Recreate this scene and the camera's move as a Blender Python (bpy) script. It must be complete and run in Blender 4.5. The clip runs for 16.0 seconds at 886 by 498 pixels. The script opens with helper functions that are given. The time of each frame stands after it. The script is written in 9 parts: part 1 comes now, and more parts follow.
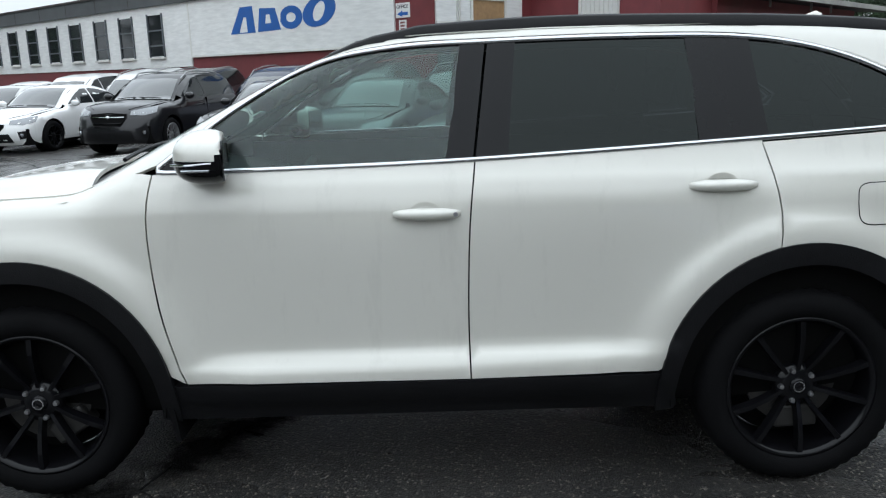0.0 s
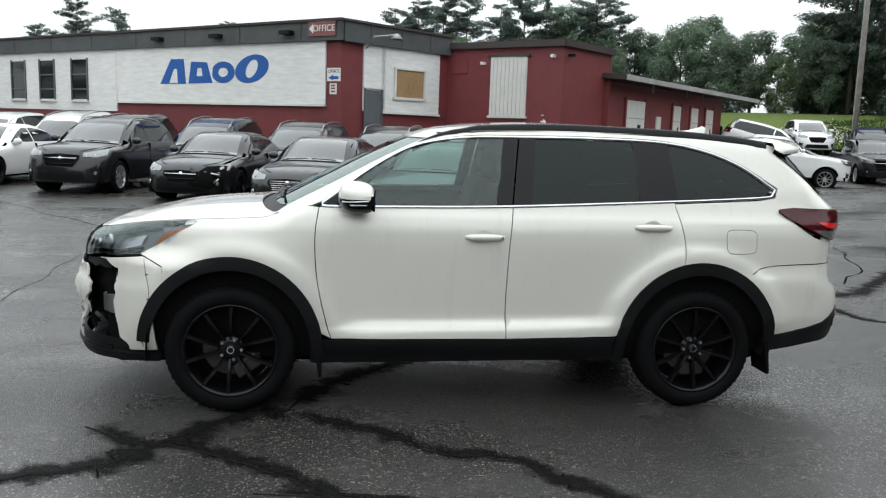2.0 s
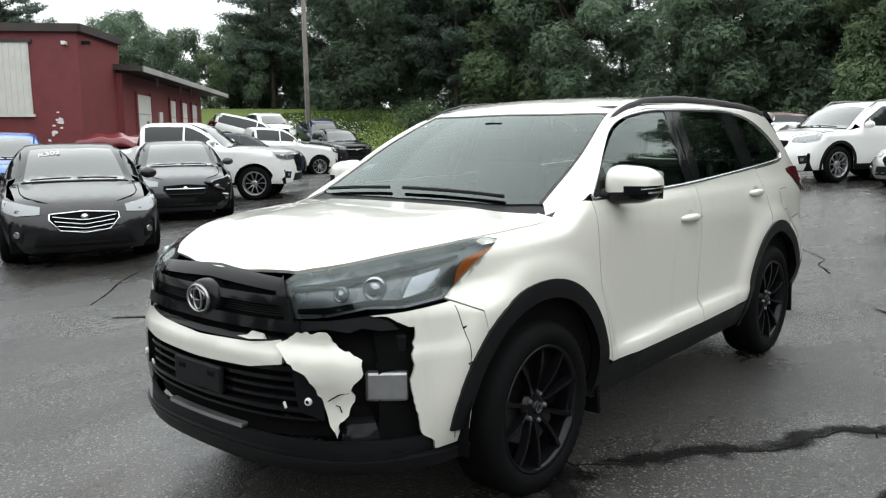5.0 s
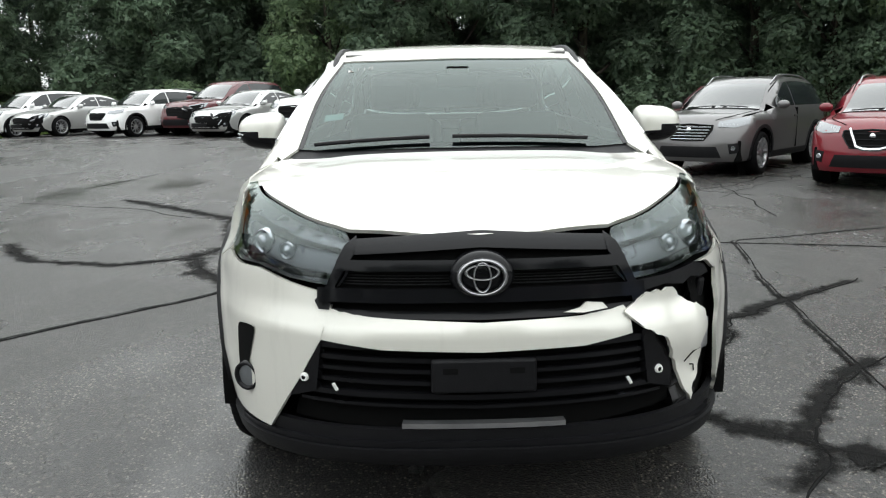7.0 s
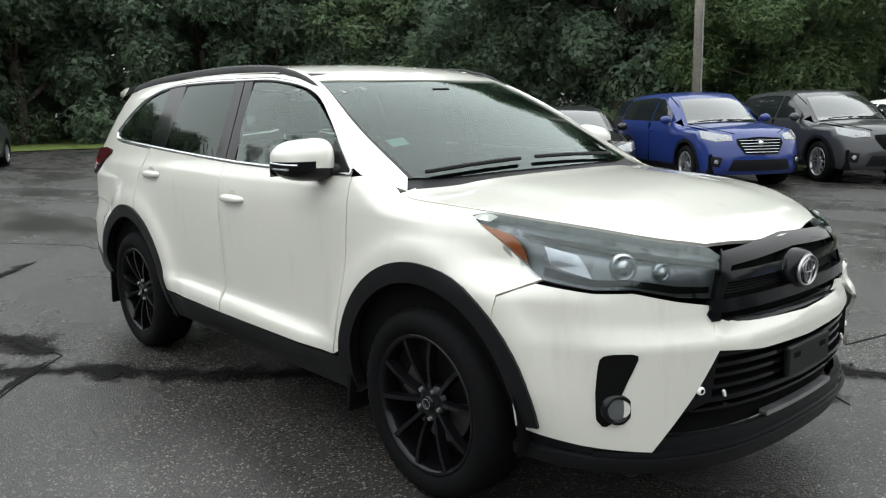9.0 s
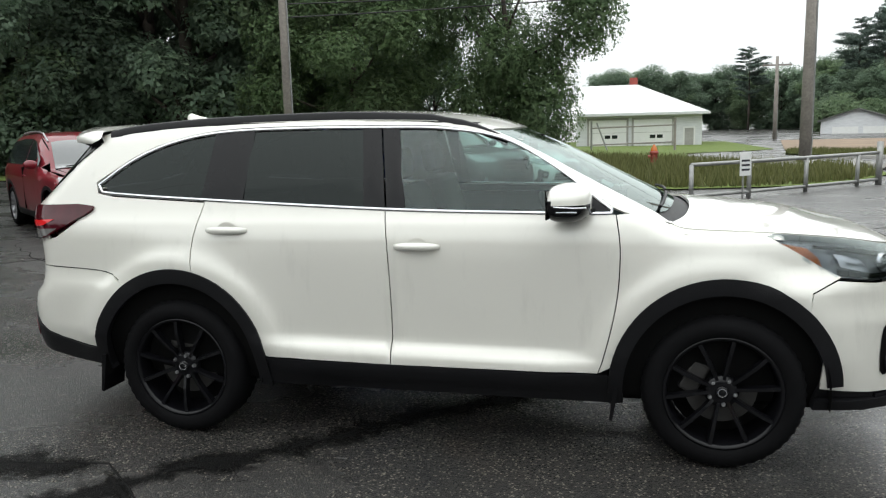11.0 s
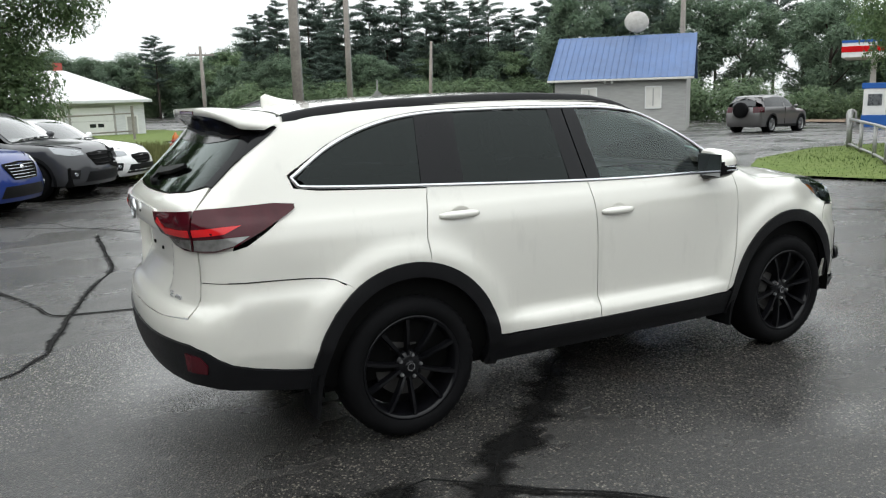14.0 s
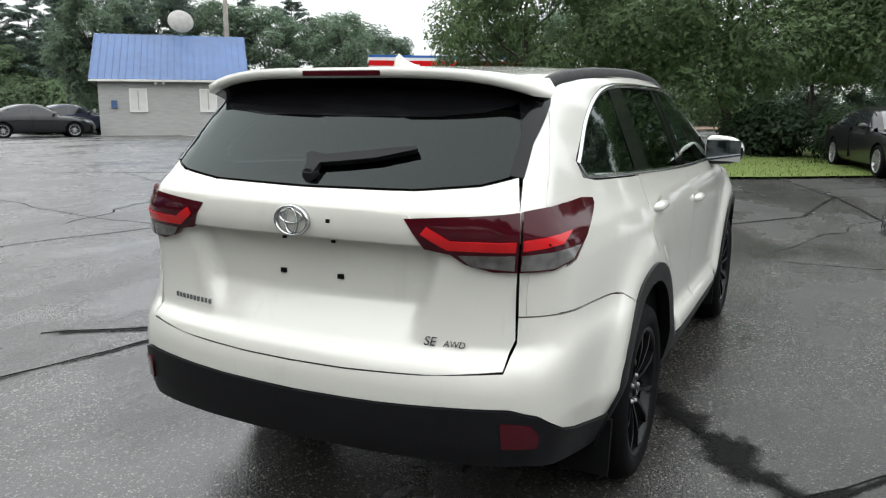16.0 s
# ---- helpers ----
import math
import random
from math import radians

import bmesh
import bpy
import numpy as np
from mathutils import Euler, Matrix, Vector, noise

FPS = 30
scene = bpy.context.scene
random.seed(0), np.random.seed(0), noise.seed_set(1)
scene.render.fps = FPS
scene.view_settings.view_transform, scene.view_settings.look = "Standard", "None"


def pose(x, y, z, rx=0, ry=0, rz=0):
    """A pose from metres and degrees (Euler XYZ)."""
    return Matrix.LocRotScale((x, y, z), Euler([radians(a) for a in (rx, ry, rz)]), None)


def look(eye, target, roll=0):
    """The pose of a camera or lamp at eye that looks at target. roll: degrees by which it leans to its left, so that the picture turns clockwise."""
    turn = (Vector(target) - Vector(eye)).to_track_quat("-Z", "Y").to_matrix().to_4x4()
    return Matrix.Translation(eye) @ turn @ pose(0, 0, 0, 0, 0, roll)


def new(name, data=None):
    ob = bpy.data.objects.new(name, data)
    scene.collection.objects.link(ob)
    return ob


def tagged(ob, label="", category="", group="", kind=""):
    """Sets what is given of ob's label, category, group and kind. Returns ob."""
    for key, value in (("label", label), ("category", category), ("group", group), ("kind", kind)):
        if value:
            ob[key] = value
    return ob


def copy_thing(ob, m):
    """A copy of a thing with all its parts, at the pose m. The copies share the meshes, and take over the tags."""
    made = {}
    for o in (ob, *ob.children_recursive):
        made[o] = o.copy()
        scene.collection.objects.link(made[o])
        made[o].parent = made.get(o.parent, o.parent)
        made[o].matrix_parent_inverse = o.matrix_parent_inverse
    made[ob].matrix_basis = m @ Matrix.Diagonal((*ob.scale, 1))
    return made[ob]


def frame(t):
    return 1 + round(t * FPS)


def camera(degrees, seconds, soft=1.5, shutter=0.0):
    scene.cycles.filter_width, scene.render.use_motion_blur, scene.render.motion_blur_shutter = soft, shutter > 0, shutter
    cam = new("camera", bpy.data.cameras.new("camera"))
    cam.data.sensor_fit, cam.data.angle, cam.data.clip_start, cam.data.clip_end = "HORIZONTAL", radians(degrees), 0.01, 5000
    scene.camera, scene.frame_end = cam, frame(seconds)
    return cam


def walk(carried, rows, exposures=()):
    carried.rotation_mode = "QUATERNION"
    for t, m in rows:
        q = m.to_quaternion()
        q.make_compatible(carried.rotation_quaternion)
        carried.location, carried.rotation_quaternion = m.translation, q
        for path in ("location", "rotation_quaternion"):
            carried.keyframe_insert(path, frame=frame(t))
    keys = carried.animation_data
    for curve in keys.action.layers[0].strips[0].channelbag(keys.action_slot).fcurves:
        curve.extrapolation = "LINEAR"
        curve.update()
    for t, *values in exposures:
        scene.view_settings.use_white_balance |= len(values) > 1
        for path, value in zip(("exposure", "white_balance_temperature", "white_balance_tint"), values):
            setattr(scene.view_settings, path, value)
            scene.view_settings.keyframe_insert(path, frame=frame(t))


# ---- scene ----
cam = camera(58.3, 16.0, 1.2)
PATH = [
    (0, (-0.128, 3.651, 1.529), (-0.114, 1.7, 1.091), -1.5),
    (0.5, (0.007, 4.306, 1.598), (-0.023, 2.348, 1.193), -0.1),
    (1, (0.142, 4.849, 1.647), (0.05, 2.883, 1.289), 1.1),
    (1.5, (0.377, 5.28, 1.662), (0.206, 3.313, 1.342), 1.9),
    (2, (0.808, 5.449, 1.661), (0.54, 3.49, 1.363), 2.0),
    (2.5, (1.462, 5.276, 1.629), (1.067, 3.337, 1.339), 1.6),
    (3, (2.16, 5.036, 1.595), (1.594, 3.139, 1.313), 1.1),
    (3.5, (2.78, 4.549, 1.574), (1.997, 2.73, 1.294), 0.4),
    (4, (3.296, 4.008, 1.547), (2.265, 2.317, 1.27), -0.1),
    (4.5, (3.754, 3.372, 1.523), (2.475, 1.86, 1.24), -0.7),
    (4.7, (3.889, 3.107, 1.511), (2.518, 1.678, 1.23), -0.6),
    (6.8, (4.651, 0.143, 1.427), (2.690, 0.022, 1.055), -1.2),
    (7, (4.668, -0.143, 1.400), (2.702, -0.119, 1.029), -1.1),
    (7.5, (4.680, -0.874, 1.421), (2.749, -0.515, 1.044), -1.5),
    (8, (4.494, -1.541, 1.440), (2.650, -0.860, 1.066), -1.9),
    (8.2, (4.367, -1.818, 1.444), (2.576, -1.008, 1.075), -1.7),
    (10.3, (1.868, -4.034, 1.589), (1.096, -2.219, 1.259), -1.4),
    (10.5, (1.623, -4.239, 1.617), (0.945, -2.386, 1.292), -1.4),
    (11, (0.965, -4.666, 1.645), (0.509, -2.744, 1.331), -1.5),
    (11.5, (0.362, -5.083, 1.693), (0.13, -3.12, 1.385), -1.5),
    (12, (-0.245, -5.258, 1.718), (-0.245, -3.282, 1.407), -1.3),
    (12.5, (-0.943, -5.393, 1.712), (-0.701, -3.433, 1.4), -1.3),
    (13, (-1.699, -5.175, 1.768), (-1.203, -3.271, 1.412), -1.2),
    (13.5, (-2.426, -4.865, 1.754), (-1.705, -3.037, 1.381), -1.4),
    (14, (-3.083, -4.371, 1.715), (-2.138, -2.65, 1.334), -1.6),
    (14.5, (-3.614, -3.807, 1.659), (-2.447, -2.228, 1.277), -1.4),
    (15, (-4.026, -3.11, 1.617), (-2.636, -1.723, 1.238), -0.9),
    (15.5, (-4.343, -2.371, 1.587), (-2.75, -1.222, 1.21), -0.1),
    (16, (-4.616, -1.571, 1.58), (-2.848, -0.717, 1.203), 0.4),
]
walk(cam, [(t, look(eye, target, roll)) for t, eye, target, roll in PATH], [(0, 0.10, 5950, 8), (0.4, 0.18, 6300, 8), (2, 0.24, 6300, 8), (4.5, 0.40, 6450, 8), (7, 0.55, 6450, 8), (8, 0.55, 6450, 8), (10.5, 0.34, 6450, 8), (12.5, 0.34, 6450, 9), (14, 0.38, 6420, 9), (16, 0.54, 6430, 10)])

# ---------------------------------------------------------------- light
world = bpy.data.worlds.new("sky")
scene.world = world
world.use_nodes = True
_wn, _wl = world.node_tree.nodes, world.node_tree.links
_sky = _wn.new("ShaderNodeTexSky")
_sky.sky_type = "NISHITA"
_sky.sun_disc = False
_sky.sun_elevation = radians(52)
_sky.sun_rotation = radians(200)
_sky.air_density, _sky.dust_density, _sky.ozone_density = 1.0, 3.0, 1.0
_hsv = _wn.new("ShaderNodeHueSaturation")
_hsv.inputs["Saturation"].default_value = 0.10
_wl.new(_sky.outputs[0], _hsv.inputs["Color"])
_bg = _wn["Background"]
# thick cloud: the clear sky is mostly veiled by an even pale grey
_veil = _wn.new("ShaderNodeMix")
_veil.data_type = "RGBA"
_veil.inputs[0].default_value = 0.92
# an overcast sky is more than twice as bright overhead as at the horizon
_dir = _wn.new("ShaderNodeTexCoord")
_sep = _wn.new("ShaderNodeSeparateXYZ")
_wl.new(_dir.outputs["Generated"], _sep.inputs[0])
_cloud = _wn.new("ShaderNodeMix")
_cloud.data_type = "RGBA"
_cloud.inputs[6].default_value = (5.3, 5.5, 5.55, 1)
_cloud.inputs[7].default_value = (12.6, 13.1, 13.3, 1)
_wl.new(_sep.outputs["Z"], _cloud.inputs[0])
_wl.new(_cloud.outputs[2], _veil.inputs[7])
_wl.new(_hsv.outputs[0], _veil.inputs[6])
_wl.new(_veil.outputs[2], _bg.inputs["Color"])
_bg.inputs["Strength"].default_value = 0.15

_sun = bpy.data.lights.new("sun", "SUN")
_sun.energy, _sun.angle, _sun.color = 0.7, radians(150), (1.0, 0.97, 0.93)
_so = new("sun", _sun)
_so.matrix_world = look((-6, 10, 20), (0, 0, 0))


# ---------------------------------------------------------------- materials
class Nodes:
    """A small builder for node materials."""

    def __init__(self, name):
        self.m = bpy.data.materials.new(name)
        self.m.use_nodes = True
        self.t = self.m.node_tree
        self.b = self.t.nodes["Principled BSDF"]

    def node(self, kind, **inputs):
        n = self.t.nodes.new("ShaderNode" + kind)
        for k, v in inputs.items():
            k = k.replace("_", " ")
            if isinstance(v, bpy.types.NodeSocket):
                self.t.links.new(v, n.inputs[k])
            else:
                n.inputs[k].default_value = v
        return n

    def coords(self, world_space=True):
        if world_space:
            return self.t.nodes.new("ShaderNodeNewGeometry").outputs["Position"]
        return self.t.nodes.new("ShaderNodeTexCoord").outputs["Object"]

    def noise(self, vec, scale, detail=4.0, rough=0.55):
        return self.node("TexNoise", Vector=vec, Scale=scale, Detail=detail, Roughness=rough).outputs["Fac"]

    def ramp(self, fac, a, b, lo=0.3, hi=0.7):
        r = self.node("ValToRGB", Fac=fac)
        e = r.color_ramp.elements
        e[0].position, e[1].position = lo, hi
        e[0].color, e[1].color = (*a, 1), (*b, 1)
        return r.outputs["Color"]

    def mixc(self, fac, a, b, kind="MIX"):
        n = self.t.nodes.new("ShaderNodeMix")
        n.data_type, n.blend_type = "RGBA", kind
        for sock, v in ((n.inputs[0], fac), (n.inputs[6], a), (n.inputs[7], b)):
            if isinstance(v, bpy.types.NodeSocket):
                self.t.links.new(v, sock)
            else:
                sock.default_value = v if isinstance(v, (int, float)) else (*v, 1)
        return n.outputs[2]

    def math(self, op, a, b=0.0, clamp=False):
        n = self.t.nodes.new("ShaderNodeMath")
        n.operation, n.use_clamp = op, clamp
        for sock, v in zip(n.inputs, (a, b)):
            if isinstance(v, bpy.types.NodeSocket):
                self.t.links.new(v, sock)
            else:
                sock.default_value = v
        return n.outputs[0]

    def scale(self, vec, x, y, z):
        return self.node("Mapping", Vector=vec, Scale=(x, y, z)).outputs[0]

    def bump(self, height, strength=0.3, distance=0.01):
        n = self.node("Bump", Height=height, Strength=strength, Distance=distance)
        self.t.links.new(n.outputs[0], self.b.inputs["Normal"])

    def set(self, **inputs):
        for k, v in inputs.items():
            s = self.b.inputs[k.replace("_", " ")]
            if isinstance(v, bpy.types.NodeSocket):
                self.t.links.new(v, s)
            else:
                s.default_value = (*v, 1) if isinstance(v, tuple) and len(v) == 3 else v
        return self


def paint(name, col, rough=0.32, metal=0.0, coat=1.0, flake=0.0, spec=0.5):
    """Car paint: a base coat with pearl flake, slight dirt at two scales, and a wet clear coat with fine beads."""
    n = Nodes(name)
    v = n.coords(False)
    big = n.noise(v, 2.2, 3)
    dirt = tuple(c * 0.90 + 0.01 for c in col)
    c = n.mixc(n.math("MULTIPLY", big, 0.5), col, dirt)
    grime = n.math("MULTIPLY", n.math("SUBTRACT", n.noise(n.scale(v, 3, 3, 0.6), 3.0, 5, 0.7), 0.56, True), 1.6, True)
    c = n.mixc(grime, c, tuple(x * 0.70 for x in col))
    n.set(Base_Color=c, Roughness=n.math("ADD", rough, n.math("MULTIPLY", grime, 0.2)), Metallic=metal, Specular_IOR_Level=spec)
    if flake:
        grain = n.node("TexVoronoi", Vector=v, Scale=900.0)
        fb = n.node("Bump", Height=grain.outputs["Distance"], Strength=flake, Distance=0.0006)
        n.t.links.new(fb.outputs[0], n.b.inputs["Normal"])
    n.set(Coat_Weight=coat, Coat_Roughness=0.03, Coat_IOR=1.55)
    drops = n.node("TexVoronoi", Vector=v, Scale=210.0)
    h = n.math("SUBTRACT", 0.24, drops.outputs["Distance"], True)
    h = n.math("MULTIPLY", h, n.math("GREATER_THAN", n.noise(v, 14.0, 2), 0.58))
    b = n.node("Bump", Height=h, Strength=0.08, Distance=0.003)
    n.t.links.new(b.outputs[0], n.b.inputs["Coat Normal"])
    return n.m


def plain(name, col, rough=0.5, metal=0.0, var=0.25, scale=12.0, bump=0.15, spec=0.5, local=True, dist=0.004):
    """A surface with mottling at two scales and a fine relief."""
    n = Nodes(name)
    v = n.coords(not local)
    a = n.noise(v, scale, 5)
    b = n.noise(v, scale * 0.13, 3)
    f = n.math("ADD", n.math("MULTIPLY", a, 0.5), n.math("MULTIPLY", b, 0.5))
    lo = tuple(x * (1 - var) for x in col)
    hi = tuple(min(1, x * (1 + var * 0.7)) for x in col)
    n.set(Base_Color=n.ramp(f, lo, hi, 0.32, 0.68), Metallic=metal, Specular_IOR_Level=spec)
    n.set(Roughness=n.math("ADD", rough - 0.06, n.math("MULTIPLY", a, 0.12), True))
    if bump:
        n.bump(n.noise(v, scale * 6, 3), bump, dist)
    return n.m


def glass(name, tint, rough=0.02, ior=1.52):
    """Thin automotive glass: a clear gloss over a tinted see-through pane."""
    n = Nodes(name)
    out = n.t.nodes["Material Output"]
    tr = n.node("BsdfTransparent", Color=(*tint, 1))
    gl = n.node("BsdfGlossy", Color=(0.90, 1.0, 0.97, 1), Roughness=rough)
    fr = n.node("Fresnel", IOR=ior)
    v = n.coords(False)
    d = n.node("TexVoronoi", Vector=v, Scale=230.0)
    h = n.math("MULTIPLY", n.math("SUBTRACT", 0.20, d.outputs["Distance"], True), n.math("GREATER_THAN", n.noise(v, 9.0, 2), 0.62))
    b = n.node("Bump", Height=h, Strength=0.10, Distance=0.003)
    n.t.links.new(b.outputs[0], gl.inputs["Normal"])
    mx = n.node("MixShader")
    n.t.links.new(fr.outputs[0], mx.inputs[0])
    n.t.links.new(tr.outputs[0], mx.inputs[1])
    n.t.links.new(gl.outputs[0], mx.inputs[2])
    n.t.links.new(mx.outputs[0], out.inputs["Surface"])
    return n.m


def asphalt_material(name="wet_asphalt", tone=1.0, wet_lo=0.40, wet_hi=0.64, film=1.0, ragged=False):
    """Coarse aggregate in tar under a film of water that pools in patches."""
    n = Nodes(name)
    v = n.coords()
    t = tone
    vor = n.node("TexVoronoi", Vector=v, Scale=105.0)
    cell = n.node("SeparateColor", Color=vor.outputs["Color"])
    edge = vor.outputs["Distance"]
    patch = n.noise(n.scale(v, 0.30, 0.55, 1), 1.0, 5, 0.6)
    worn = n.noise(v, 0.9, 5, 0.65)
    base = n.ramp(cell.outputs[0], (0.010 * t, 0.010 * t, 0.010 * t), (0.066 * t, 0.060 * t, 0.053 * t), 0.10, 1.0)
    base = n.mixc(n.math("GREATER_THAN", cell.outputs[1], 0.90), base, (0.27 * t, 0.24 * t, 0.20 * t))
    base = n.mixc(n.math("MULTIPLY", edge, 0.95, True), base, (0.008, 0.008, 0.008))
    base = n.mixc(n.math("MULTIPLY", worn, 0.25), base, (0.030 * t, 0.028 * t, 0.026 * t))
    speck = n.noise(v, 34.0, 4, 0.7)
    base = n.mixc(n.math("MULTIPLY", n.math("SUBTRACT", speck, 0.5, True), 4.0, True), base, (0.006, 0.006, 0.006))
    oil = n.math("MULTIPLY", n.math("SUBTRACT", n.noise(n.scale(v, 1, 0.45, 1), 0.8, 6, 0.7), 0.55, True), 7.0, True)
    base = n.mixc(n.math("MULTIPLY", oil, 0.6), base, (0.008, 0.008, 0.009))
    rust = n.math("SUBTRACT", n.noise(v, 0.55, 4), 0.62, True)
    base = n.mixc(n.math("MULTIPLY", rust, 2.0, True), base, (0.085, 0.050, 0.034))
    wet = n.node("MapRange", Value=patch)
    wet.inputs[1].default_value, wet.inputs[2].default_value = wet_lo, wet_hi
    wetf = wet.outputs[0]

    def span(lo, hi):
        r = n.node("MapRange", Value=wetf)
        r.inputs[3].default_value, r.inputs[4].default_value = lo, hi
        return r.outputs[0]
    n.set(Base_Color=base, Roughness=0.70, Specular_IOR_Level=0.05 if ragged else 0.25)
    n.set(Coat_Weight=span(0.92 * film, film), Coat_Roughness=span(0.36, 0.13), Coat_IOR=1.45)
    h = n.math("ADD", n.math("ADD", n.math("MULTIPLY", edge, -1.0), n.math("MULTIPLY", cell.outputs[2], 0.7)), n.math("MULTIPLY", speck, 1.2))
    b = n.node("Bump", Height=h, Distance=0.012)
    n.t.links.new(span(1.0, 0.6), b.inputs["Strength"])
    n.t.links.new(b.outputs[0], n.b.inputs["Normal"])
    c = n.node("Bump", Height=n.math("ADD", h, n.noise(v, 7.0, 3)), Distance=0.006)
    n.t.links.new(span(0.50, 0.08), c.inputs["Strength"])
    n.t.links.new(c.outputs[0], n.b.inputs["Coat Normal"])
    if ragged:
        # thins out towards its edges in stains
        at = n.t.nodes.new("ShaderNodeAttribute")
        at.attribute_name = "fade"
        a = n.math("ADD", n.math("MULTIPLY", at.outputs["Fac"], 1.5), n.math("MULTIPLY", n.math("SUBTRACT", n.noise(v, 5.0, 7, 0.72), 0.60), 3.6))
        mx = n.node("MixShader", Fac=n.math("MULTIPLY", a, 1.0, True))
        n.t.links.new(n.t.nodes.new("ShaderNodeBsdfTransparent").outputs[0], mx.inputs[1])
        n.t.links.new(n.b.outputs[0], mx.inputs[2])
        n.t.links.new(mx.outputs[0], n.t.nodes["Material Output"].inputs["Surface"])
    return n.m


def grass_material():
    n = Nodes("grass_ground")
    v = n.coords()
    a = n.noise(v, 9.0, 6)
    b = n.noise(v, 0.5, 4)
    c = n.ramp(a, (0.060, 0.105, 0.022), (0.15, 0.21, 0.055))
    c = n.mixc(n.math("MULTIPLY", b, 0.55), c, (0.13, 0.13, 0.05))
    n.set(Base_Color=c, Roughness=0.9, Specular_IOR_Level=0.15)
    n.bump(a, 0.8, 0.08)
    return n.m


def leaf_material(name, dark, light, lobes=0.0, through_light=0.45):
    n = Nodes(name)
    r = n.t.nodes.new("ShaderNodeNewGeometry").outputs["Random Per Island"]
    o = n.t.nodes.new("ShaderNodeObjectInfo").outputs["Random"]
    c = n.ramp(r, dark, light, 0.0, 1.0)
    c = n.mixc(n.math("MULTIPLY", o, 0.5), c, tuple(x * 0.62 for x in dark))
    n.set(Base_Color=c, Roughness=0.58, Specular_IOR_Level=0.30)
    tr = n.node("BsdfTranslucent", Color=c)
    mx = n.node("MixShader")
    mx.inputs[0].default_value = through_light
    n.t.links.new(n.b.outputs[0], mx.inputs[1])
    n.t.links.new(tr.outputs[0], mx.inputs[2])
    last = mx.outputs[0]
    if lobes:
        # each spray is cut into many small leaves
        vor = n.node("TexVoronoi", Vector=n.coords(), Scale=lobes)
        cut = n.node("MixShader", Fac=n.math("GREATER_THAN", vor.outputs["Distance"], 0.50))
        n.t.links.new(last, cut.inputs[1])
        n.t.links.new(n.t.nodes.new("ShaderNodeBsdfTransparent").outputs[0], cut.inputs[2])
        last = cut.outputs[0]
    n.t.links.new(last, n.t.nodes["Material Output"].inputs["Surface"])
    return n.m


def siding_material(name, col):
    n = Nodes(name)
    v = n.coords(False)
    a = n.noise(n.scale(v, 1, 1, 6), 2.0, 5)
    s = n.noise(v, 0.7, 3)
    c = n.ramp(a, tuple(x * 0.8 for x in col), col)
    c = n.mixc(n.math("MULTIPLY", s, 0.35), c, tuple(x * 0.6 for x in col))
    n.set(Base_Color=c, Roughness=0.6)
    n.bump(n.noise(v, 30, 3), 0.15, 0.004)
    return n.m


M = {}
M["white_paint"] = paint("pearl_white_paint", (0.655, 0.642, 0.585), 0.34, 0.10, 1.0, 0.15)
M["black_plastic"] = plain("black_textured_plastic", (0.0065, 0.0065, 0.0075), 0.48, 0, 0.3, 30, 0.25, spec=0.2)
M["black_gloss"] = plain("gloss_black_trim", (0.006, 0.006, 0.007), 0.10, 0, 0.2, 6, 0.0, spec=0.2)
M["void"] = plain("dark_inner_liner", (0.004, 0.004, 0.004), 0.9, 0, 0.2, 8, 0.1, spec=0.08)
M["rubber"] = plain("tyre_rubber", (0.0045, 0.0045, 0.005), 0.75, 0, 0.35, 40, 0.3, spec=0.08)
M["black_rim"] = paint("gloss_black_alloy", (0.002, 0.002, 0.003), 0.3, 0.0, 0.35, spec=0.03)
M["chrome"] = plain("chrome", (0.62, 0.63, 0.65), 0.12, 1.0, 0.08, 5, 0.0)
M["steel"] = plain("bare_steel", (0.38, 0.38, 0.39), 0.35, 0.9, 0.25, 14, 0.1)
M["silver_rim"] = plain("silver_alloy", (0.42, 0.42, 0.43), 0.3, 0.8, 0.15, 10, 0.0)
M["glass"] = glass("clear_tinted_glass", (0.52, 0.67, 0.63), ior=1.62)
M["glass_dark"] = glass("privacy_glass", (0.026, 0.029, 0.034), ior=1.36)
M["windscreen"] = glass("windscreen_glass", (0.30, 0.42, 0.41), ior=1.50)
M["lens"] = glass("lamp_lens", (0.82, 0.84, 0.86))
M["red_lens"] = plain("red_lamp_lens", (0.050, 0.004, 0.008), 0.06, 0, 0.3, 14, 0.0, spec=0.35)
M["red_bright"] = plain("bright_red_lamp_lens", (0.55, 0.012, 0.015), 0.10, 0, 0.15, 14, 0.0)
M["amber"] = plain("amber_reflector", (0.48, 0.13, 0.02), 0.15, 0, 0.2, 14, 0.0)
M["lamp_dark"] = plain("smoked_lamp_inner", (0.17, 0.18, 0.19), 0.28, 0.6, 0.3, 12, 0.0)
M["lamp_clear"] = plain("lamp_reflector", (0.42, 0.44, 0.46), 0.15, 0.8, 0.3, 16, 0.0)
M["tail_clear"] = plain("clear_tail_lamp_lens", (0.22, 0.215, 0.21), 0.10, 0.5, 0.5, 30, 0.0)
M["seat"] = plain("dark_seat_cloth", (0.022, 0.022, 0.024), 0.8, 0, 0.3, 30, 0.2)
M["seat_grey"] = plain("grey_trim", (0.10, 0.10, 0.10), 0.7, 0, 0.2, 20, 0.1)
M["asphalt"] = asphalt_material(tone=1.15)
M["tar"] = asphalt_material("tar_soaked_asphalt", 0.10, 0.40, 0.64, 0.10, True)
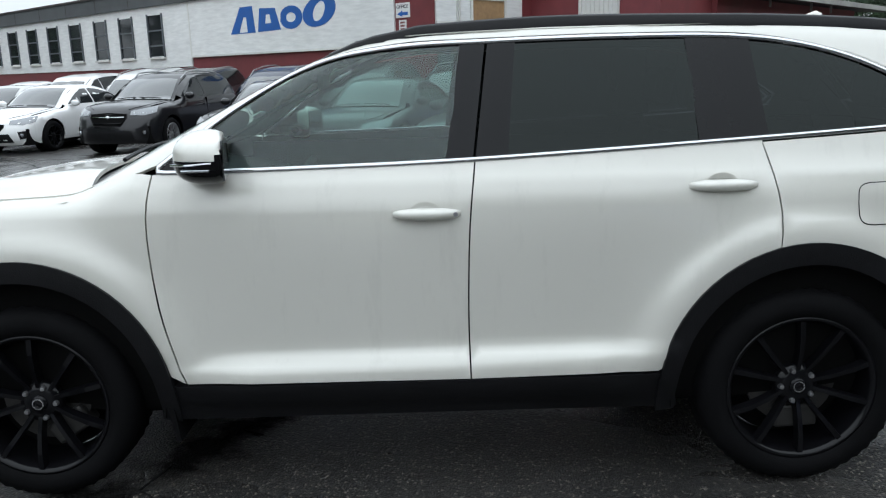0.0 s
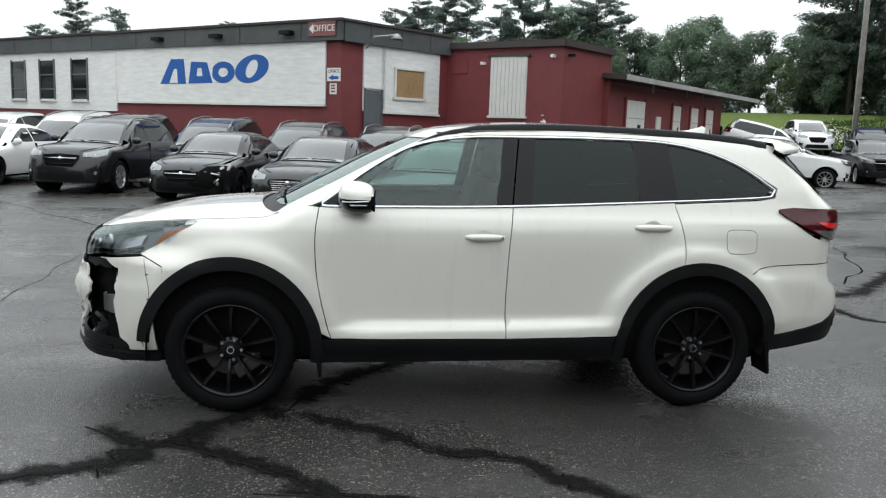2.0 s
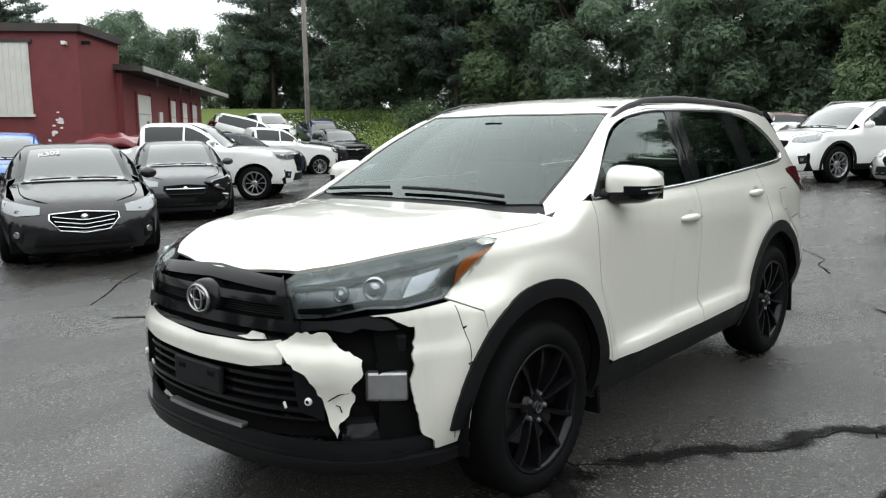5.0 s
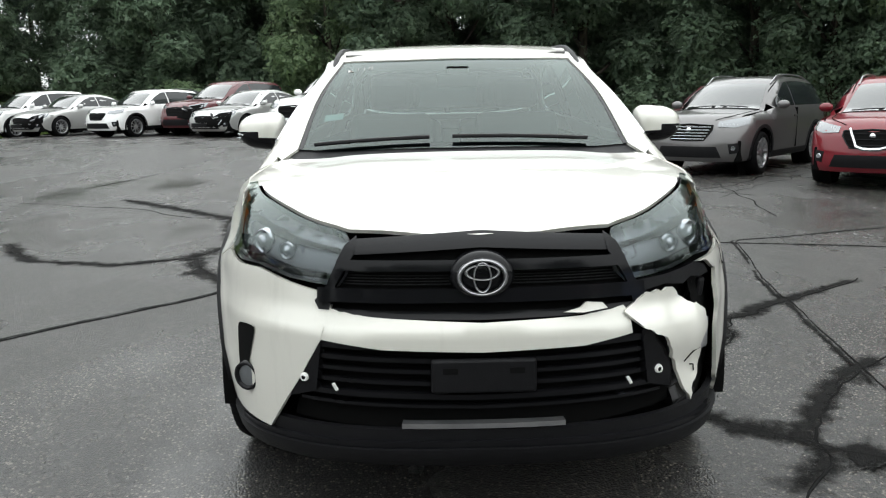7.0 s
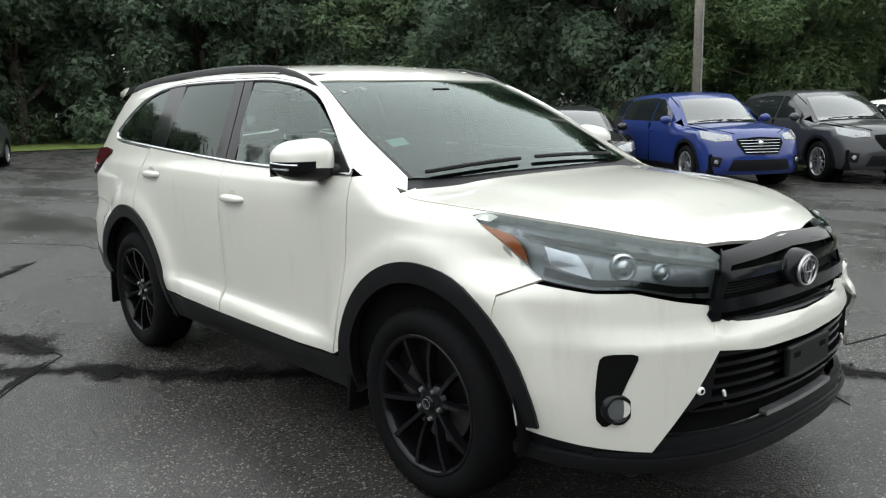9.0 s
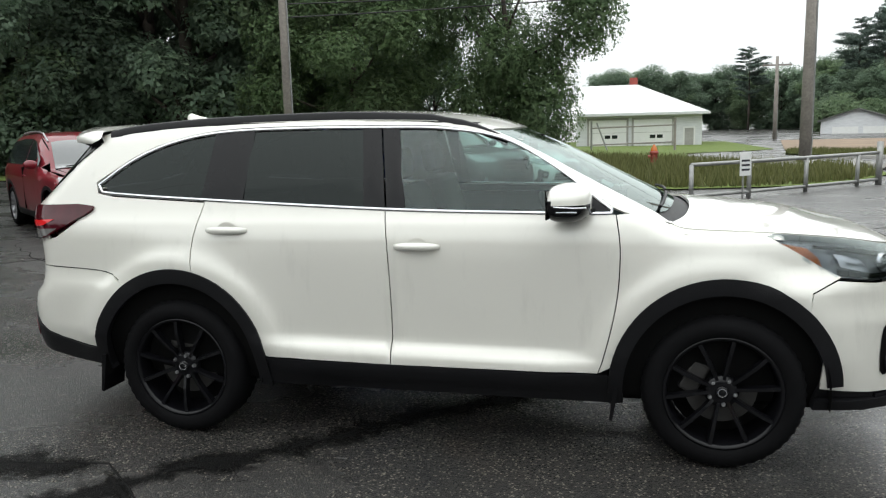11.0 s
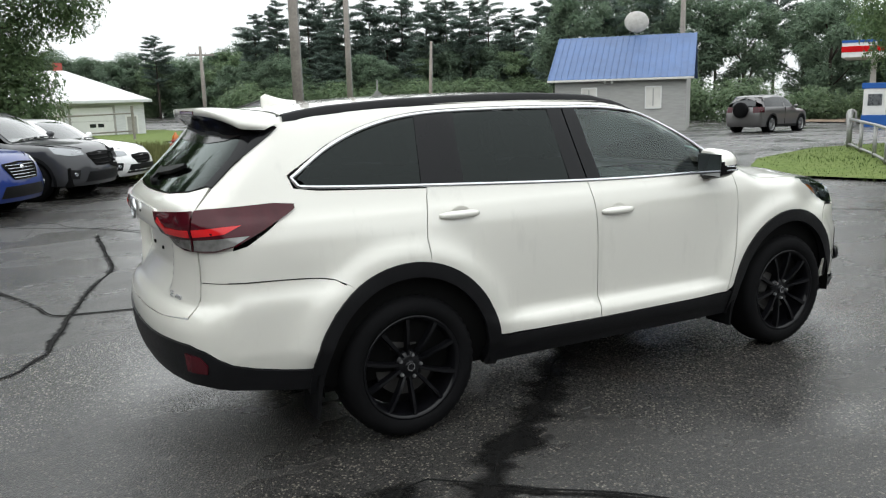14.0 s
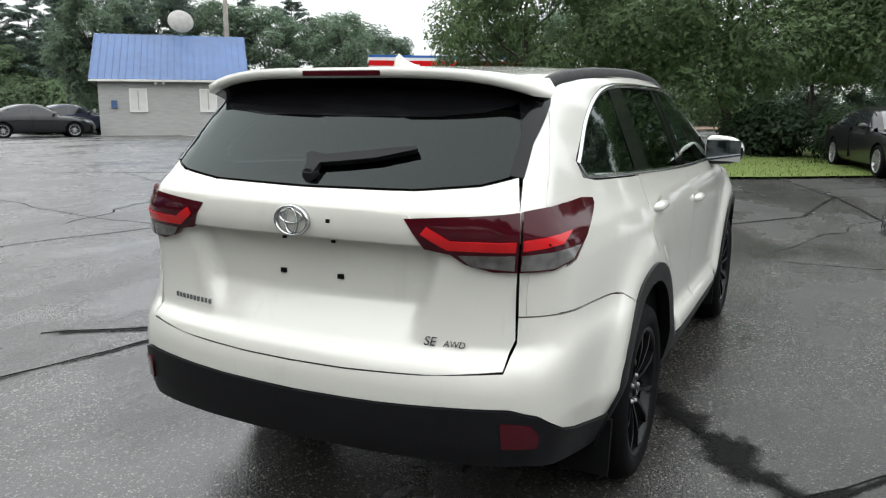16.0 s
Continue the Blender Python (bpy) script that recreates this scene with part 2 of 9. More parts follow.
M["crack"] = plain("open_crack", (0.014, 0.014, 0.014), 1.0, 0, 0.3, 18, 0.3, spec=0.0, local=False)
M["grass"] = grass_material()
M["dirt"] = plain("bare_dirt", (0.22, 0.16, 0.11), 0.95, 0, 0.3, 3, 0.5, local=False, dist=0.03)
M["concrete"] = plain("weathered_concrete", (0.34, 0.33, 0.31), 0.8, 0, 0.25, 6, 0.3, local=False)
M["white_wall"] = siding_material("white_painted_wall", (0.86, 0.86, 0.84))
M["red_wall"] = plain("dark_red_painted_block", (0.17, 0.032, 0.036), 0.6, 0, 0.22, 3.0, 0.3)
M["fascia"] = plain("weathered_grey_fascia", (0.065, 0.070, 0.072), 0.55, 0, 0.35, 2.0, 0.2)
M["roof_edge"] = plain("dark_roof_edge", (0.045, 0.035, 0.032), 0.7, 0, 0.3, 4.0, 0.3)
M["white_door"] = plain("white_corrugated_metal", (0.66, 0.65, 0.61), 0.5, 0, 0.15, 3.0, 0.1)
M["grey_door"] = plain("grey_painted_door", (0.10, 0.11, 0.12), 0.5, 0, 0.2, 6.0, 0.1)
M["plywood"] = plain("weathered_plywood", (0.34, 0.21, 0.10), 0.75, 0, 0.25, 8.0, 0.2)
M["pane_dark"] = plain("dark_window_pane", (0.015, 0.018, 0.020), 0.08, 0, 0.3, 1.0, 0.0)
M["car_glass"] = Nodes("parked_car_windscreen").set(Base_Color=(0.020, 0.024, 0.024), Roughness=0.12, Coat_Weight=1.0, Coat_Roughness=0.04, Coat_IOR=1.6).m
M["blue_sign"] = plain("blue_sign_paint", (0.012, 0.095, 0.36), 0.5, 0, 0.1, 4.0, 0.05)
M["sign_red"] = plain("faded_red_sign", (0.20, 0.075, 0.070), 0.6, 0, 0.2, 4.0, 0.05)
M["sign_white"] = plain("white_sign_face", (0.72, 0.72, 0.70), 0.5, 0, 0.08, 4.0, 0.05)
M["sign_black"] = plain("black_sign_print", (0.02, 0.02, 0.025), 0.5, 0, 0.1, 4.0, 0.0)
M["blue_roof"] = plain("faded_blue_metal_roof", (0.060, 0.115, 0.250), 0.5, 0, 0.25, 2.0, 0.1)
M["siding"] = siding_material("pale_grey_siding", (0.42, 0.42, 0.40))
M["garage_wall"] = siding_material("white_clapboard", (0.72, 0.73, 0.74))
M["metal_roof"] = plain("pale_metal_roof", (0.60, 0.60, 0.60), 0.45, 0, 0.15, 2.0, 0.1)
M["old_roof"] = plain("mossy_dark_shingle", (0.09, 0.09, 0.085), 0.85, 0, 0.5, 2.5, 0.3)
M["wood_pole"] = plain("weathered_pole_wood", (0.25, 0.225, 0.20), 0.85, 0, 0.35, 14.0, 0.4)
M["bark"] = plain("tree_bark", (0.060, 0.048, 0.038), 0.9, 0, 0.35, 12.0, 0.5)
M["galv"] = plain("galvanised_pipe", (0.30, 0.30, 0.29), 0.45, 0.6, 0.3, 10.0, 0.1)
M["hydrant_red"] = plain("faded_hydrant_red", (0.30, 0.055, 0.04), 0.55, 0, 0.25, 14.0, 0.2)
# woodland leaf and needle colours are paled and blued in place of misty air
M["leaf"] = leaf_material("broad_leaves", (0.130, 0.189, 0.129), (0.234, 0.319, 0.211), 6.5, 0.55)
M["leaf_near"] = leaf_material("maple_leaves", (0.100, 0.160, 0.075), (0.205, 0.290, 0.130), 11.0, 0.55)
M["leaf_light"] = leaf_material("pale_broad_leaves", (0.137, 0.202, 0.112), (0.247, 0.332, 0.183), 6.5, 0.55)
M["needle"] = leaf_material("pine_needles", (0.091, 0.135, 0.112), (0.169, 0.221, 0.180), 7.5, 0.5)
M["hedge"] = leaf_material("dark_hedge_leaves", (0.020, 0.040, 0.018), (0.045, 0.075, 0.034))
M["blade"] = leaf_material("grass_blades", (0.040, 0.075, 0.014), (0.13, 0.19, 0.05))
M["blade_dry"] = leaf_material("tall_meadow_grass", (0.075, 0.085, 0.025), (0.20, 0.20, 0.085))
M["cable"] = plain("black_cable", (0.010, 0.010, 0.010), 0.6, 0, 0.1, 5.0, 0.0)
M["car_lamp"] = paint("clear_headlamp_lens", (0.20, 0.21, 0.22), 0.25, 0.5, 1.0)
M["mirror_face"] = plain("door_mirror_glass", (0.24, 0.25, 0.26), 0.03, 1.0, 0.05, 4, 0.0)
M["disc"] = plain("dull_brake_iron", (0.05, 0.048, 0.046), 0.5, 0.5, 0.3, 20, 0.1)


# ---------------------------------------------------------------- mesh tools
from mathutils.geometry import delaunay_2d_cdt


def mesh_object(name, me, material, parent=None, label="", smooth=False):
    ob = new(name, me)
    if material is not None:
        me.materials.append(material)
    if parent is not None:
        ob.parent = parent
    if label:
        ob["label"] = label
    if smooth:
        me.polygons.foreach_set("use_smooth", [True] * len(me.polygons))
    return ob


def part(name, bm, material, parent=None, label="", smooth=False):
    """Links a bmesh as one mesh object."""
    me = bpy.data.meshes.new(name)
    bm.to_mesh(me)
    bm.free()
    return mesh_object(name, me, material, parent, label, smooth)


def empty(name, m=None, label="", category="", group="", kind=""):
    ob = new(name)
    if m is not None:
        ob.matrix_basis = m
    return tagged(ob, label, category, group, kind)


def add_box(bm, x0, x1, y0, y1, z0, z1, bevel=0.0, m=None):
    t = Matrix.Translation(((x0 + x1) / 2, (y0 + y1) / 2, (z0 + z1) / 2)) @ Matrix.Diagonal((x1 - x0, y1 - y0, z1 - z0, 1))
    r = bmesh.ops.create_cube(bm, size=1, matrix=(m @ t) if m is not None else t)
    if bevel:
        es = list({e for v in r["verts"] for e in v.link_edges})
        bmesh.ops.bevel(bm, geom=es, offset=bevel, segments=2, profile=0.5, affect="EDGES")
    return bm


def box(x0, x1, y0, y1, z0, z1, bevel=0.0, m=None):
    return add_box(bmesh.new(), x0, x1, y0, y1, z0, z1, bevel, m)


def add_tube(bm, pts, r, seg=8, r2=None, cap=True):
    """A round bar along points, its radius from r to r2."""
    pts = [Vector(p) for p in pts]
    r2 = r if r2 is None else r2
    rings, prev = [], None
    for i, p in enumerate(pts):
        d = (pts[min(i + 1, len(pts) - 1)] - pts[max(i - 1, 0)]).normalized()
        if prev is None:
            a = d.orthogonal().normalized()
        else:
            a = (prev - d * prev.dot(d)).normalized()
        prev = a
        b = d.cross(a)
        rr = r + (r2 - r) * i / max(1, len(pts) - 1)
        rings.append([bm.verts.new(p + (a * math.cos(2 * math.pi * k / seg) + b * math.sin(2 * math.pi * k / seg)) * rr) for k in range(seg)])
    for p, q in zip(rings, rings[1:]):
        for k in range(seg):
            bm.faces.new((p[k], p[(k + 1) % seg], q[(k + 1) % seg], q[k]))
    if cap:
        bm.faces.new(rings[0][::-1])
        bm.faces.new(rings[-1])
    return bm


def tube(pts, r, seg=8, r2=None):
    return add_tube(bmesh.new(), pts, r, seg, r2)


def add_lathe(bm, prof, seg=32, m=None, close=False):
    """Turns a profile of (radius, height along y) about the y axis."""
    rings = []
    for r, h in prof:
        ring = []
        for k in range(seg):
            a = 2 * math.pi * k / seg
            p = Vector((r * math.cos(a), h, r * math.sin(a)))
            ring.append(bm.verts.new(m @ p if m is not None else p))
        rings.append(ring)
    pairs = list(zip(rings, rings[1:])) + ([(rings[-1], rings[0])] if close else [])
    for p, q in pairs:
        for k in range(seg):
            bm.faces.new((p[k], p[(k + 1) % seg], q[(k + 1) % seg], q[k]))
    return bm


def lathe(prof, seg=32, m=None, close=False):
    return add_lathe(bmesh.new(), prof, seg, m, close)


def add_prism(bm, poly, depth, m=None):
    """A flat outline in x, z, from y = 0 to depth."""
    f = [bm.verts.new((m @ Vector((x, 0, z))) if m is not None else (x, 0, z)) for x, z in poly]
    b = [bm.verts.new((m @ Vector((x, depth, z))) if m is not None else (x, depth, z)) for x, z in poly]
    bm.faces.new(f)
    bm.faces.new(b[::-1])
    for i in range(len(f)):
        j = (i + 1) % len(f)
        bm.faces.new((f[i], b[i], b[j], f[j]))
    bmesh.ops.recalc_face_normals(bm, faces=bm.faces)
    return bm


def prism(poly, depth, m=None):
    return add_prism(bmesh.new(), poly, depth, m)


def curve(*pts):
    """A smooth function through (x, value) points, level beyond the ends."""
    xs = np.array([p[0] for p in pts], float)
    vs = np.array([p[1] for p in pts], float)
    if xs[0] > xs[-1]:
        xs, vs = xs[::-1], vs[::-1]
    d = np.diff(vs) / np.diff(xs)
    g = np.zeros_like(vs)
    same = d[:-1] * d[1:] > 0
    g[1:-1] = np.where(same, 2 * d[:-1] * d[1:] / np.where(same, d[:-1] + d[1:], 1), 0)
    g[0], g[-1] = d[0], d[-1]

    def f(x):
        x = np.clip(x, xs[0], xs[-1])
        i = np.clip(np.searchsorted(xs, x) - 1, 0, len(xs) - 2)
        h = xs[i + 1] - xs[i]
        t = (x - xs[i]) / h
        return ((1 + 2 * t) * (1 - t) ** 2 * vs[i] + t * (1 - t) ** 2 * h * g[i]
                + t * t * (3 - 2 * t) * vs[i + 1] + t * t * (t - 1) * h * g[i + 1])
    return f


def smax(a, b, k):
    h = np.maximum(k - np.abs(a - b), 0) / k
    return np.maximum(a, b) + h * h * k * 0.25


def smin(a, b, k):
    return -smax(-a, -b, k)


def smooth01(v):
    v = np.clip(v, 0, 1)
    return v * v * (3 - 2 * v)


def line(pts, step, closed=False):
    """Points along a polyline at an even step, keeping its corners."""
    out = []
    n = len(pts)
    for i in range(n if closed else n - 1):
        a, b = np.array(pts[i], float), np.array(pts[(i + 1) % n], float)
        k = max(1, int(round(np.linalg.norm(b - a) / step)))
        out += [tuple(a + (b - a) * j / k) for j in range(k)]
    if not closed:
        out.append(tuple(pts[-1]))
    return out


def bow(pts, step):
    """A rounded line through the points (Catmull-Rom)."""
    p = [np.array(q, float) for q in pts]
    p = [2 * p[0] - p[1]] + p + [2 * p[-1] - p[-2]]
    out = []
    for a, b, c, d in zip(p, p[1:], p[2:], p[3:]):
        k = max(1, int(round(np.linalg.norm(c - b) / step)))
        for j in range(k):
            t = j / k
            out.append(tuple(0.5 * (2 * b + (c - a) * t + (2 * a - 5 * b + 4 * c - d) * t * t + (3 * b - a - 3 * c + d) * t ** 3)))
    out.append(tuple(p[-2]))
    return out


def arc(cx, cz, rx, rz, a0, a1, n=14):
    return [(cx + rx * math.cos(radians(a0 + (a1 - a0) * i / n)), cz + rz * math.sin(radians(a0 + (a1 - a0) * i / n))) for i in range(n + 1)]


def inside(poly, pts):
    poly = np.asarray(poly)
    x, y = pts[:, 0], pts[:, 1]
    r = np.zeros(len(pts), bool)
    for (x0, y0), (x1, y1) in zip(poly, np.roll(poly, -1, 0)):
        if y0 != y1:
            c = (y0 > y) != (y1 > y)
            r ^= c & (x < (x1 - x0) * (y - y0) / (y1 - y0) + x0)
    return r


def near_edge(poly, pts):
    poly = np.asarray(poly)
    best = np.full(len(pts), 1e9)
    for a, b in zip(poly, np.roll(poly, -1, 0)):
        d = b - a
        l = max(float(d @ d), 1e-12)
        t = np.clip(((pts - a) @ d) / l, 0, 1)
        best = np.minimum(best, np.linalg.norm(pts - a - t[:, None] * d, axis=1))
    return best


def fill(poly, step):
    """Points and triangles that fill an outline evenly."""
    p = [q for i, q in enumerate(poly) if np.hypot(q[0] - poly[i - 1][0], q[1] - poly[i - 1][1]) > 1e-5]
    a = np.array(p)
    lo, hi = a.min(0), a.max(0)
    gx, gy = np.meshgrid(np.arange(lo[0], hi[0] + step, step), np.arange(lo[1], hi[1] + step, step * 0.9))
    gx = gx + (np.arange(gx.shape[0]) % 2)[:, None] * step / 2
    g = np.c_[gx.ravel(), gy.ravel()]
    g = g[inside(a, g)]
    if len(g):
        g = g[near_edge(a, g) > step * 0.45]
    n = len(p)
    vs, es, fs, ov, oe, of = delaunay_2d_cdt([Vector(q) for q in np.vstack([a, g])] if len(g) else [Vector(q) for q in a],
                                              [(i, (i + 1) % n) for i in range(n)], [], 1, 1e-6)
    loop = [0] * n
    for i, o in enumerate(ov):
        for k in o:
            if k < n:
                loop[k] = i
    return np.array([tuple(v) for v in vs]), [tuple(f) for f in fs], loop


class Shape:
    """The skin of a vehicle, as the zero of a function; x runs forward, y to its left."""

    def __init__(self, side, taper, nose, tail, deck, cabin, nose_plan=(0.16, 0.22), tail_plan=(0.10, 0.16), crown=0.07,
                 wind=(0.33, 0.12), k=0.07, kt=0.10, extra=None, lean=None):
        self.side, self.taper, self.nose, self.tail, self.deck, self.cabin = side, taper, nose, tail, deck, cabin
        self.np_, self.tp, self.crown, self.wind, self.k, self.kt, self.extra, self.lean = nose_plan, tail_plan, crown, wind, k, kt, extra, lean

    def top(self, x, y):
        y2 = y * y
        deck = self.deck(x) - self.crown * y2 * (1 + 0.8 * y2)
        mid = 0.0
        w = np.where(x > mid, self.wind[0], -self.wind[1])
        cab = self.cabin(x + w * y2) - 0.06 * y2
        return smax(deck, cab, 0.03)

    def half(self, x, z):
        h = self.side(z) - self.taper(x)
        if self.extra is not None:
            h = h + self.extra(x, z)
        return h

    def g(self, x, y, z):
        a = np.abs(y)
        y2 = y * y
        v = smax(x - self.nose(z) + self.np_[0] * y2 + self.np_[1] * y2 * y2, self.tail(z) + self.tp[0] * y2 + self.tp[1] * y2 * y2 - x, 0.02)
        v = smax(v, a - self.half(x, z), self.k * 2.2)
        return smax(v, z - self.top(x, y), self.kt)

    def normal(self, p):
        e = 2e-3
        x, y, z = p.T
        n = np.c_[self.g(x + e, y, z) - self.g(x - e, y, z), self.g(x, y + e, z) - self.g(x, y - e, z), self.g(x, y, z + e) - self.g(x, y, z - e)]
        return n / np.maximum(np.linalg.norm(n, axis=1), 1e-9)[:, None]

    def cast(self, o, d, far):
        """The outermost point of the skin on rays from o along d, at most far away."""
        lo, hi = np.zeros(len(o)), np.full(len(o), far)
        for _ in range(36):
            m = (lo + hi) / 2
            q = o + d * m[:, None]
            out = self.g(*q.T) > 0
            hi = np.where(out, m, hi)
            lo = np.where(out, lo, m)
        return o + d * lo[:, None]

    def place(self, uv, way):
        uv = np.asarray(uv, float)
        z0 = np.zeros(len(uv))
        if way == "side":
            return self.cast(np.c_[uv[:, 0], z0, uv[:, 1]], np.tile((0.0, 1, 0), (len(uv), 1)), 1.6)
        if way == "top":
            return self.cast(np.c_[uv[:, 0], uv[:, 1], z0 + 0.5], np.tile((0.0, 0, 1), (len(uv), 1)), 2.0)
        c = 1.0 if way == "front" else -1.0
        s = 1.0 if way == "front" else -1.0
        return self.cast(np.c_[z0 + c, z0, uv[:, 1]], np.c_[s * np.cos(uv[:, 0]), np.sin(uv[:, 0]), z0], 2.2)

    def uv(self, pts, way):
        """Rough points in space turned into the two numbers of a way of casting."""
        p = np.asarray(pts, float)
        if way == "side":
            return [(a[0], a[2]) for a in p]
        if way == "top":
            return [(a[0], a[1]) for a in p]
        c = 1.0 if way == "front" else -1.0
        s = 1.0 if way == "front" else -1.0
        return [(math.atan2(a[1], s * (a[0] - c)), a[2]) for a in p]

    def panel(self, poly, way, step=0.05, lift=0.0, rim=0.012, flip=False, ruffle=None):
        """Vertices, faces and normals of a piece of skin with a turned-in edge."""
        uv, tris, loop = fill(poly, step)
        p = self.place(uv, way)
        n = self.normal(p)
        if ruffle is not None:
            p = p + n * ruffle(p)[:, None]
        p = p + n * lift
        shade = n if ruffle is None else n * 0.4
        a, b, c = p[[t[0] for t in tris]], p[[t[1] for t in tris]], p[[t[2] for t in tris]]
        fn = np.cross(b - a, c - a)
        good = (fn * n[[t[0] for t in tris]]).sum(1) > 0
        tris = [t if ok else t[::-1] for t, ok in zip(tris, good)]
        if rim:
            k = len(p)
            m = len(loop)
            q = p[loop] - n[loop] * rim
            pp = np.vstack([p, p[loop], q])
            nn = np.vstack([shade, n[loop] * 0.4, n[loop] * 0.4])
            ctr = p.mean(0)
            for i in range(m):
                j = (i + 1) % m
                f = (k + i, k + j, k + m + j, k + m + i)
                e1, e2 = pp[f[1]] - pp[f[0]], pp[f[3]] - pp[f[0]]
                if np.dot(np.cross(e1, e2), pp[f[0]] - ctr) < 0:
                    f = f[::-1]
                tris.append(f)
            p, shade = pp, nn
        n = shade
        if flip:
            p, n = p * (1, -1, 1), n * (1, -1, 1)
            tris = [t[::-1] for t in tris]
        return p, tris, n


def skin(name, pieces, material, parent, label=""):
    """One mesh from the pieces of skin, shaded by the true normals of the form."""
    vs, fs, ns, k = [], [], [], 0
    for p, t, n in pieces:
        vs += [tuple(a) for a in p]
        fs += [tuple(i + k for i in f) for f in t]
        ns += [tuple(a) for a in n]
        k += len(p)
    me = bpy.data.meshes.new(name)
    me.from_pydata(vs, [], fs)
    me.update()
    me.polygons.foreach_set("use_smooth", [len(f) == 3 for f in fs])
    nv = np.array(ns)
    l = np.linalg.norm(nv, axis=1)
    nv[l < 0.9] = 0
    me.normals_split_custom_set_from_vertices([tuple(a) for a in nv])
    return mesh_object(name, me, material, parent, label)


# ---------------------------------------------------------------- the white sport utility vehicle
WHEEL_X, HUB_Z, TYRE_R = 1.395, 0.370, 0.370


def flare(x, z):
    """Bulges over the wheels, the shoulder and the crease low on the doors."""
    v = 0.0
    for cx in (WHEEL_X, -WHEEL_X):
        r = np.hypot((x - cx) / 0.99, z - HUB_Z)
        up = np.clip((z - 0.34) / 0.2, 0, 1)
        v = v + 0.022 * np.exp(-((r - 0.52) / 0.15) ** 2) * up
        v = v + 0.020 / (1 + np.exp((r - 0.625) / 0.018)) * up
    door = np.clip((0.95 - x) / 0.35, 0, 1) * np.clip((x + 1.0) / 0.35, 0, 1)
    rise = 0.525 + 0.02 * np.clip(-x, -1, 1)
    v = v + door * 0.050 / (1 + np.exp((z - rise) / 0.013)) * np.clip((z - 0.30) / 0.10, 0, 1)
    # the wing draws in above the bumper, towards the lamp
    v = v - 0.060 * smooth01((x - 1.42) / 0.36) * smooth01((z - 0.84) / 0.12)
    # step along the side of the rear bumper
    back = np.clip((-1.55 - x) / 0.3, 0, 1)
    v = v + back * 0.030 / (1 + np.exp((z - 0.835) / 0.022)) * np.clip((z - 0.40) / 0.15, 0, 1)
    return v


SUV = Shape(
    side=curve((0.2, 0.86), (0.30, 0.905), (0.42, 0.925), (0.56, 0.928), (0.75, 0.934), (0.95, 0.938), (1.06, 0.932), (1.14, 0.912),
               (1.20, 0.882), (1.25, 0.862), (1.40, 0.806), (1.62, 0.704), (1.70, 0.655), (1.80, 0.55)),
    taper=curve((-2.6, 0.155), (-2.3, 0.085), (-1.95, 0.038), (-1.4, 0.006), (-0.8, 0.0), (0.6, 0.0), (1.2, 0.006), (1.7, 0.030), (2.05, 0.075), (2.4, 0.16)),
    nose=curve((0.15, 2.20), (0.26, 2.34), (0.34, 2.395), (0.55, 2.400), (0.70, 2.400), (0.77, 2.370), (0.90, 2.345), (0.965, 2.320), (1.01, 2.26), (1.2, 1.95)),
    tail=curve((0.15, -2.35), (0.32, -2.46), (0.50, -2.525), (0.66, -2.535), (0.74, -2.515), (0.80, -2.465), (0.95, -2.452), (1.08, -2.462),
               (1.17, -2.490), (1.23, -2.480), (1.29, -2.415), (1.45, -2.25), (1.60, -2.11), (1.75, -2.00)),
    deck=curve((2.45, 0.925), (2.28, 0.998), (2.05, 1.066), (1.75, 1.125), (1.4, 1.158), (1.1, 1.172), (0.6, 1.17), (-2.6, 1.1)),
    cabin=curve((1.48, 1.05), (1.22, 1.193), (0.90, 1.356), (0.60, 1.508), (0.36, 1.612), (0.18, 1.671), (-0.10, 1.709), (-0.6, 1.728),
                (-1.2, 1.718), (-1.7, 1.690), (-2.1, 1.655), (-2.6, 1.60)),
    nose_plan=(0.15, 0.48), tail_plan=(0.09, 0.17), crown=0.034, wind=(0.12, 0.0), k=0.055, kt=0.075, extra=flare)


def ring(cx, r0, z0, a0, a1, n=22, sx=0.955):
    return arc(cx, HUB_Z, r0 * sx, r0, a0, a1, n)


def arch_cut(r, z):
    """The angle, from level, at which a ring about a hub reaches a height."""
    return math.degrees(math.asin((z - HUB_Z) / r))


ARCH = 0.548          # outside of the cladding
MOUTH = 0.472         # the opening
ARCH_IN = 0.502       # panels end under the cladding
SEAM = 0.0028


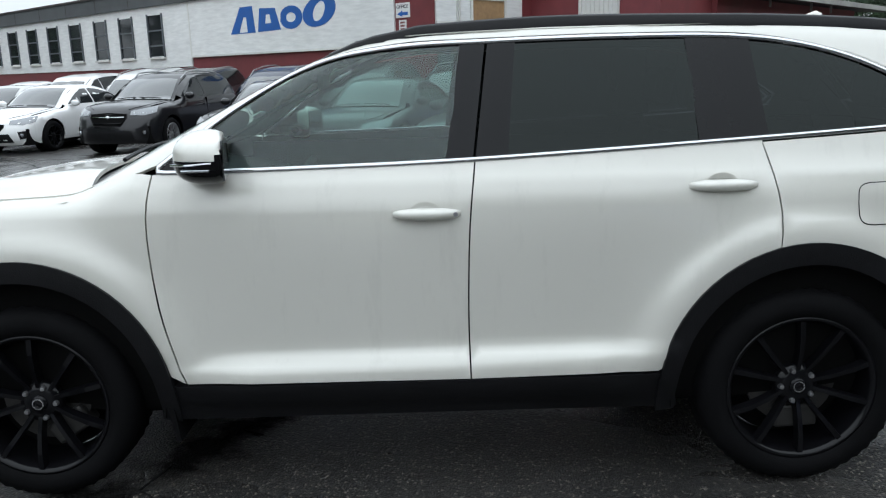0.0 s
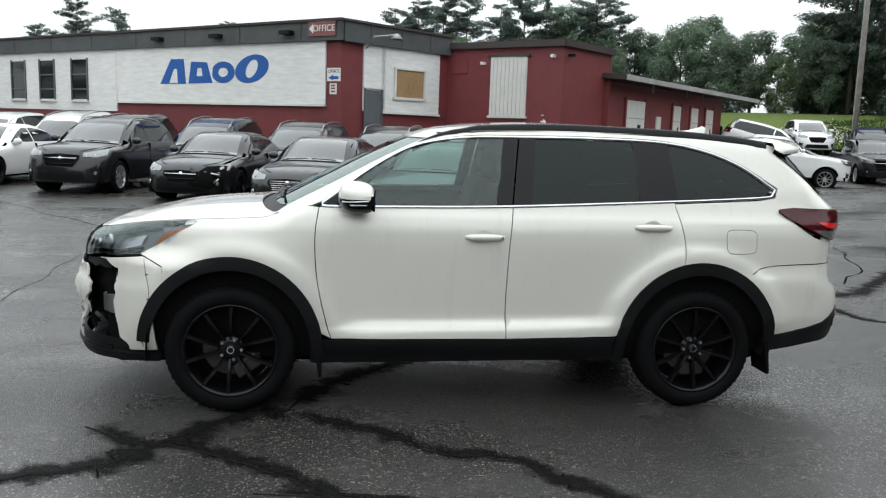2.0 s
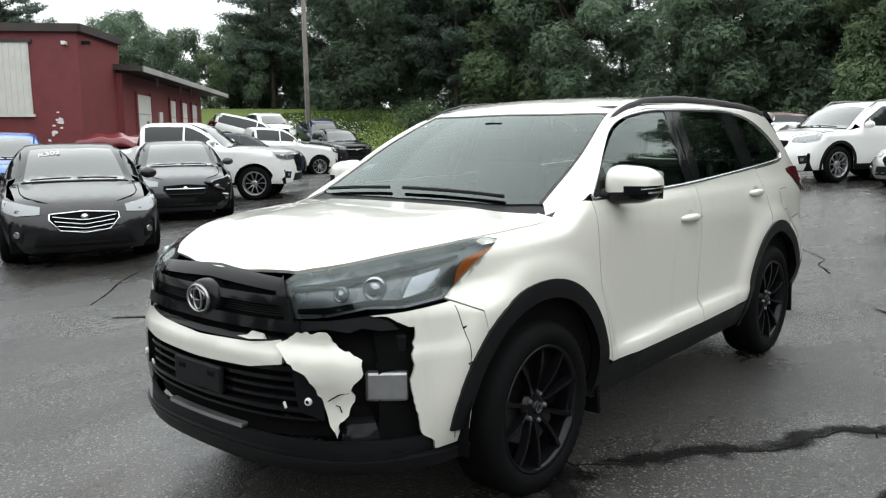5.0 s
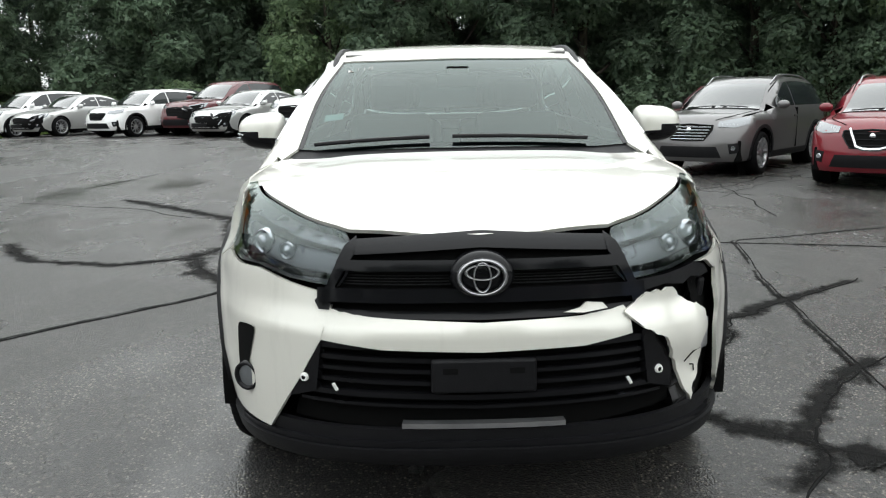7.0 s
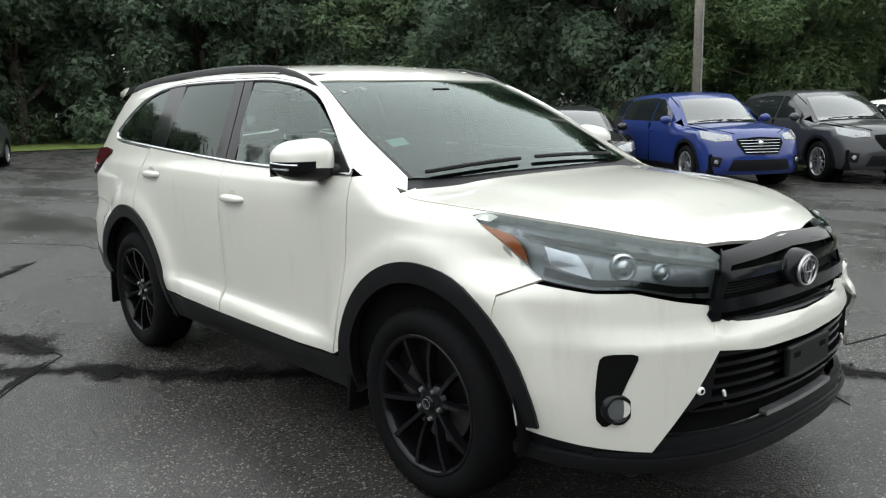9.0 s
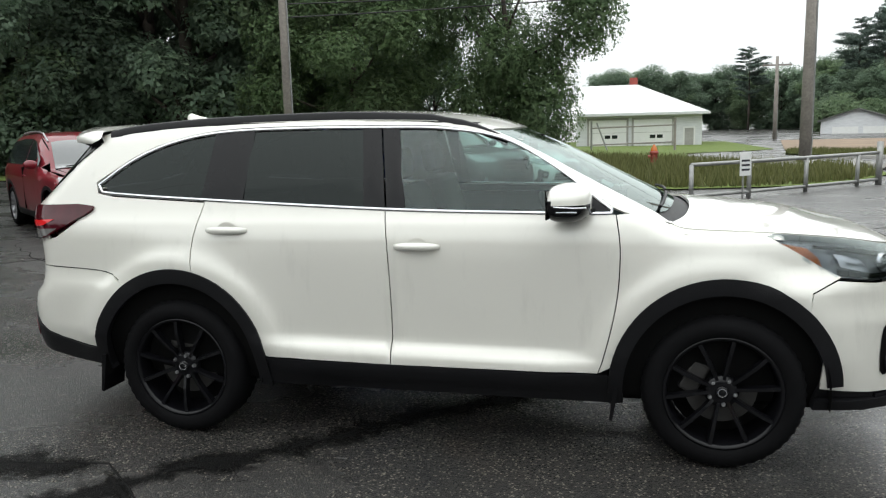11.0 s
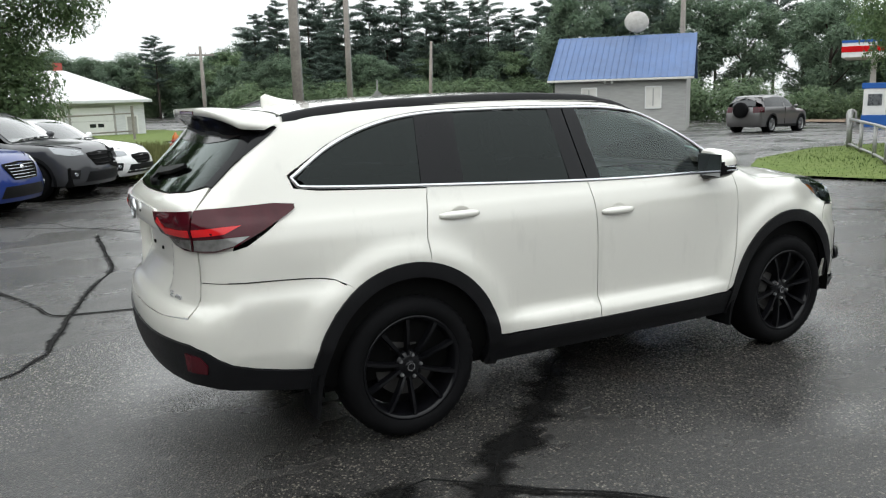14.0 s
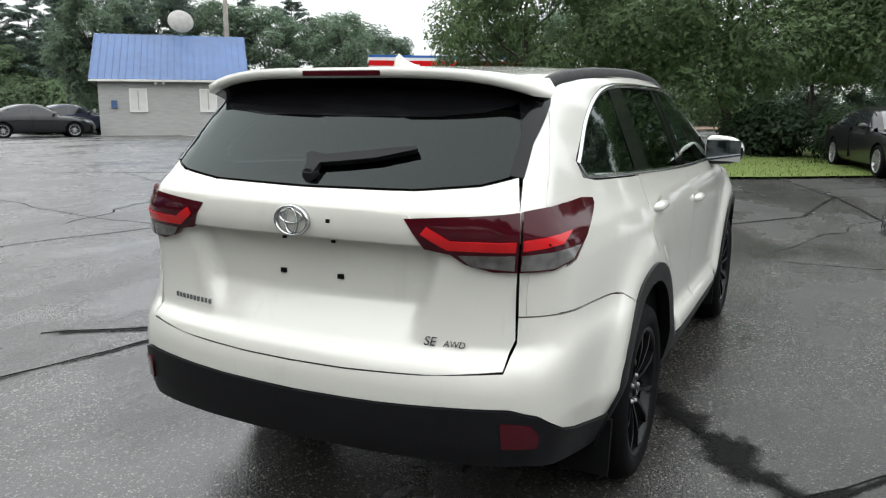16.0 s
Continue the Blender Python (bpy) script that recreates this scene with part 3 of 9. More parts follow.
def wheel(name, parent, rim_mat, r=TYRE_R, w=0.235, rim_r=0.268, spokes=5, twin=True, detail=True, label=""):
    """A wheel that faces +y, about its own centre."""
    wh = empty(name)
    if parent is not None:
        wh.parent = parent
    h = w / 2
    seg = 96 if detail else 24
    prof = [(rim_r - 0.012, -h * 0.80), (rim_r + 0.012, -h), (r - 0.055, -h * 1.04), (r - 0.018, -h * 0.93), (r, -h * 0.66), (r, h * 0.66),
            (r - 0.018, h * 0.93), (r - 0.055, h * 1.04), (rim_r + 0.022, h * 1.0), (rim_r + 0.006, h * 0.93), (rim_r - 0.012, h * 0.80)]
    bm = lathe(prof, seg)
    if detail:
        # tread: shallow cross grooves pressed into the shoulder
        for i, v in enumerate(bm.verts):
            rad = math.hypot(v.co.x, v.co.z)
            if rad > r - 0.03 and i % 2:
                v.co.x *= 1 - 0.007 / rad
                v.co.z *= 1 - 0.007 / rad
    part("tyre", bm, M["rubber"], wh, smooth=True)
    bm = lathe([(rim_r, h * 0.80), (rim_r + 0.004, h * 0.93), (rim_r - 0.006, h * 0.95), (rim_r - 0.018, h * 0.80), (rim_r - 0.028, h * 0.30),
                (rim_r - 0.030, -h * 0.85)], seg)
    rim = part("rim", bm, rim_mat, wh, smooth=True)
    bm = bmesh.new()
    hub_y = h * 0.62
    for k in range(spokes):
        for s in ((-1, 1) if twin else (0,)):
            a0 = 2 * math.pi * k / spokes + math.pi / 2
            a_in, a_out = a0 + s * 0.26, a0 + s * (0.30 if twin else 0)
            wi, wo = (0.0095, 0.0125) if twin else (0.030, 0.045)
            ring_in, ring_out = 0.055, rim_r - 0.014
            prev = None
            for t in (0, 0.35, 0.7, 1.0):
                rr = ring_in + (ring_out - ring_in) * t
                aa = a_in + (a_out - a_in) * t
                ww = wi + (wo - wi) * t
                yy = hub_y + 0.016 * math.sin(t * math.pi * 0.8) + (h * 0.80 - hub_y) * t
                c = Vector((math.cos(aa), 0, math.sin(aa)))
                u = Vector((-math.sin(aa), 0, math.cos(aa)))
                y_ = Vector((0, 1, 0))
                q = [bm.verts.new(c * rr + u * e * ww + y_ * (yy + d)) for e, d in ((-1, -0.035), (-0.75, 0.0), (0.75, 0.0), (1, -0.035))]
                if prev:
                    for i in range(3):
                        bm.faces.new((prev[i], prev[i + 1], q[i + 1], q[i]))
                prev = q
    bmesh.ops.recalc_face_normals(bm, faces=bm.faces)
    part("spokes", bm, rim_mat, wh)
    bm = lathe([(0.0, hub_y + 0.004), (0.045, hub_y + 0.004), (0.075, hub_y - 0.004), (0.082, hub_y - 0.03)], 24)
    part("hub", bm, rim_mat, wh, smooth=True)
    if detail:
        for k in range(5):
            a = 2 * math.pi * k / 5 + math.pi / 2 + math.pi / 5
            m = Matrix.Translation((0.060 * math.cos(a), hub_y - 0.004, 0.060 * math.sin(a)))
            part("lug_nut", lathe([(0.0, 0.018), (0.008, 0.017), (0.010, 0.010), (0.011, 0.0)], 8, m), M["steel"], wh)
        cap = part("centre_cap", lathe([(0.0, hub_y + 0.016), (0.022, hub_y + 0.015), (0.030, hub_y + 0.010), (0.032, hub_y)], 24), M["black_gloss"], wh, smooth=True)
        part("cap_ring", lathe([(0.017, hub_y + 0.0165), (0.021, hub_y + 0.0165), (0.021, hub_y + 0.0185), (0.017, hub_y + 0.0185)], 24, close=True), M["chrome"], cap)
        part("brake_disc", lathe([(0.05, 0.015), (0.165, 0.015), (0.165, -0.01), (0.05, -0.01)], 32, close=True), M["disc"], wh)
        part("brake_caliper", box(-0.18, -0.09, -0.03, 0.045, -0.07, 0.09, 0.012), M["disc"], wh)
    part("wheel_back", lathe([(0.0, -h * 0.5), (rim_r - 0.03, -h * 0.5)], 24), M["void"], wh)
    return wh


def trim_strip(shape, poly, way, width, lift, flip, height=0.004):
    """A flat bright strip along a line on the skin."""
    p = shape.place(poly, way)
    n = shape.normal(p)
    d = np.gradient(p, axis=0)
    d /= np.linalg.norm(d, axis=1)[:, None]
    u = np.cross(n, d)
    a, b = p + u * width / 2 + n * lift, p - u * width / 2 + n * lift
    c, e = p + u * width / 2 - n * 0.004, p - u * width / 2 - n * 0.004
    m = p + n * (lift + height)
    vs = np.vstack([c, a, m, b, e])
    k = len(p)
    fs = []
    for r in range(4):
        for i in range(k - 1):
            fs.append((r * k + i, r * k + i + 1, (r + 1) * k + i + 1, (r + 1) * k + i))
    if flip:
        vs = vs * (1, -1, 1)
        fs = [f[::-1] for f in fs]
    bm = bmesh.new()
    v = [bm.verts.new(q) for q in vs]
    for f in fs:
        bm.faces.new([v[i] for i in f])
    bmesh.ops.recalc_face_normals(bm, faces=bm.faces)
    return bm


# outlines in side view: x forward, height
WIN_TOP = bow([(0.885, 1.222), (0.61, 1.425), (0.34, 1.565), (0.05, 1.618), (-0.284, 1.630), (-0.75, 1.636), (-1.173, 1.626), (-1.46, 1.580), (-1.70, 1.490), (-1.915, 1.352)], 0.05)
WIN_LOW = bow([(-1.915, 1.352), (-1.89, 1.318), (-1.80, 1.304), (-1.232, 1.272), (-0.232, 1.224), (0.45, 1.208), (0.885, 1.205), (0.885, 1.222)], 0.05)
top_z = curve(*[(p[0], p[1]) for p in WIN_TOP[::-2]])
low_z = curve(*[(p[0], p[1]) for p in sorted(WIN_LOW[3:-2], key=lambda q: q[0])])
DOOR_F = bow([(0.905, 1.200), (0.925, 1.05), (0.918, 0.85), (0.890, 0.68), (0.845, 0.50), (0.826, 0.445)], 0.05)
DOOR_B = bow([(-0.228, 1.222), (-0.205, 1.0), (-0.195, 0.7), (-0.198, 0.447)], 0.06)
DOOR_C = bow([(-1.232, 1.270), (-1.262, 1.15), (-1.285, 1.02), (-1.275, 0.893)], 0.06)
ROOF_EDGE = bow([(0.93, 1.225), (0.66, 1.455), (0.38, 1.605), (0.05, 1.672), (-0.5, 1.690), (-1.2, 1.682), (-1.75, 1.652), (-2.02, 1.622)], 0.06)


BONNET_EDGE = bow([(1.155, 0.800), (1.19, 0.832), (1.28, 0.845), (1.45, 0.830), (1.60, 0.805), (1.85, 0.728), (2.10, 0.555), (2.222, 0.405)], 0.06)


def shrink(poly, d):
    """An outline drawn in by d, for the gap between panels."""
    p = np.array(poly)
    q = np.roll(p, -1, 0) - p
    ok = np.hypot(*q.T) > 1e-4
    p = p[ok]
    e = np.roll(p, -1, 0) - p
    e /= np.hypot(*e.T)[:, None]
    area = np.sum(p[:, 0] * np.roll(p[:, 1], -1) - np.roll(p[:, 0], -1) * p[:, 1])
    s = 1 if area > 0 else -1
    nrm = np.c_[-e[:, 1], e[:, 0]] * s
    m = nrm + np.roll(nrm, 1, 0)
    l = np.maximum(np.sum(m * m, axis=1) / 2, 0.35)
    return [tuple(a) for a in p + m / l[:, None] * d]


def white_suv():
    car = empty("suv", label="pearl white sport utility vehicle with black wheels and torn front bumper", category="car")
    S, W = SUV, M["white_paint"]
    zs = 0.447
    aF0, aF1 = 180 - arch_cut(ARCH, zs), arch_cut(ARCH, 0.62)

    # ---- body sides
    for side, flip in (("left", False), ("right", True)):
        def P(name, poly, mat, label="", lift=0.0, step=0.032, rim=0.014, gap=SEAM, way="side", parent=car, ruffle=None):
            return skin(name, [S.panel(shrink(poly, gap) if gap else poly, way, step, lift, rim, flip, ruffle)], mat, parent, label)

        # front wing
        wing = (DOOR_F[::-1] + bow([(0.905, 1.205), (1.03, 1.202), (1.10, 1.175), (1.17, 1.143), (1.27, 1.120), (1.44, 1.108), (1.585, 1.096)], 0.05)[1:]
                + bow([(1.585, 1.096), (1.70, 1.030), (1.82, 0.955), (1.905, 0.912)], 0.05)[1:] + line([(1.905, 0.912), (1.768, 0.850), (1.742, 0.70)], 0.05)[1:]
                + ring(WHEEL_X, ARCH_IN, 0, arch_cut(ARCH_IN, 0.70), 180 - arch_cut(ARCH_IN, 0.50), 26)[1:])
        P("front_wing", wing, W)
        # doors
        fd = (DOOR_F + line([(0.826, zs - 0.002), (-0.198, zs)], 0.06)[1:] + DOOR_B[::-1][1:]
              + bow([(-0.232, 1.224), (0.45, 1.208), (0.905, 1.203)], 0.06)[1:-1])
        door1 = P("front_door", fd, W)
        rd = (DOOR_B + line([(-0.198, zs), (-0.87, zs + 0.012)], 0.06)[1:]
              + ring(-WHEEL_X, ARCH_IN, 0, arch_cut(ARCH_IN, zs + 0.012), 76, 20)[1:] + DOOR_C[::-1][1:]
              + bow([(-1.232, 1.272), (-0.8, 1.250), (-0.228, 1.224)], 0.06)[1:-1])
        door2 = P("rear_door", rd, W)
        # rear quarter with the last pillar
        qp = (DOOR_C + ring(-WHEEL_X, ARCH_IN, 0, 76, 180 - arch_cut(ARCH_IN, 0.790), 12)[1:]
              + bow([(-1.715, 0.842), (-1.78, 0.876), (-1.88, 0.892), (-2.05, 0.900), (-2.28, 0.905)], 0.05)
              + line([(-2.28, 0.905), (-2.342, 0.906), (-2.342, 1.046), (-2.25, 1.048), (-2.165, 1.070), (-2.065, 1.130), (-1.98, 1.192), (-1.956, 1.216), (-1.966, 1.239), (-2.255, 1.241), (-2.20, 1.30), (-2.00, 1.53), (-1.975, 1.60), (-2.02, 1.622)], 0.05)[1:]
              + ROOF_EDGE[::-1][1:-1][:9]
              + [(p[0], p[1] + 0.012) for p in WIN_TOP if -1.80 < p[0] < ROOF_EDGE[::-1][9][0]]
              + [(-1.93, 1.365), (-1.91, 1.308), (-1.80, 1.290)] + bow([(-1.80, 1.290), (-1.232, 1.260)], 0.06)[1:])
        P("rear_quarter", qp, W)
        if not flip:
            fuel = [(-1.655 + 0.104 * math.copysign(abs(math.cos(a)) ** 0.42, math.cos(a)), 1.041 + 0.074 * math.copysign(abs(math.sin(a)) ** 0.42, math.sin(a))) for a in np.linspace(0, 2 * math.pi, 33)[:-1]]
            P("fuel_flap_gap", fuel, M["void"], lift=0.0012, rim=0, gap=0)
            P("fuel_flap", fuel, W, "white fuel filler flap", lift=0.0024, rim=0.003, gap=0.0035)
        # roof rail and windscreen pillar
        cut = ROOF_EDGE[::-1][9][0]
        up = [p for p in ROOF_EDGE if p[0] >= cut - 0.2]
        up = [p for p in up if p[0] <= 0.13]
        lo = [(p[0], p[1] + 0.012) for p in WIN_TOP if cut - 0.2 <= p[0] <= 0.14]
        edge = S.place([p for p in WIN_TOP if p[0] > 0.02], "side")
        po = [(p[0] + 0.006, p[1] - 0.006) for p in edge] + bow([(0.10, 0.628), (0.28, 0.608), (0.68, 0.700), (1.09, 0.740)], 0.06) + [(1.16, 0.80), (1.08, 0.845), (0.95, 0.868)]
        P("windscreen_pillar", po, W, "white windscreen pillar", way="top", gap=0, step=0.04)
        P("roof_side_rail", up + lo[::-1], W, gap=0, lift=-0.0015)
        # sill and mud-coloured cladding
        sill = line([(0.90, zs - 0.006), (-0.92, zs + 0.006), (-0.96, 0.300), (0.93, 0.285)], 0.08, True)
        P("sill_cladding", sill, M["black_plastic"], "black plastic sill cladding", lift=0.004, rim=0.05, step=0.08)
        for nm, cx in (("front_arch_cladding", WHEEL_X), ("rear_arch_cladding", -WHEEL_X)):
            lo_a = (5, 189) if cx > 0 else (-9, 185)
            a = ring(cx, ARCH, 0, lo_a[0], lo_a[1], 34)
            b = ring(cx, MOUTH, 0, lo_a[1], lo_a[0], 34, 0.965)
            P(nm, a + b, M["black_plastic"], "black plastic wheel arch cladding", lift=0.012, rim=0.045, gap=0, step=0.05)
            fa = (4, 80) if cx > 0 else (100, 176)
            P("arch_lip", ring(cx, ARCH + 0.045, 0, fa[0], fa[1], 14) + ring(cx, ARCH_IN, 0, fa[1], fa[0], 14), W, lift=-0.004, rim=0, gap=0)
            # the well behind
            bm = bmesh.new()
            pr = arc(cx, HUB_Z, MOUTH * 0.965 + 0.014, MOUTH + 0.014, -8, 188, 26)
            r0 = [bm.verts.new((x, 0.93 * (-1 if flip else 1), z)) for x, z in pr]
            r1 = [bm.verts.new((x, 0.42 * (-1 if flip else 1), z)) for x, z in pr]
            for i in range(len(pr) - 1):
                bm.faces.new((r0[i], r0[i + 1], r1[i + 1], r1[i]))
            bm.faces.new(r1)
            part("wheel_well", bm, M["void"], car)
            s = -1 if flip else 1
            # mud flap
            bm = bmesh.new()
            fx = cx - 0.515
            add_prism(bm, [(fx, 0.21), (fx + 0.015, 0.205), (fx + 0.050, 0.42), (fx + 0.025, 0.42)], 0.19, Matrix.Translation((0, 0.94 - 0.20 if s > 0 else -0.94, 0)))
            part("mud_flap", bm, M["rubber"], car)
        # side glass
        def pane(name, x0, x1, mat, lab, d=0.006):
            t = [(p[0], p[1] - 0.012) for p in WIN_TOP if x0 < p[0] < x1]
            xs = [x0 + (x1 - x0) * i / 14 for i in range(15)]
            lo2 = [(x, float(low_z(np.array(x))) + 0.010) for x in xs]
            ts = [(x, float(top_z(np.array(x))) - 0.012) for x in xs[::-1]]
            ts = [q for q in ts if q[1] > float(low_z(np.array(q[0]))) + 0.02]
            return P(name, lo2 + ts, mat, lab, lift=-d, rim=0, gap=0, step=0.08)
        pane("front_glass", -0.19, 0.80, M["glass"], "clear front door window beaded with rain")
        pane("rear_glass", -1.04, -0.33, M["glass_dark"], "dark privacy glass")
        P("quarter_glass", bow([(-1.25, 1.285), (-1.78, 1.312), (-1.86, 1.330), (-1.885, 1.350)], 0.05) + [(p[0], p[1] - 0.014) for p in WIN_TOP[::-1] if -1.87 < p[0] < -1.21] + [(-1.205, 1.605)], M["glass_dark"], "dark privacy glass", lift=-0.006, rim=0, gap=0, step=0.07)
        # black pillars
        def pillar(name, low0, low1, up0, up1):
            z = lambda x, f, o: float(f(np.array(x))) + o
            P(name, [(low0, z(low0, low_z, 0.006)), (low1, z(low1, low_z, 0.006)), (up1, z(up1, top_z, -0.008)), (up0, z(up0, top_z, -0.008))], M["black_gloss"], "gloss black window pillar", lift=-0.001, rim=0.01, gap=0.001, step=0.06)
        pillar("door_pillar", -0.222, -0.125, -0.276, -0.185)
        pillar("door_pillar", -0.345, -0.230, -0.385, -0.284)
        pillar("door_pillar", -1.262, -1.015, -1.222, -0.992)
        P("mirror_patch", [(0.885, 1.212), (0.70, 1.216), (0.70, 1.345), (0.745, 1.315)], M["black_gloss"], lift=-0.001, rim=0.01, gap=0)
        # bright window surround
        part("window_trim", trim_strip(S, WIN_TOP, "side", 0.020, 0.002, flip), M["chrome"], car, "bright chrome window trim", True)
        part("window_trim", trim_strip(S, WIN_LOW, "side", 0.018, 0.003, flip), M["chrome"], car, "bright chrome window trim", True)
        s = -1 if flip else 1
        # door handles
        for hx, hz, dr in ((-0.055, 1.045, door1), (-1.085, 1.118, door2)):
            p0 = S.place([(hx, hz)], "side")[0]
            y0 = p0[1]
            bm = bmesh.new()
            rows = []
            for t in np.linspace(-1, 1, 13):
                hgt = 0.021 * (1 - 0.55 * abs(t) ** 3)
                out = 0.030 * (1 - abs(t) ** 4) + 0.006
                c = Vector((hx + t * 0.118, y0, hz + 0.010 * t * 0))
                rows.append([bm.verts.new((c.x, s * (c.y + out * o), c.z + hgt * e)) for e, o in ((-1, 0.1), (-0.85, 0.75), (-0.3, 1), (0.35, 1), (0.9, 0.7), (1, 0.1))])
            for p, q in zip(rows, rows[1:]):
                for i in range(5):
                    bm.faces.new((p[i], q[i], q[i + 1], p[i + 1]))
            bm.faces.new(rows[0])
            bm.faces.new(rows[-1])
            bmesh.ops.recalc_face_normals(bm, faces=bm.faces)
            h = part("door_handle", bm, W, dr, "white door handle", True)
            part("handle_cup", lathe([(0.0, -0.004), (0.045, -0.003), (0.058, 0.0015), (0.060, 0.0008)], 24, Matrix.Translation((hx + 0.005, s * y0, hz)) @ Matrix.Diagonal((1.0, s, 0.75, 1))), W, dr, "", True)
            if hx > -0.5 and s > 0:
                part("key_lock", lathe([(0.0, 0.004), (0.008, 0.004), (0.009, 0.0)], 14, Matrix.Translation((hx - 0.10, y0 + 0.022, hz))), M["steel"], dr)
        # door mirror
        mir = empty("door_mirror")
        mir.parent = car
        bm = bmesh.new()
        bmesh.ops.create_uvsphere(bm, u_segments=24, v_segments=16, radius=1)
        for v in bm.verts:
            x, y, z = v.co
            x2 = max(-0.052, math.copysign(abs(x) ** 0.80, x) * (0.118 if x > 0 else 0.085))
            y2 = math.copysign(abs(y) ** 0.62, y) * 0.130
            z2 = math.copysign(abs(z) ** 0.70, z) * (0.088 - 0.024 * y)
            v.co = (0.672 + x2 - 0.18 * y2, s * (0.975 + y2 * 0.92), 1.262 + z2)
        low = bm.copy()
        cut = lambda c: c.z - 1.250 - 0.10 * (abs(c.y) - 0.98) - max(0.0, 0.640 - c.x) * 1.0
        bmesh.ops.delete(bm, geom=[f for f in bm.faces if cut(f.calc_center_median()) < 0], context="FACES")
        part("mirror_cap", bm, W, mir, "white mirror cap", True)
        bmesh.ops.delete(low, geom=[f for f in low.faces if cut(f.calc_center_median()) >= 0], context="FACES")
        part("mirror_base", low, M["black_gloss"], mir, "", True)
        part("mirror_glass", box(-0.004, 0.002, -0.108, 0.106, -0.066, 0.064, 0.0, Matrix.Translation((0.6185, s * 0.975, 1.262)) @ Matrix.Rotation(s * 0.192, 4, "Z")), M["mirror_face"], mir)
        part("turn_lamp", box(0.64, 0.735, 1.060, 1.092, 1.226, 1.236, 0.004, Matrix.Diagonal((1, s, 1, 1))), M["lamp_clear"], mir)
        bm = bmesh.new()
        rows = []
        for t in np.linspace(0, 1, 6):
            cx, cy, cz = 0.765 - 0.075 * t, 0.84 + 0.10 * t, 1.226 - 0.010 * math.sin(math.pi * t)
            hx_, hz_ = 0.075 - 0.015 * t, 0.030 - 0.004 * math.sin(math.pi * t)
            rows.append([bm.verts.new((cx + hx_ * math.cos(a), s * cy, cz + hz_ * math.sin(a))) for a in np.linspace(0, 2 * math.pi, 13)[:-1]])
        for p, q in zip(rows, rows[1:]):
            for k in range(12):
                bm.faces.new((p[k], p[(k + 1) % 12], q[(k + 1) % 12], q[k]))
        bmesh.ops.recalc_face_normals(bm, faces=bm.faces)
        part("mirror_arm", bm, M["black_plastic"], mir, "", True)
        part("mirror_line", tube([(0.775, s * 1.055, 1.248), (0.72, s * 1.088, 1.250), (0.63, s * 1.096, 1.256)], 0.004, 6), M["chrome"], mir)
        # roof rails
        rx = np.linspace(0.36, -1.90, 30)
        t = (0.36 - rx) / 2.26
        rz = S.top(rx, np.full_like(rx, 0.64)) - 0.006 + 0.016 * np.clip(np.minimum(t, 1 - t) / 0.10, 0, 1) ** 0.6
        bm = bmesh.new()
        rows = [[bm.verts.new((x, s * (0.645 + a - 0.01 * math.sin(math.pi * tt)), z + b)) for a, b in ((-0.016, -0.04), (-0.013, -0.003), (0.002, 0.003), (0.018, -0.006), (0.024, -0.042))] for x, z, tt in zip(rx, rz, t)]
        for p, q in zip(rows, rows[1:]):
            for i in range(4):
                bm.faces.new((p[i], q[i], q[i + 1], p[i + 1]))
        bmesh.ops.recalc_face_normals(bm, faces=bm.faces)
        part("roof_rail", bm, M["black_plastic"], car, "black roof rail", True)
        # wheels
        for cx in (WHEEL_X, -WHEEL_X):
            w = wheel("wheel", car, M["black_rim"])
            w.matrix_basis = Matrix.Translation((cx, s * 0.840, HUB_Z)) @ Matrix.Rotation(0 if s > 0 else math.pi, 4, "Z") @ Matrix.Rotation(random.uniform(0, 6.28), 4, "Y")
    # ---- top
    def T(name, poly, mat, label="", lift=0.0, step=0.06, rim=0.014, gap=SEAM, way="top", ruffle=None):
        return skin(name, [S.panel(shrink(poly, gap) if gap else poly, way, step, lift, rim, False, ruffle)], mat, car, label)
    hs = BONNET_EDGE
    hood = hs + line([(2.222, 0.405), (2.275, 0.18), (2.288, 0.0), (2.275, -0.18), (2.222, -0.405)], 0.06)[1:-1] + [(x, -y) for x, y in hs[::-1]] + bow([(1.155, -0.80), (1.245, -0.5), (1.28, 0), (1.245, 0.5), (1.155, 0.80)], 0.06)[1:-1]

    def crease(p):
        y = np.abs(p[:, 1])
        line_y = 0.50 + 0.10 * (1.6 - p[:, 0])
        return 0.012 / (1 + np.exp(-(line_y - y) / 0.035)) * np.clip((2.2 - p[:, 0]) / 0.4, 0, 1)
    for sy in (1, -1):
        strip = [(x, sy * (y + 0.05)) for x, y in BONNET_EDGE if x < 1.66] + [(x, sy * (y - 0.05)) for x, y in BONNET_EDGE[::-1] if x < 1.66]
        T("wing_edge", strip, W, lift=-0.004, rim=0, gap=0, step=0.04)
    T("bonnet", hood, W, "white bonnet", ruffle=crease)
    ws = bow([(1.09, 0.735), (1.165, 0.50), (1.21, 0.0), (1.165, -0.50), (1.09, -0.735)], 0.07) + bow([(1.09, -0.735), (0.68, -0.695), (0.28, -0.603)], 0.07)[1:] + bow([(0.28, -0.603), (0.345, -0.3), (0.36, 0), (0.345, 0.3), (0.28, 0.603)], 0.07)[1:] + bow([(0.28, 0.603), (0.68, 0.695), (1.09, 0.735)], 0.07)[1:-1]
    T("windscreen", ws, M["windscreen"], "rain-beaded windscreen", lift=-0.006, rim=0, gap=0, step=0.09)
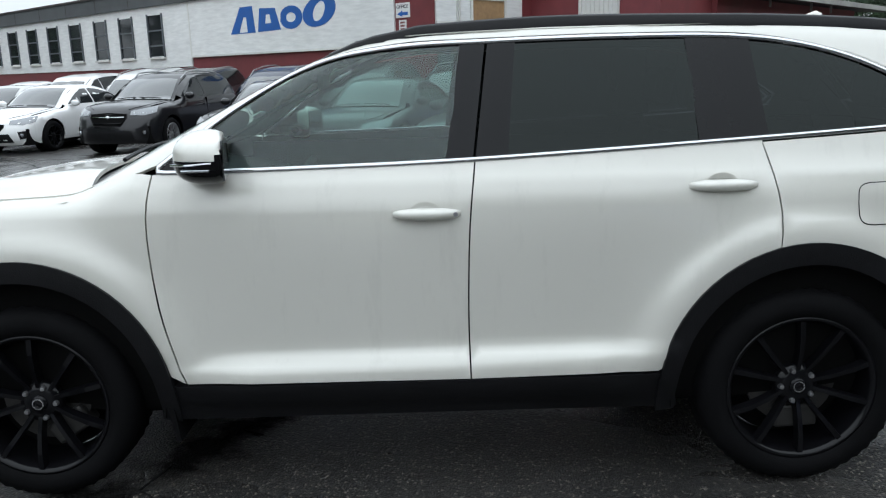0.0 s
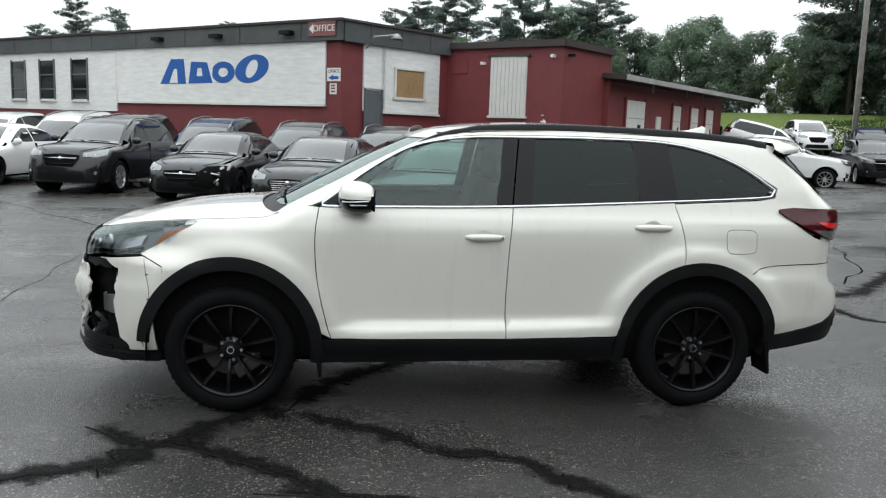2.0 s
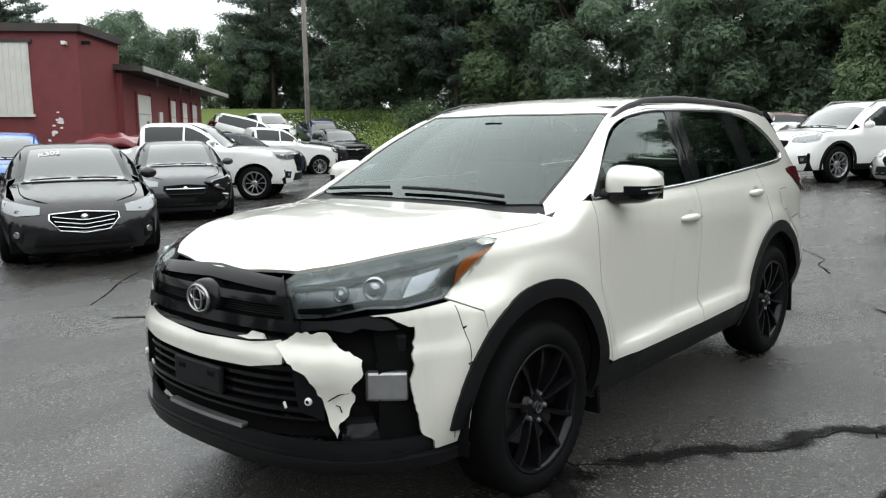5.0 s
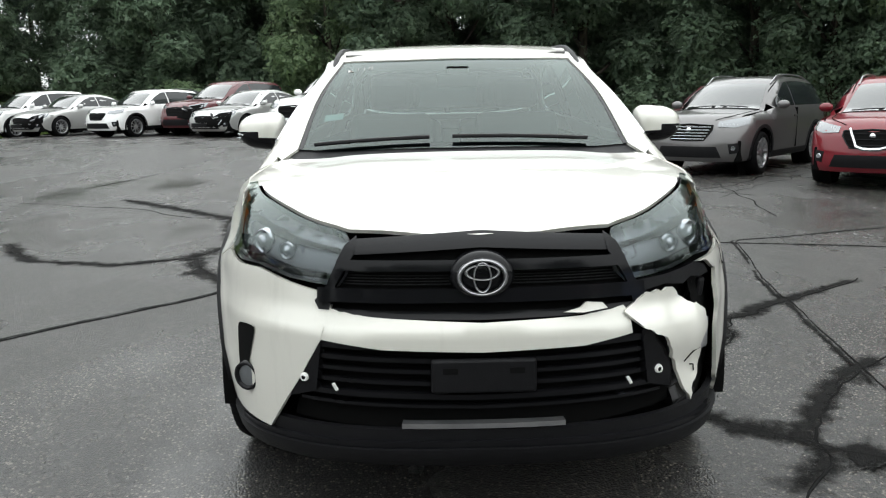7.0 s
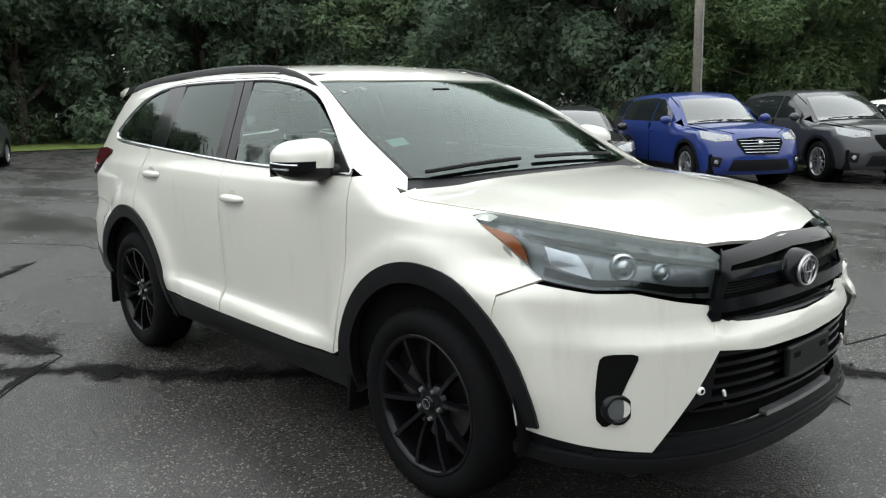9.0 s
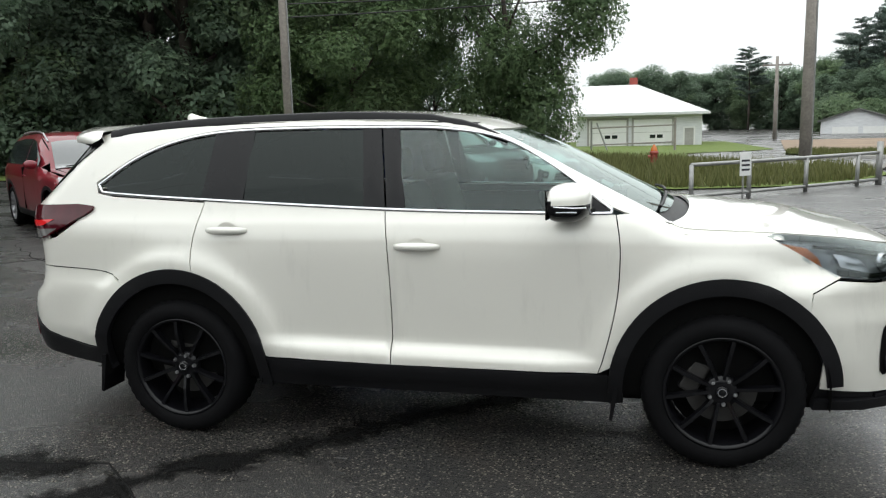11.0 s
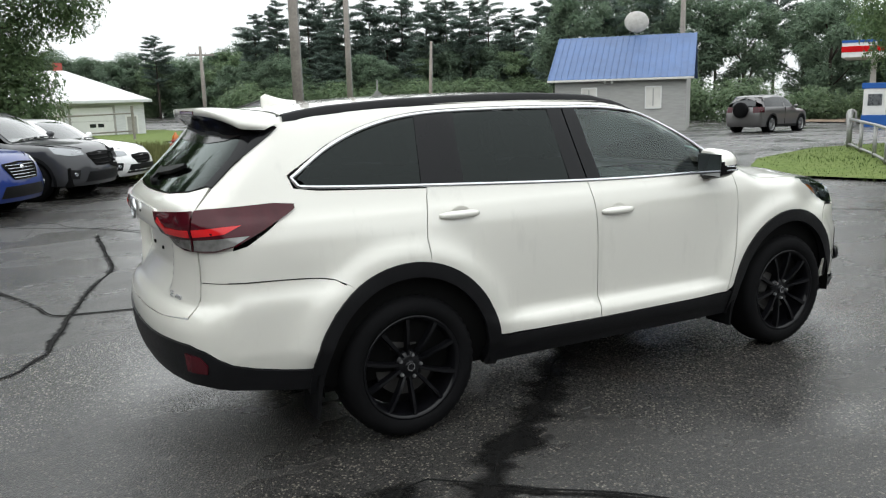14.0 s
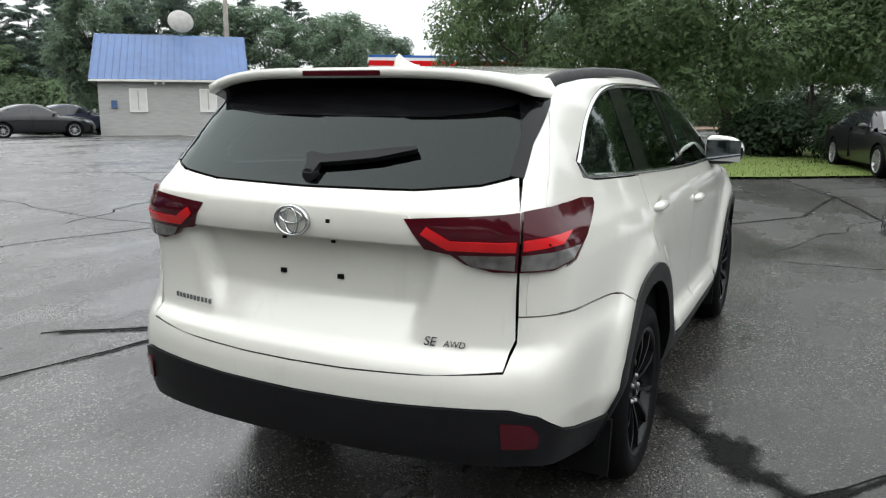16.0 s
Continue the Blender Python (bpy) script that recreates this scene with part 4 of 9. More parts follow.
    cow = bow([(1.165, 0.79), (1.25, 0.5), (1.285, 0.0), (1.25, -0.5), (1.165, -0.79)], 0.07) + bow([(1.085, -0.745), (1.155, -0.50), (1.20, 0), (1.155, 0.50), (1.085, 0.745)], 0.07)
    T("cowl", cow, M["black_plastic"], "black wiper cowl", lift=-0.012, rim=0, gap=0)
    rf = bow([(0.27, 0.61), (0.345, 0.3), (0.36, 0), (0.345, -0.3), (0.27, -0.61)], 0.07) + line([(0.27, -0.61), (0.0, -0.665), (-0.6, -0.668), (-1.4, -0.655), (-1.90, -0.62), (-1.96, 0), (-1.90, 0.62), (-1.4, 0.655), (-0.6, 0.668), (0.0, 0.665), (0.27, 0.61)], 0.07)[1:-1]
    T("roof", rf, W, "white roof", step=0.09, gap=0.001)
    # dark frit round the windscreen
    T("windscreen_band", bow([(1.09, 0.735), (1.165, 0.50), (1.21, 0.0), (1.165, -0.50), (1.09, -0.735)], 0.07) + bow([(1.05, -0.728), (1.12, -0.48), (1.165, 0), (1.12, 0.48), (1.05, 0.728)], 0.07), M["void"], lift=-0.009, rim=0, gap=0)
    for sy in (1, -1):
        T("windscreen_band", bow([(1.09, sy * 0.742), (0.68, sy * 0.702), (0.28, sy * 0.610)], 0.07) + bow([(0.28, sy * 0.594), (0.68, sy * 0.682), (1.09, sy * 0.716)], 0.07), M["black_gloss"], lift=-0.005, rim=0, gap=0)
    # inner shell so that gaps read dark
    shell = []
    base = [(x, z) for x, z in line([(2.15, 0.30), (2.15, 0.95), (1.1, 1.10), (-2.3, 1.08), (-2.3, 0.47), (-1.9, 0.38), (-1.8, 0.30)], 0.12, True)]
    for fl in (False, True):
        shell.append(S.panel(base, "side", 0.12, -0.05, 0, fl))
    shell.append(S.panel(line([(1.20, -0.80), (2.15, -0.60), (2.25, 0), (2.15, 0.60), (1.20, 0.80)], 0.1, True), "top", 0.12, -0.05, 0))
    skin("inner_body", shell, M["void"], car)
    part("floor_pan", box(-1.86, 2.05, -0.80, 0.80, 0.27, 0.35, 0.02), M["void"], car)
    part("headliner", box(-1.85, 0.20, -0.60, 0.60, 1.630, 1.645, 0.0), M["seat_grey"], car)
    build_front(car)
    build_rear(car)
    build_cabin(car)
    return car


def build_front(car):
    S, W = SUV, M["white_paint"]

    def F(name, pts, mat, label="", lift=0.0, step=0.04, rim=0.014, gap=0.0, parent=car, flip=False, ruffle=None, smooth_line=False):
        poly = S.uv(pts, "front")
        dense = []
        n = len(poly)
        for i in range(n):
            a, b = poly[i], poly[(i + 1) % n]
            k = max(1, int(round(np.hypot((a[0] - b[0]) * 1.2, a[1] - b[1]) / step)))
            dense += [(a[0] + (b[0] - a[0]) * j / k, a[1] + (b[1] - a[1]) * j / k) for j in range(k)]
        return skin(name, [S.panel(shrink(dense, gap) if gap else dense, "front", step, lift, rim, flip, ruffle)], mat, parent, label)

    # white bar between the grilles, and the two corners of the bumper
    F("bumper_bar", [(2.35, y, z) for y, z in ((-0.50, 0.795), (-0.47, 0.778), (-0.3, 0.756), (0, 0.742), (0.3, 0.752), (0.44, 0.775), (0.46, 0.745), (0.46, 0.690), (0.3, 0.664), (0, 0.655), (-0.3, 0.664), (-0.53, 0.690), (-0.51, 0.74))], W, "white bumper bar, cracked at one end")
    corner = [(2.30, -0.478, 0.824), (2.25, -0.60, 0.848), (2.152, -0.707, 0.880), (2.06, -0.79, 0.878), (1.896, -0.875, 0.897), (1.768, -0.93, 0.846),
              (1.752, -0.94, 0.74), (1.792, -0.94, 0.66), (1.838, -0.94, 0.55), (1.862, -0.94, 0.40), (2.05, -0.82, 0.375), (2.15, -0.75, 0.370), (2.22, -0.684, 0.365),
              (2.299, -0.573, 0.548), (2.334, -0.495, 0.684), (2.32, -0.48, 0.715), (2.314, -0.46, 0.79)]
    F("bumper_corner", corner, W, "white bumper corner with fog lamp pocket")
    # fog lamp pocket of the sound side
    pocket = bow([(2.086, -0.806, 0.56), (2.092, -0.802, 0.650), (2.105, -0.793, 0.684), (2.150, -0.757, 0.694), (2.186, -0.724, 0.690), (2.180, -0.730, 0.655), (2.158, -0.750, 0.585), (2.140, -0.765, 0.520), (2.128, -0.775, 0.462), (2.105, -0.792, 0.450), (2.090, -0.803, 0.470), (2.086, -0.806, 0.56)], 0.02)[:-1]
    F("fog_pocket", pocket, M["void"], lift=0.003, rim=0, step=0.03)
    p = S.place([(math.atan2(-0.762, 1.135), 0.512)], "front")[0]
    fog = part("fog_lamp", lathe([(0.0, 0.004), (0.034, 0.006), (0.040, 0.016), (0.048, 0.016), (0.052, -0.01)], 24, Matrix.Translation(p) @ Matrix.Rotation(radians(-118), 4, "Z")), M["black_gloss"], car, "round fog lamp", True)
    part("fog_lens", lathe([(0.0, 0.010), (0.020, 0.009), (0.036, 0.007)], 20, Matrix.Translation(p) @ Matrix.Rotation(radians(-118), 4, "Z")), M["lamp_dark"], fog, "", True)
    # damaged corner: rear shard by the wheel, torn front shard, dark hole with parts behind
    def ragged(pts, seed, amp):
        rnd = random.Random(seed)
        res = []
        for a, b in zip(pts, pts[1:]):
            a, b = Vector(a), Vector(b)
            k = max(1, int((b - a).length / 0.016))
            for i in range(k):
                p = a.lerp(b, i / k)
                j = amp if i else amp * 0.5
                res.append((p.x - rnd.gauss(0, j) * 0.7, p.y + rnd.gauss(0, j), p.z + rnd.gauss(0, j)))
        return res + [pts[-1]]

    rear_shard = [(2.06, 0.79, 0.876), (1.896, 0.875, 0.897), (1.768, 0.93, 0.846), (1.752, 0.94, 0.74), (1.792, 0.94, 0.66), (1.838, 0.94, 0.55), (1.862, 0.94, 0.36)] + ragged([(1.963, 0.851, 0.355), (1.969, 0.857, 0.385), (2.018, 0.841, 0.421),
                  (2.042, 0.833, 0.516), (2.057, 0.822, 0.63), (2.042, 0.830, 0.686), (2.046, 0.822, 0.729), (2.028, 0.822, 0.781), (2.029, 0.817, 0.821), (2.064, 0.794, 0.832), (2.105, 0.758, 0.862), (2.152, 0.715, 0.868)], 7, 0.0025)
    F("bumper_shard", rear_shard, W, "torn white bumper side", step=0.02)
    front_shard = ragged([(2.320, 0.420, 0.752), (2.304, 0.505, 0.806), (2.261, 0.600, 0.808), (2.250, 0.638, 0.769), (2.227, 0.685, 0.740), (2.204, 0.725, 0.716), (2.205, 0.728, 0.673), (2.226, 0.705, 0.634),
                          (2.226, 0.705, 0.572), (2.239, 0.689, 0.525), (2.258, 0.666, 0.496), (2.264, 0.656, 0.443), (2.282, 0.633, 0.500), (2.294, 0.615, 0.566), (2.314, 0.560, 0.669), (2.330, 0.475, 0.712)], 3, 0.0035)
    F("bumper_shard", front_shard, W, "jagged white shard hanging from the bumper", lift=0.022, step=0.02, ruffle=lambda p: 0.007 * np.sin(p[:, 2] * 31) + 0.006 * np.cos(p[:, 1] * 47))
    for a, b in (((2.275, 0.628, 0.575), (2.235, 0.690, 0.605)), ((2.262, 0.652, 0.560), (2.250, 0.668, 0.535))):
        q = S.place(S.uv([a, b], "front"), "front")
        n_ = S.normal(q)
        q = q + n_ * 0.0245
        m_ = (q[0] + q[1]) / 2 + np.array((0.0, 0.004, 0.010))
        part("shard_crack", tube([tuple(q[0]), tuple(m_), tuple(q[1])], 0.0022, 5), M["void"], car)
    F("torn_edge", [(2.35, 0.24, 0.762), (2.35, 0.29, 0.775), (2.34, 0.31, 0.792), (2.34, 0.36, 0.786), (2.34, 0.375, 0.768), (2.35, 0.30, 0.757)], W, "cracked white flake", lift=0.018)
    # behind the hole
    hole = empty("bumper_innards", label="black bumper brackets behind the tear")
    hole.parent = car
    F("liner", [(2.05, 0.86, 0.90), (2.25, 0.64, 0.86), (2.33, 0.48, 0.80), (2.33, 0.50, 0.40), (2.0, 0.88, 0.36), (2.0, 0.88, 0.7)], M["void"], lift=-0.085, rim=0, parent=hole)
    for a in ((2.01, 0.74, 0.76, 0.09, 0.04, 0.07), (2.05, 0.68, 0.67, 0.12, 0.04, 0.04), (1.98, 0.74, 0.48, 0.09, 0.05, 0.10)):
        x, y, z, dx, dy, dz = a
        part("bracket", box(-dx / 2, dx / 2, -dy / 2, dy / 2, -dz / 2, dz / 2, 0.01, Matrix.Translation((x, y, z)) @ Matrix.Rotation(radians(35), 4, "Z") @ Matrix.Rotation(0.15, 4, "Y")), M["black_plastic"], hole)
    part("crash_bar", box(-0.078, 0.078, -0.02, 0.02, -0.056, 0.056, 0.012, Matrix.Translation((2.085, 0.728, 0.600)) @ Matrix.Rotation(radians(-48), 4, "Z")), M["steel"], hole, "bare metal bracket")
    for k in range(7):
        a = random.uniform(0, 1)
        pts = [Vector((2.10 - 0.14 * a, 0.66 + 0.12 * a, 0.44 + 0.06 * k)) + Vector((random.uniform(-0.03, 0.03), random.uniform(-0.03, 0.03), random.uniform(-0.05, 0.05))) for _ in range(4)]
        part("loose_wire", tube(bow(pts, 0.03), 0.006, 6), M["black_plastic"], hole)
    F("broken_flange", [(2.30, 0.47, 0.842), (2.25, 0.60, 0.848), (2.15, 0.715, 0.866), (2.10, 0.765, 0.846), (2.075, 0.79, 0.815), (2.12, 0.742, 0.812), (2.17, 0.695, 0.824), (2.20, 0.66, 0.806), (2.25, 0.59, 0.818), (2.29, 0.50, 0.806)],
      M["black_plastic"], "jagged black plastic flange", lift=-0.012, rim=0.02, parent=hole)
    part("stay_rod", tube([(2.03, 0.70, 0.80), (2.06, 0.72, 0.62), (2.10, 0.70, 0.42)], 0.018, 8), M["black_gloss"], hole)
    F("air_duct", [(2.15, 0.72, 0.53), (2.23, 0.64, 0.55), (2.23, 0.64, 0.40), (2.12, 0.75, 0.385)], M["black_gloss"], lift=-0.05, rim=0.04, parent=hole, ruffle=lambda p: 0.02 * np.sin(p[:, 2] * 50))
    part("hairline_crack", trim_strip(S, bow([(1.872, 0.882), (1.858, 0.80), (1.838, 0.70), (1.862, 0.58), (1.884, 0.50), (1.896, 0.44), (1.884, 0.38)], 0.03), "side", 0.0026, 0.0012, False, 0.0004), M["void"], hole)
    # little torn clips along the arch
    for z, x in ((0.80, 1.850), (0.665, 1.842), (0.50, 1.882)):
        q = S.place([(x, z)], "side")[0]
        part("torn_clip", box(-0.010, 0.010, -0.003, 0.003, -0.003, 0.003, 0.0, Matrix.Translation(q) @ Matrix.Rotation(0.2, 4, "Y")), M["void"], hole)

    # upper grille
    gr = empty("grille", label="gloss black two-bar grille")
    gr.parent = car
    F("grille_back", [(2.3, y, z) for y, z in ((-0.40, 0.975), (0, 1.0), (0.40, 0.975), (0.50, 0.84), (0.52, 0.775), (0.25, 0.748), (0, 0.740), (-0.25, 0.748), (-0.52, 0.775), (-0.50, 0.84))], M["void"], lift=-0.035, rim=0, parent=gr)

    def bar(name, z0, z1, y1, lift, mat, parent, y0=None, dz=0.0):
        y0 = -y1 if y0 is None else y0
        ys = np.linspace(y0, y1, 11)
        pts = [(2.3, y, z1 + dz * abs(y)) for y in ys] + [(2.3, y, z0 + dz * abs(y)) for y in ys[::-1]]
        return F(name, pts, mat, lift=lift, rim=0.03, parent=parent, step=0.05)
    bar("grille_frame", 0.960, 1.003, 0.40, 0.002, M["black_gloss"], gr, dz=-0.05)
    bar("grille_bar", 0.893, 0.925, 0.44, 0.008, M["black_gloss"], gr)
    bar("grille_bar", 0.800, 0.842, 0.50, 0.012, M["black_gloss"], gr)
    bar("grille_bar", 0.750, 0.772, 0.47, 0.000, M["black_gloss"], gr, dz=0.02)
    for k in range(5):
        bar("grille_slat", 0.852 + 0.009 * k, 0.855 + 0.009 * k, 0.44, -0.022, M["black_plastic"], gr)
    for s in (1, -1):
        F("grille_frame", [(2.3, s * 0.39, 0.99), (2.3, s * 0.42, 0.965), (2.3, s * 0.47, 0.85), (2.3, s * 0.512, 0.80), (2.3, s * 0.495, 0.775), (2.3, s * 0.46, 0.775), (2.3, s * 0.44, 0.85), (2.3, s * 0.385, 0.94)], M["black_gloss"], lift=0.006, rim=0.03, parent=gr)
    # round badge: plain rings
    ex = 2.375
    m = Matrix.Translation((ex, 0, 0.880)) @ Matrix.Rotation(radians(-90), 4, "Z") @ Matrix.Diagonal((0.73, 1, 0.545, 1))
    part("badge_plate", lathe([(0.0, 0.0), (0.118, -0.002), (0.135, -0.03), (0.138, -0.07)], 40, m), M["black_gloss"], gr, smooth=True)
    for rr, tt, mm in ((0.098, 0.013, m), (0.068, 0.009, m @ Matrix.Translation((0, 0, 0.028)) @ Matrix.Diagonal((1, 1, 0.62, 1))), (0.068, 0.009, m @ Matrix.Diagonal((0.52, 1, 1.25, 1)))):
        part("badge_ring", lathe([(rr - tt, 0.004), (rr - tt * 0.5, 0.014), (rr, 0.014), (rr + tt * 0.6, 0.004)], 40, mm, True), M["steel"], gr, "dull chrome ring", True)

    # lower grille
    lg = empty("lower_grille", label="black lower grille with a bare plate holder")
    lg.parent = car
    F("grille_back", [(2.3, y, z) for y, z in ((-0.55, 0.71), (-0.3, 0.688), (0, 0.680), (0.3, 0.688), (0.58, 0.71), (0.66, 0.56), (0.70, 0.42), (0.3, 0.39), (-0.3, 0.39), (-0.66, 0.40), (-0.60, 0.54))], M["void"], lift=-0.06, rim=0, parent=lg)
    for z, d, l in ((0.662, 0.020, -0.010), (0.622, 0.014, -0.014), (0.585, 0.012, -0.02), (0.548, 0.012, -0.02), (0.510, 0.016, -0.012), (0.475, 0.010, -0.02)):
        bar("grille_slat", z - d / 2, z + d / 2, 0.58, l, M["black_gloss"], lg, dz=0.02)
    bar("loose_strip", 0.412, 0.428, 0.235, -0.004, M["steel"], lg)
    for s in (1, -1):
        F("grille_cheek", [(2.3, s * 0.48, 0.695), (2.28, s * 0.55, 0.700), (2.27, s * 0.60, 0.55), (2.27, s * 0.60, 0.49), (2.28, s * 0.50, 0.52)], M["black_gloss"], lift=-0.004, rim=0.03, parent=lg)
        q = S.place([(math.atan2(s * 0.545, 1.29), 0.560)], "front")[0]
        part("parking_sensor", lathe([(0.007, 0.006), (0.011, 0.006), (0.014, 0.0), (0.015, -0.02)], 16, Matrix.Translation(q) @ Matrix.Rotation(radians(-90 + s * 20), 4, "Z")), M["sign_white"], lg)
        part("tow_hook", box(-0.004, 0.004, -0.005, 0.005, -0.013, 0.013, 0.002, Matrix.Translation((2.335, s * 0.455, 0.535)) @ Matrix.Rotation(0.5, 4, "X")), M["sign_white"], lg)
    part("plate_holder", box(2.385, 2.408, -0.158, 0.158, 0.530, 0.635, 0.008), M["black_plastic"], lg, "empty black plate holder")
    for y in (-0.10, 0.10):
        part("holder_slot", box(2.4085, 2.4105, y - 0.022, y + 0.022, 0.592, 0.610, 0.0), M["void"], lg)
    # lip
    lip = [(2.32, 0.66), (2.35, 0.3), (2.36, 0.0), (2.35, -0.3), (2.30, -0.62), (2.10, -0.82), (1.86, -0.94)]
    sweep = [(1.86, 0.94), (2.10, 0.82)] + lip
    F("chin_panel", [(x, y, 0.405) for x, y in sweep] + [(x, y, 0.345) for x, y in sweep[::-1]], M["black_plastic"], "black plastic below the grille", lift=-0.012, rim=0.02, step=0.05)
    F("chin_spoiler", [(x, y, 0.352 - 0.012 * abs(y)) for x, y in sweep] + [(x, y, 0.296) for x, y in sweep[::-1]], M["black_plastic"], "scraped black lower bumper lip", lift=0.014, rim=0.05, step=0.05)
    F("lip_chamfer", [(x, y, 0.372 - 0.012 * abs(y)) for x, y in sweep[1:-1]] + [(x, y, 0.353 - 0.012 * abs(y)) for x, y in sweep[-2:0:-1]], M["black_gloss"], "shiny scuffed upper edge of the lip", lift=0.004, rim=0.02, step=0.05)

    # headlamps
    for s in (1, -1):
        lamp = empty("headlamp", label="smoked projector headlamp with amber corner")
        lamp.parent = car
        edge = S.place([(x + 0.010, s * (y + 0.008)) for x, y in BONNET_EDGE if x > 1.58], "top")
        out = [(2.27, s * 0.385, 0.962)] + [tuple(p) for p in edge[::-1]] + [(1.60, s * 0.885, 1.096), (1.70, s * 0.90, 1.034),
               (1.82, s * 0.895, 0.960), (1.90, s * 0.875, 0.914), (2.06, s * 0.79, 0.890), (2.152, s * 0.707, 0.892), (2.25, s * 0.60, 0.862), (2.308, s * 0.442, 0.845), (2.32, s * 0.42, 0.88)]
        F("lamp_lens", out, M["lens"], lift=0.0, rim=0, parent=lamp, step=0.05)
        F("lamp_bowl", out, M["lamp_dark"], lift=-0.030, rim=-0.028, parent=lamp, step=0.06)
        amb = [(1.62, s * 0.885, 1.082), (1.78, s * 0.87, 1.044), (1.84, s * 0.88, 0.995), (1.875, s * 0.89, 0.938), (1.72, s * 0.90, 1.020)]
        F("amber_corner", amb, M["amber"], lift=-0.014, rim=0.01, parent=lamp)
        strip = [(2.24, s * 0.42, 0.962), (2.0, s * 0.72, 1.030), (1.80, s * 0.84, 1.058), (1.80, s * 0.84, 1.046), (2.0, s * 0.72, 1.014), (2.24, s * 0.42, 0.944)]
        F("lamp_strip", strip, M["black_gloss"], lift=-0.010, rim=0.01, parent=lamp)
        for yy, zz, rr in ((0.730, 0.966, 0.042), (0.590, 0.946, 0.028)):
            q = S.place([(math.atan2(s * yy, 1.15), zz)], "front")[0]
            n_ = S.normal(q[None])[0]
            mm = Matrix.Translation(q - n_ * 0.026) @ Matrix.Rotation(math.atan2(n_[1], n_[0]) - math.pi / 2 - s * 0.15, 4, "Z")
            part("projector", lathe([(0.0, 0.020), (rr * 0.5, 0.016), (rr * 0.78, 0.004), (rr * 0.80, 0.008), (rr, 0.010), (rr * 1.05, -0.01)], 28, mm), M["lamp_clear"], lamp, smooth=True)
        F("lamp_reflector", [(1.90, s * 0.84, 1.02), (1.99, s * 0.78, 1.00), (2.03, s * 0.77, 0.925), (1.94, s * 0.86, 0.955)], M["lamp_clear"], lift=-0.018, rim=0.01, parent=lamp)
        F("lamp_bezel", [(2.29, s * 0.48, 0.866), (2.25, s * 0.60, 0.872), (2.15, s * 0.71, 0.900), (2.06, s * 0.79, 0.900), (1.92, s * 0.87, 0.925), (1.925, s * 0.868, 0.950), (2.06, s * 0.785, 0.922), (2.15, s * 0.70, 0.922), (2.25, s * 0.595, 0.896), (2.29, s * 0.48, 0.886)], M["black_gloss"], lift=-0.012, rim=0.01, parent=lamp)

    # wipers
    for y0, y1 in ((0.55, -0.05), (-0.15, -0.66)):
        xs = np.linspace(0, 1, 9)
        top = S.place([(1.180 - 0.11 * abs(y0 + (y1 - y0) * t) ** 2 - 0.020, y0 + (y1 - y0) * t) for t in xs], "top")
        part("wiper", tube([(p[0], p[1], p[2] + 0.016) for p in top], 0.009, 6), M["black_plastic"], car, "black wiper blade")
    # stock number in white marker
    tx = bpy.data.curves.new("marker_text", "FONT")
    tx.body, tx.size, tx.extrude, tx.offset = "K118", 0.066, 0.0003, -0.0026
    ob = new("marker_writing", tx)
    ob.parent = car
    q = S.place([(0.43, -0.575)], "top")[0]
    n_ = Vector(S.normal(q[None])[0])
    right = Vector((0, 1, 0))
    right = (right - n_ * right.dot(n_)).normalized()
    up = n_.cross(right)
    mm = Matrix((right, up, n_)).transposed().to_4x4()
    ob.matrix_basis = Matrix.Translation(Vector(q) - n_ * 0.0045) @ mm
    tx.materials.append(M["sign_white"])
    ob["label"] = "stock code hand written in white marker"
    q = S.place([(0.86, -0.60)], "top")[0]
    n_ = Vector(S.normal(q[None])[0])
    right = (Vector((0, 1, 0)) - n_ * n_.y).normalized()
    mm = Matrix((right, n_.cross(right), n_)).transposed().to_4x4()
    part("inspection_sticker", box(-0.045, 0.045, -0.03, 0.03, -0.001, 0.001, 0, Matrix.Translation(Vector(q) - n_ * 0.010) @ mm), M["white_wall"], car, "pale inspection sticker")
    part("sensor_housing", box(0.42, 0.50, -0.06, 0.06, 1.545, 1.585, 0.01, Matrix.Translation((-0.02, 0, -0.02))), M["void"], car)


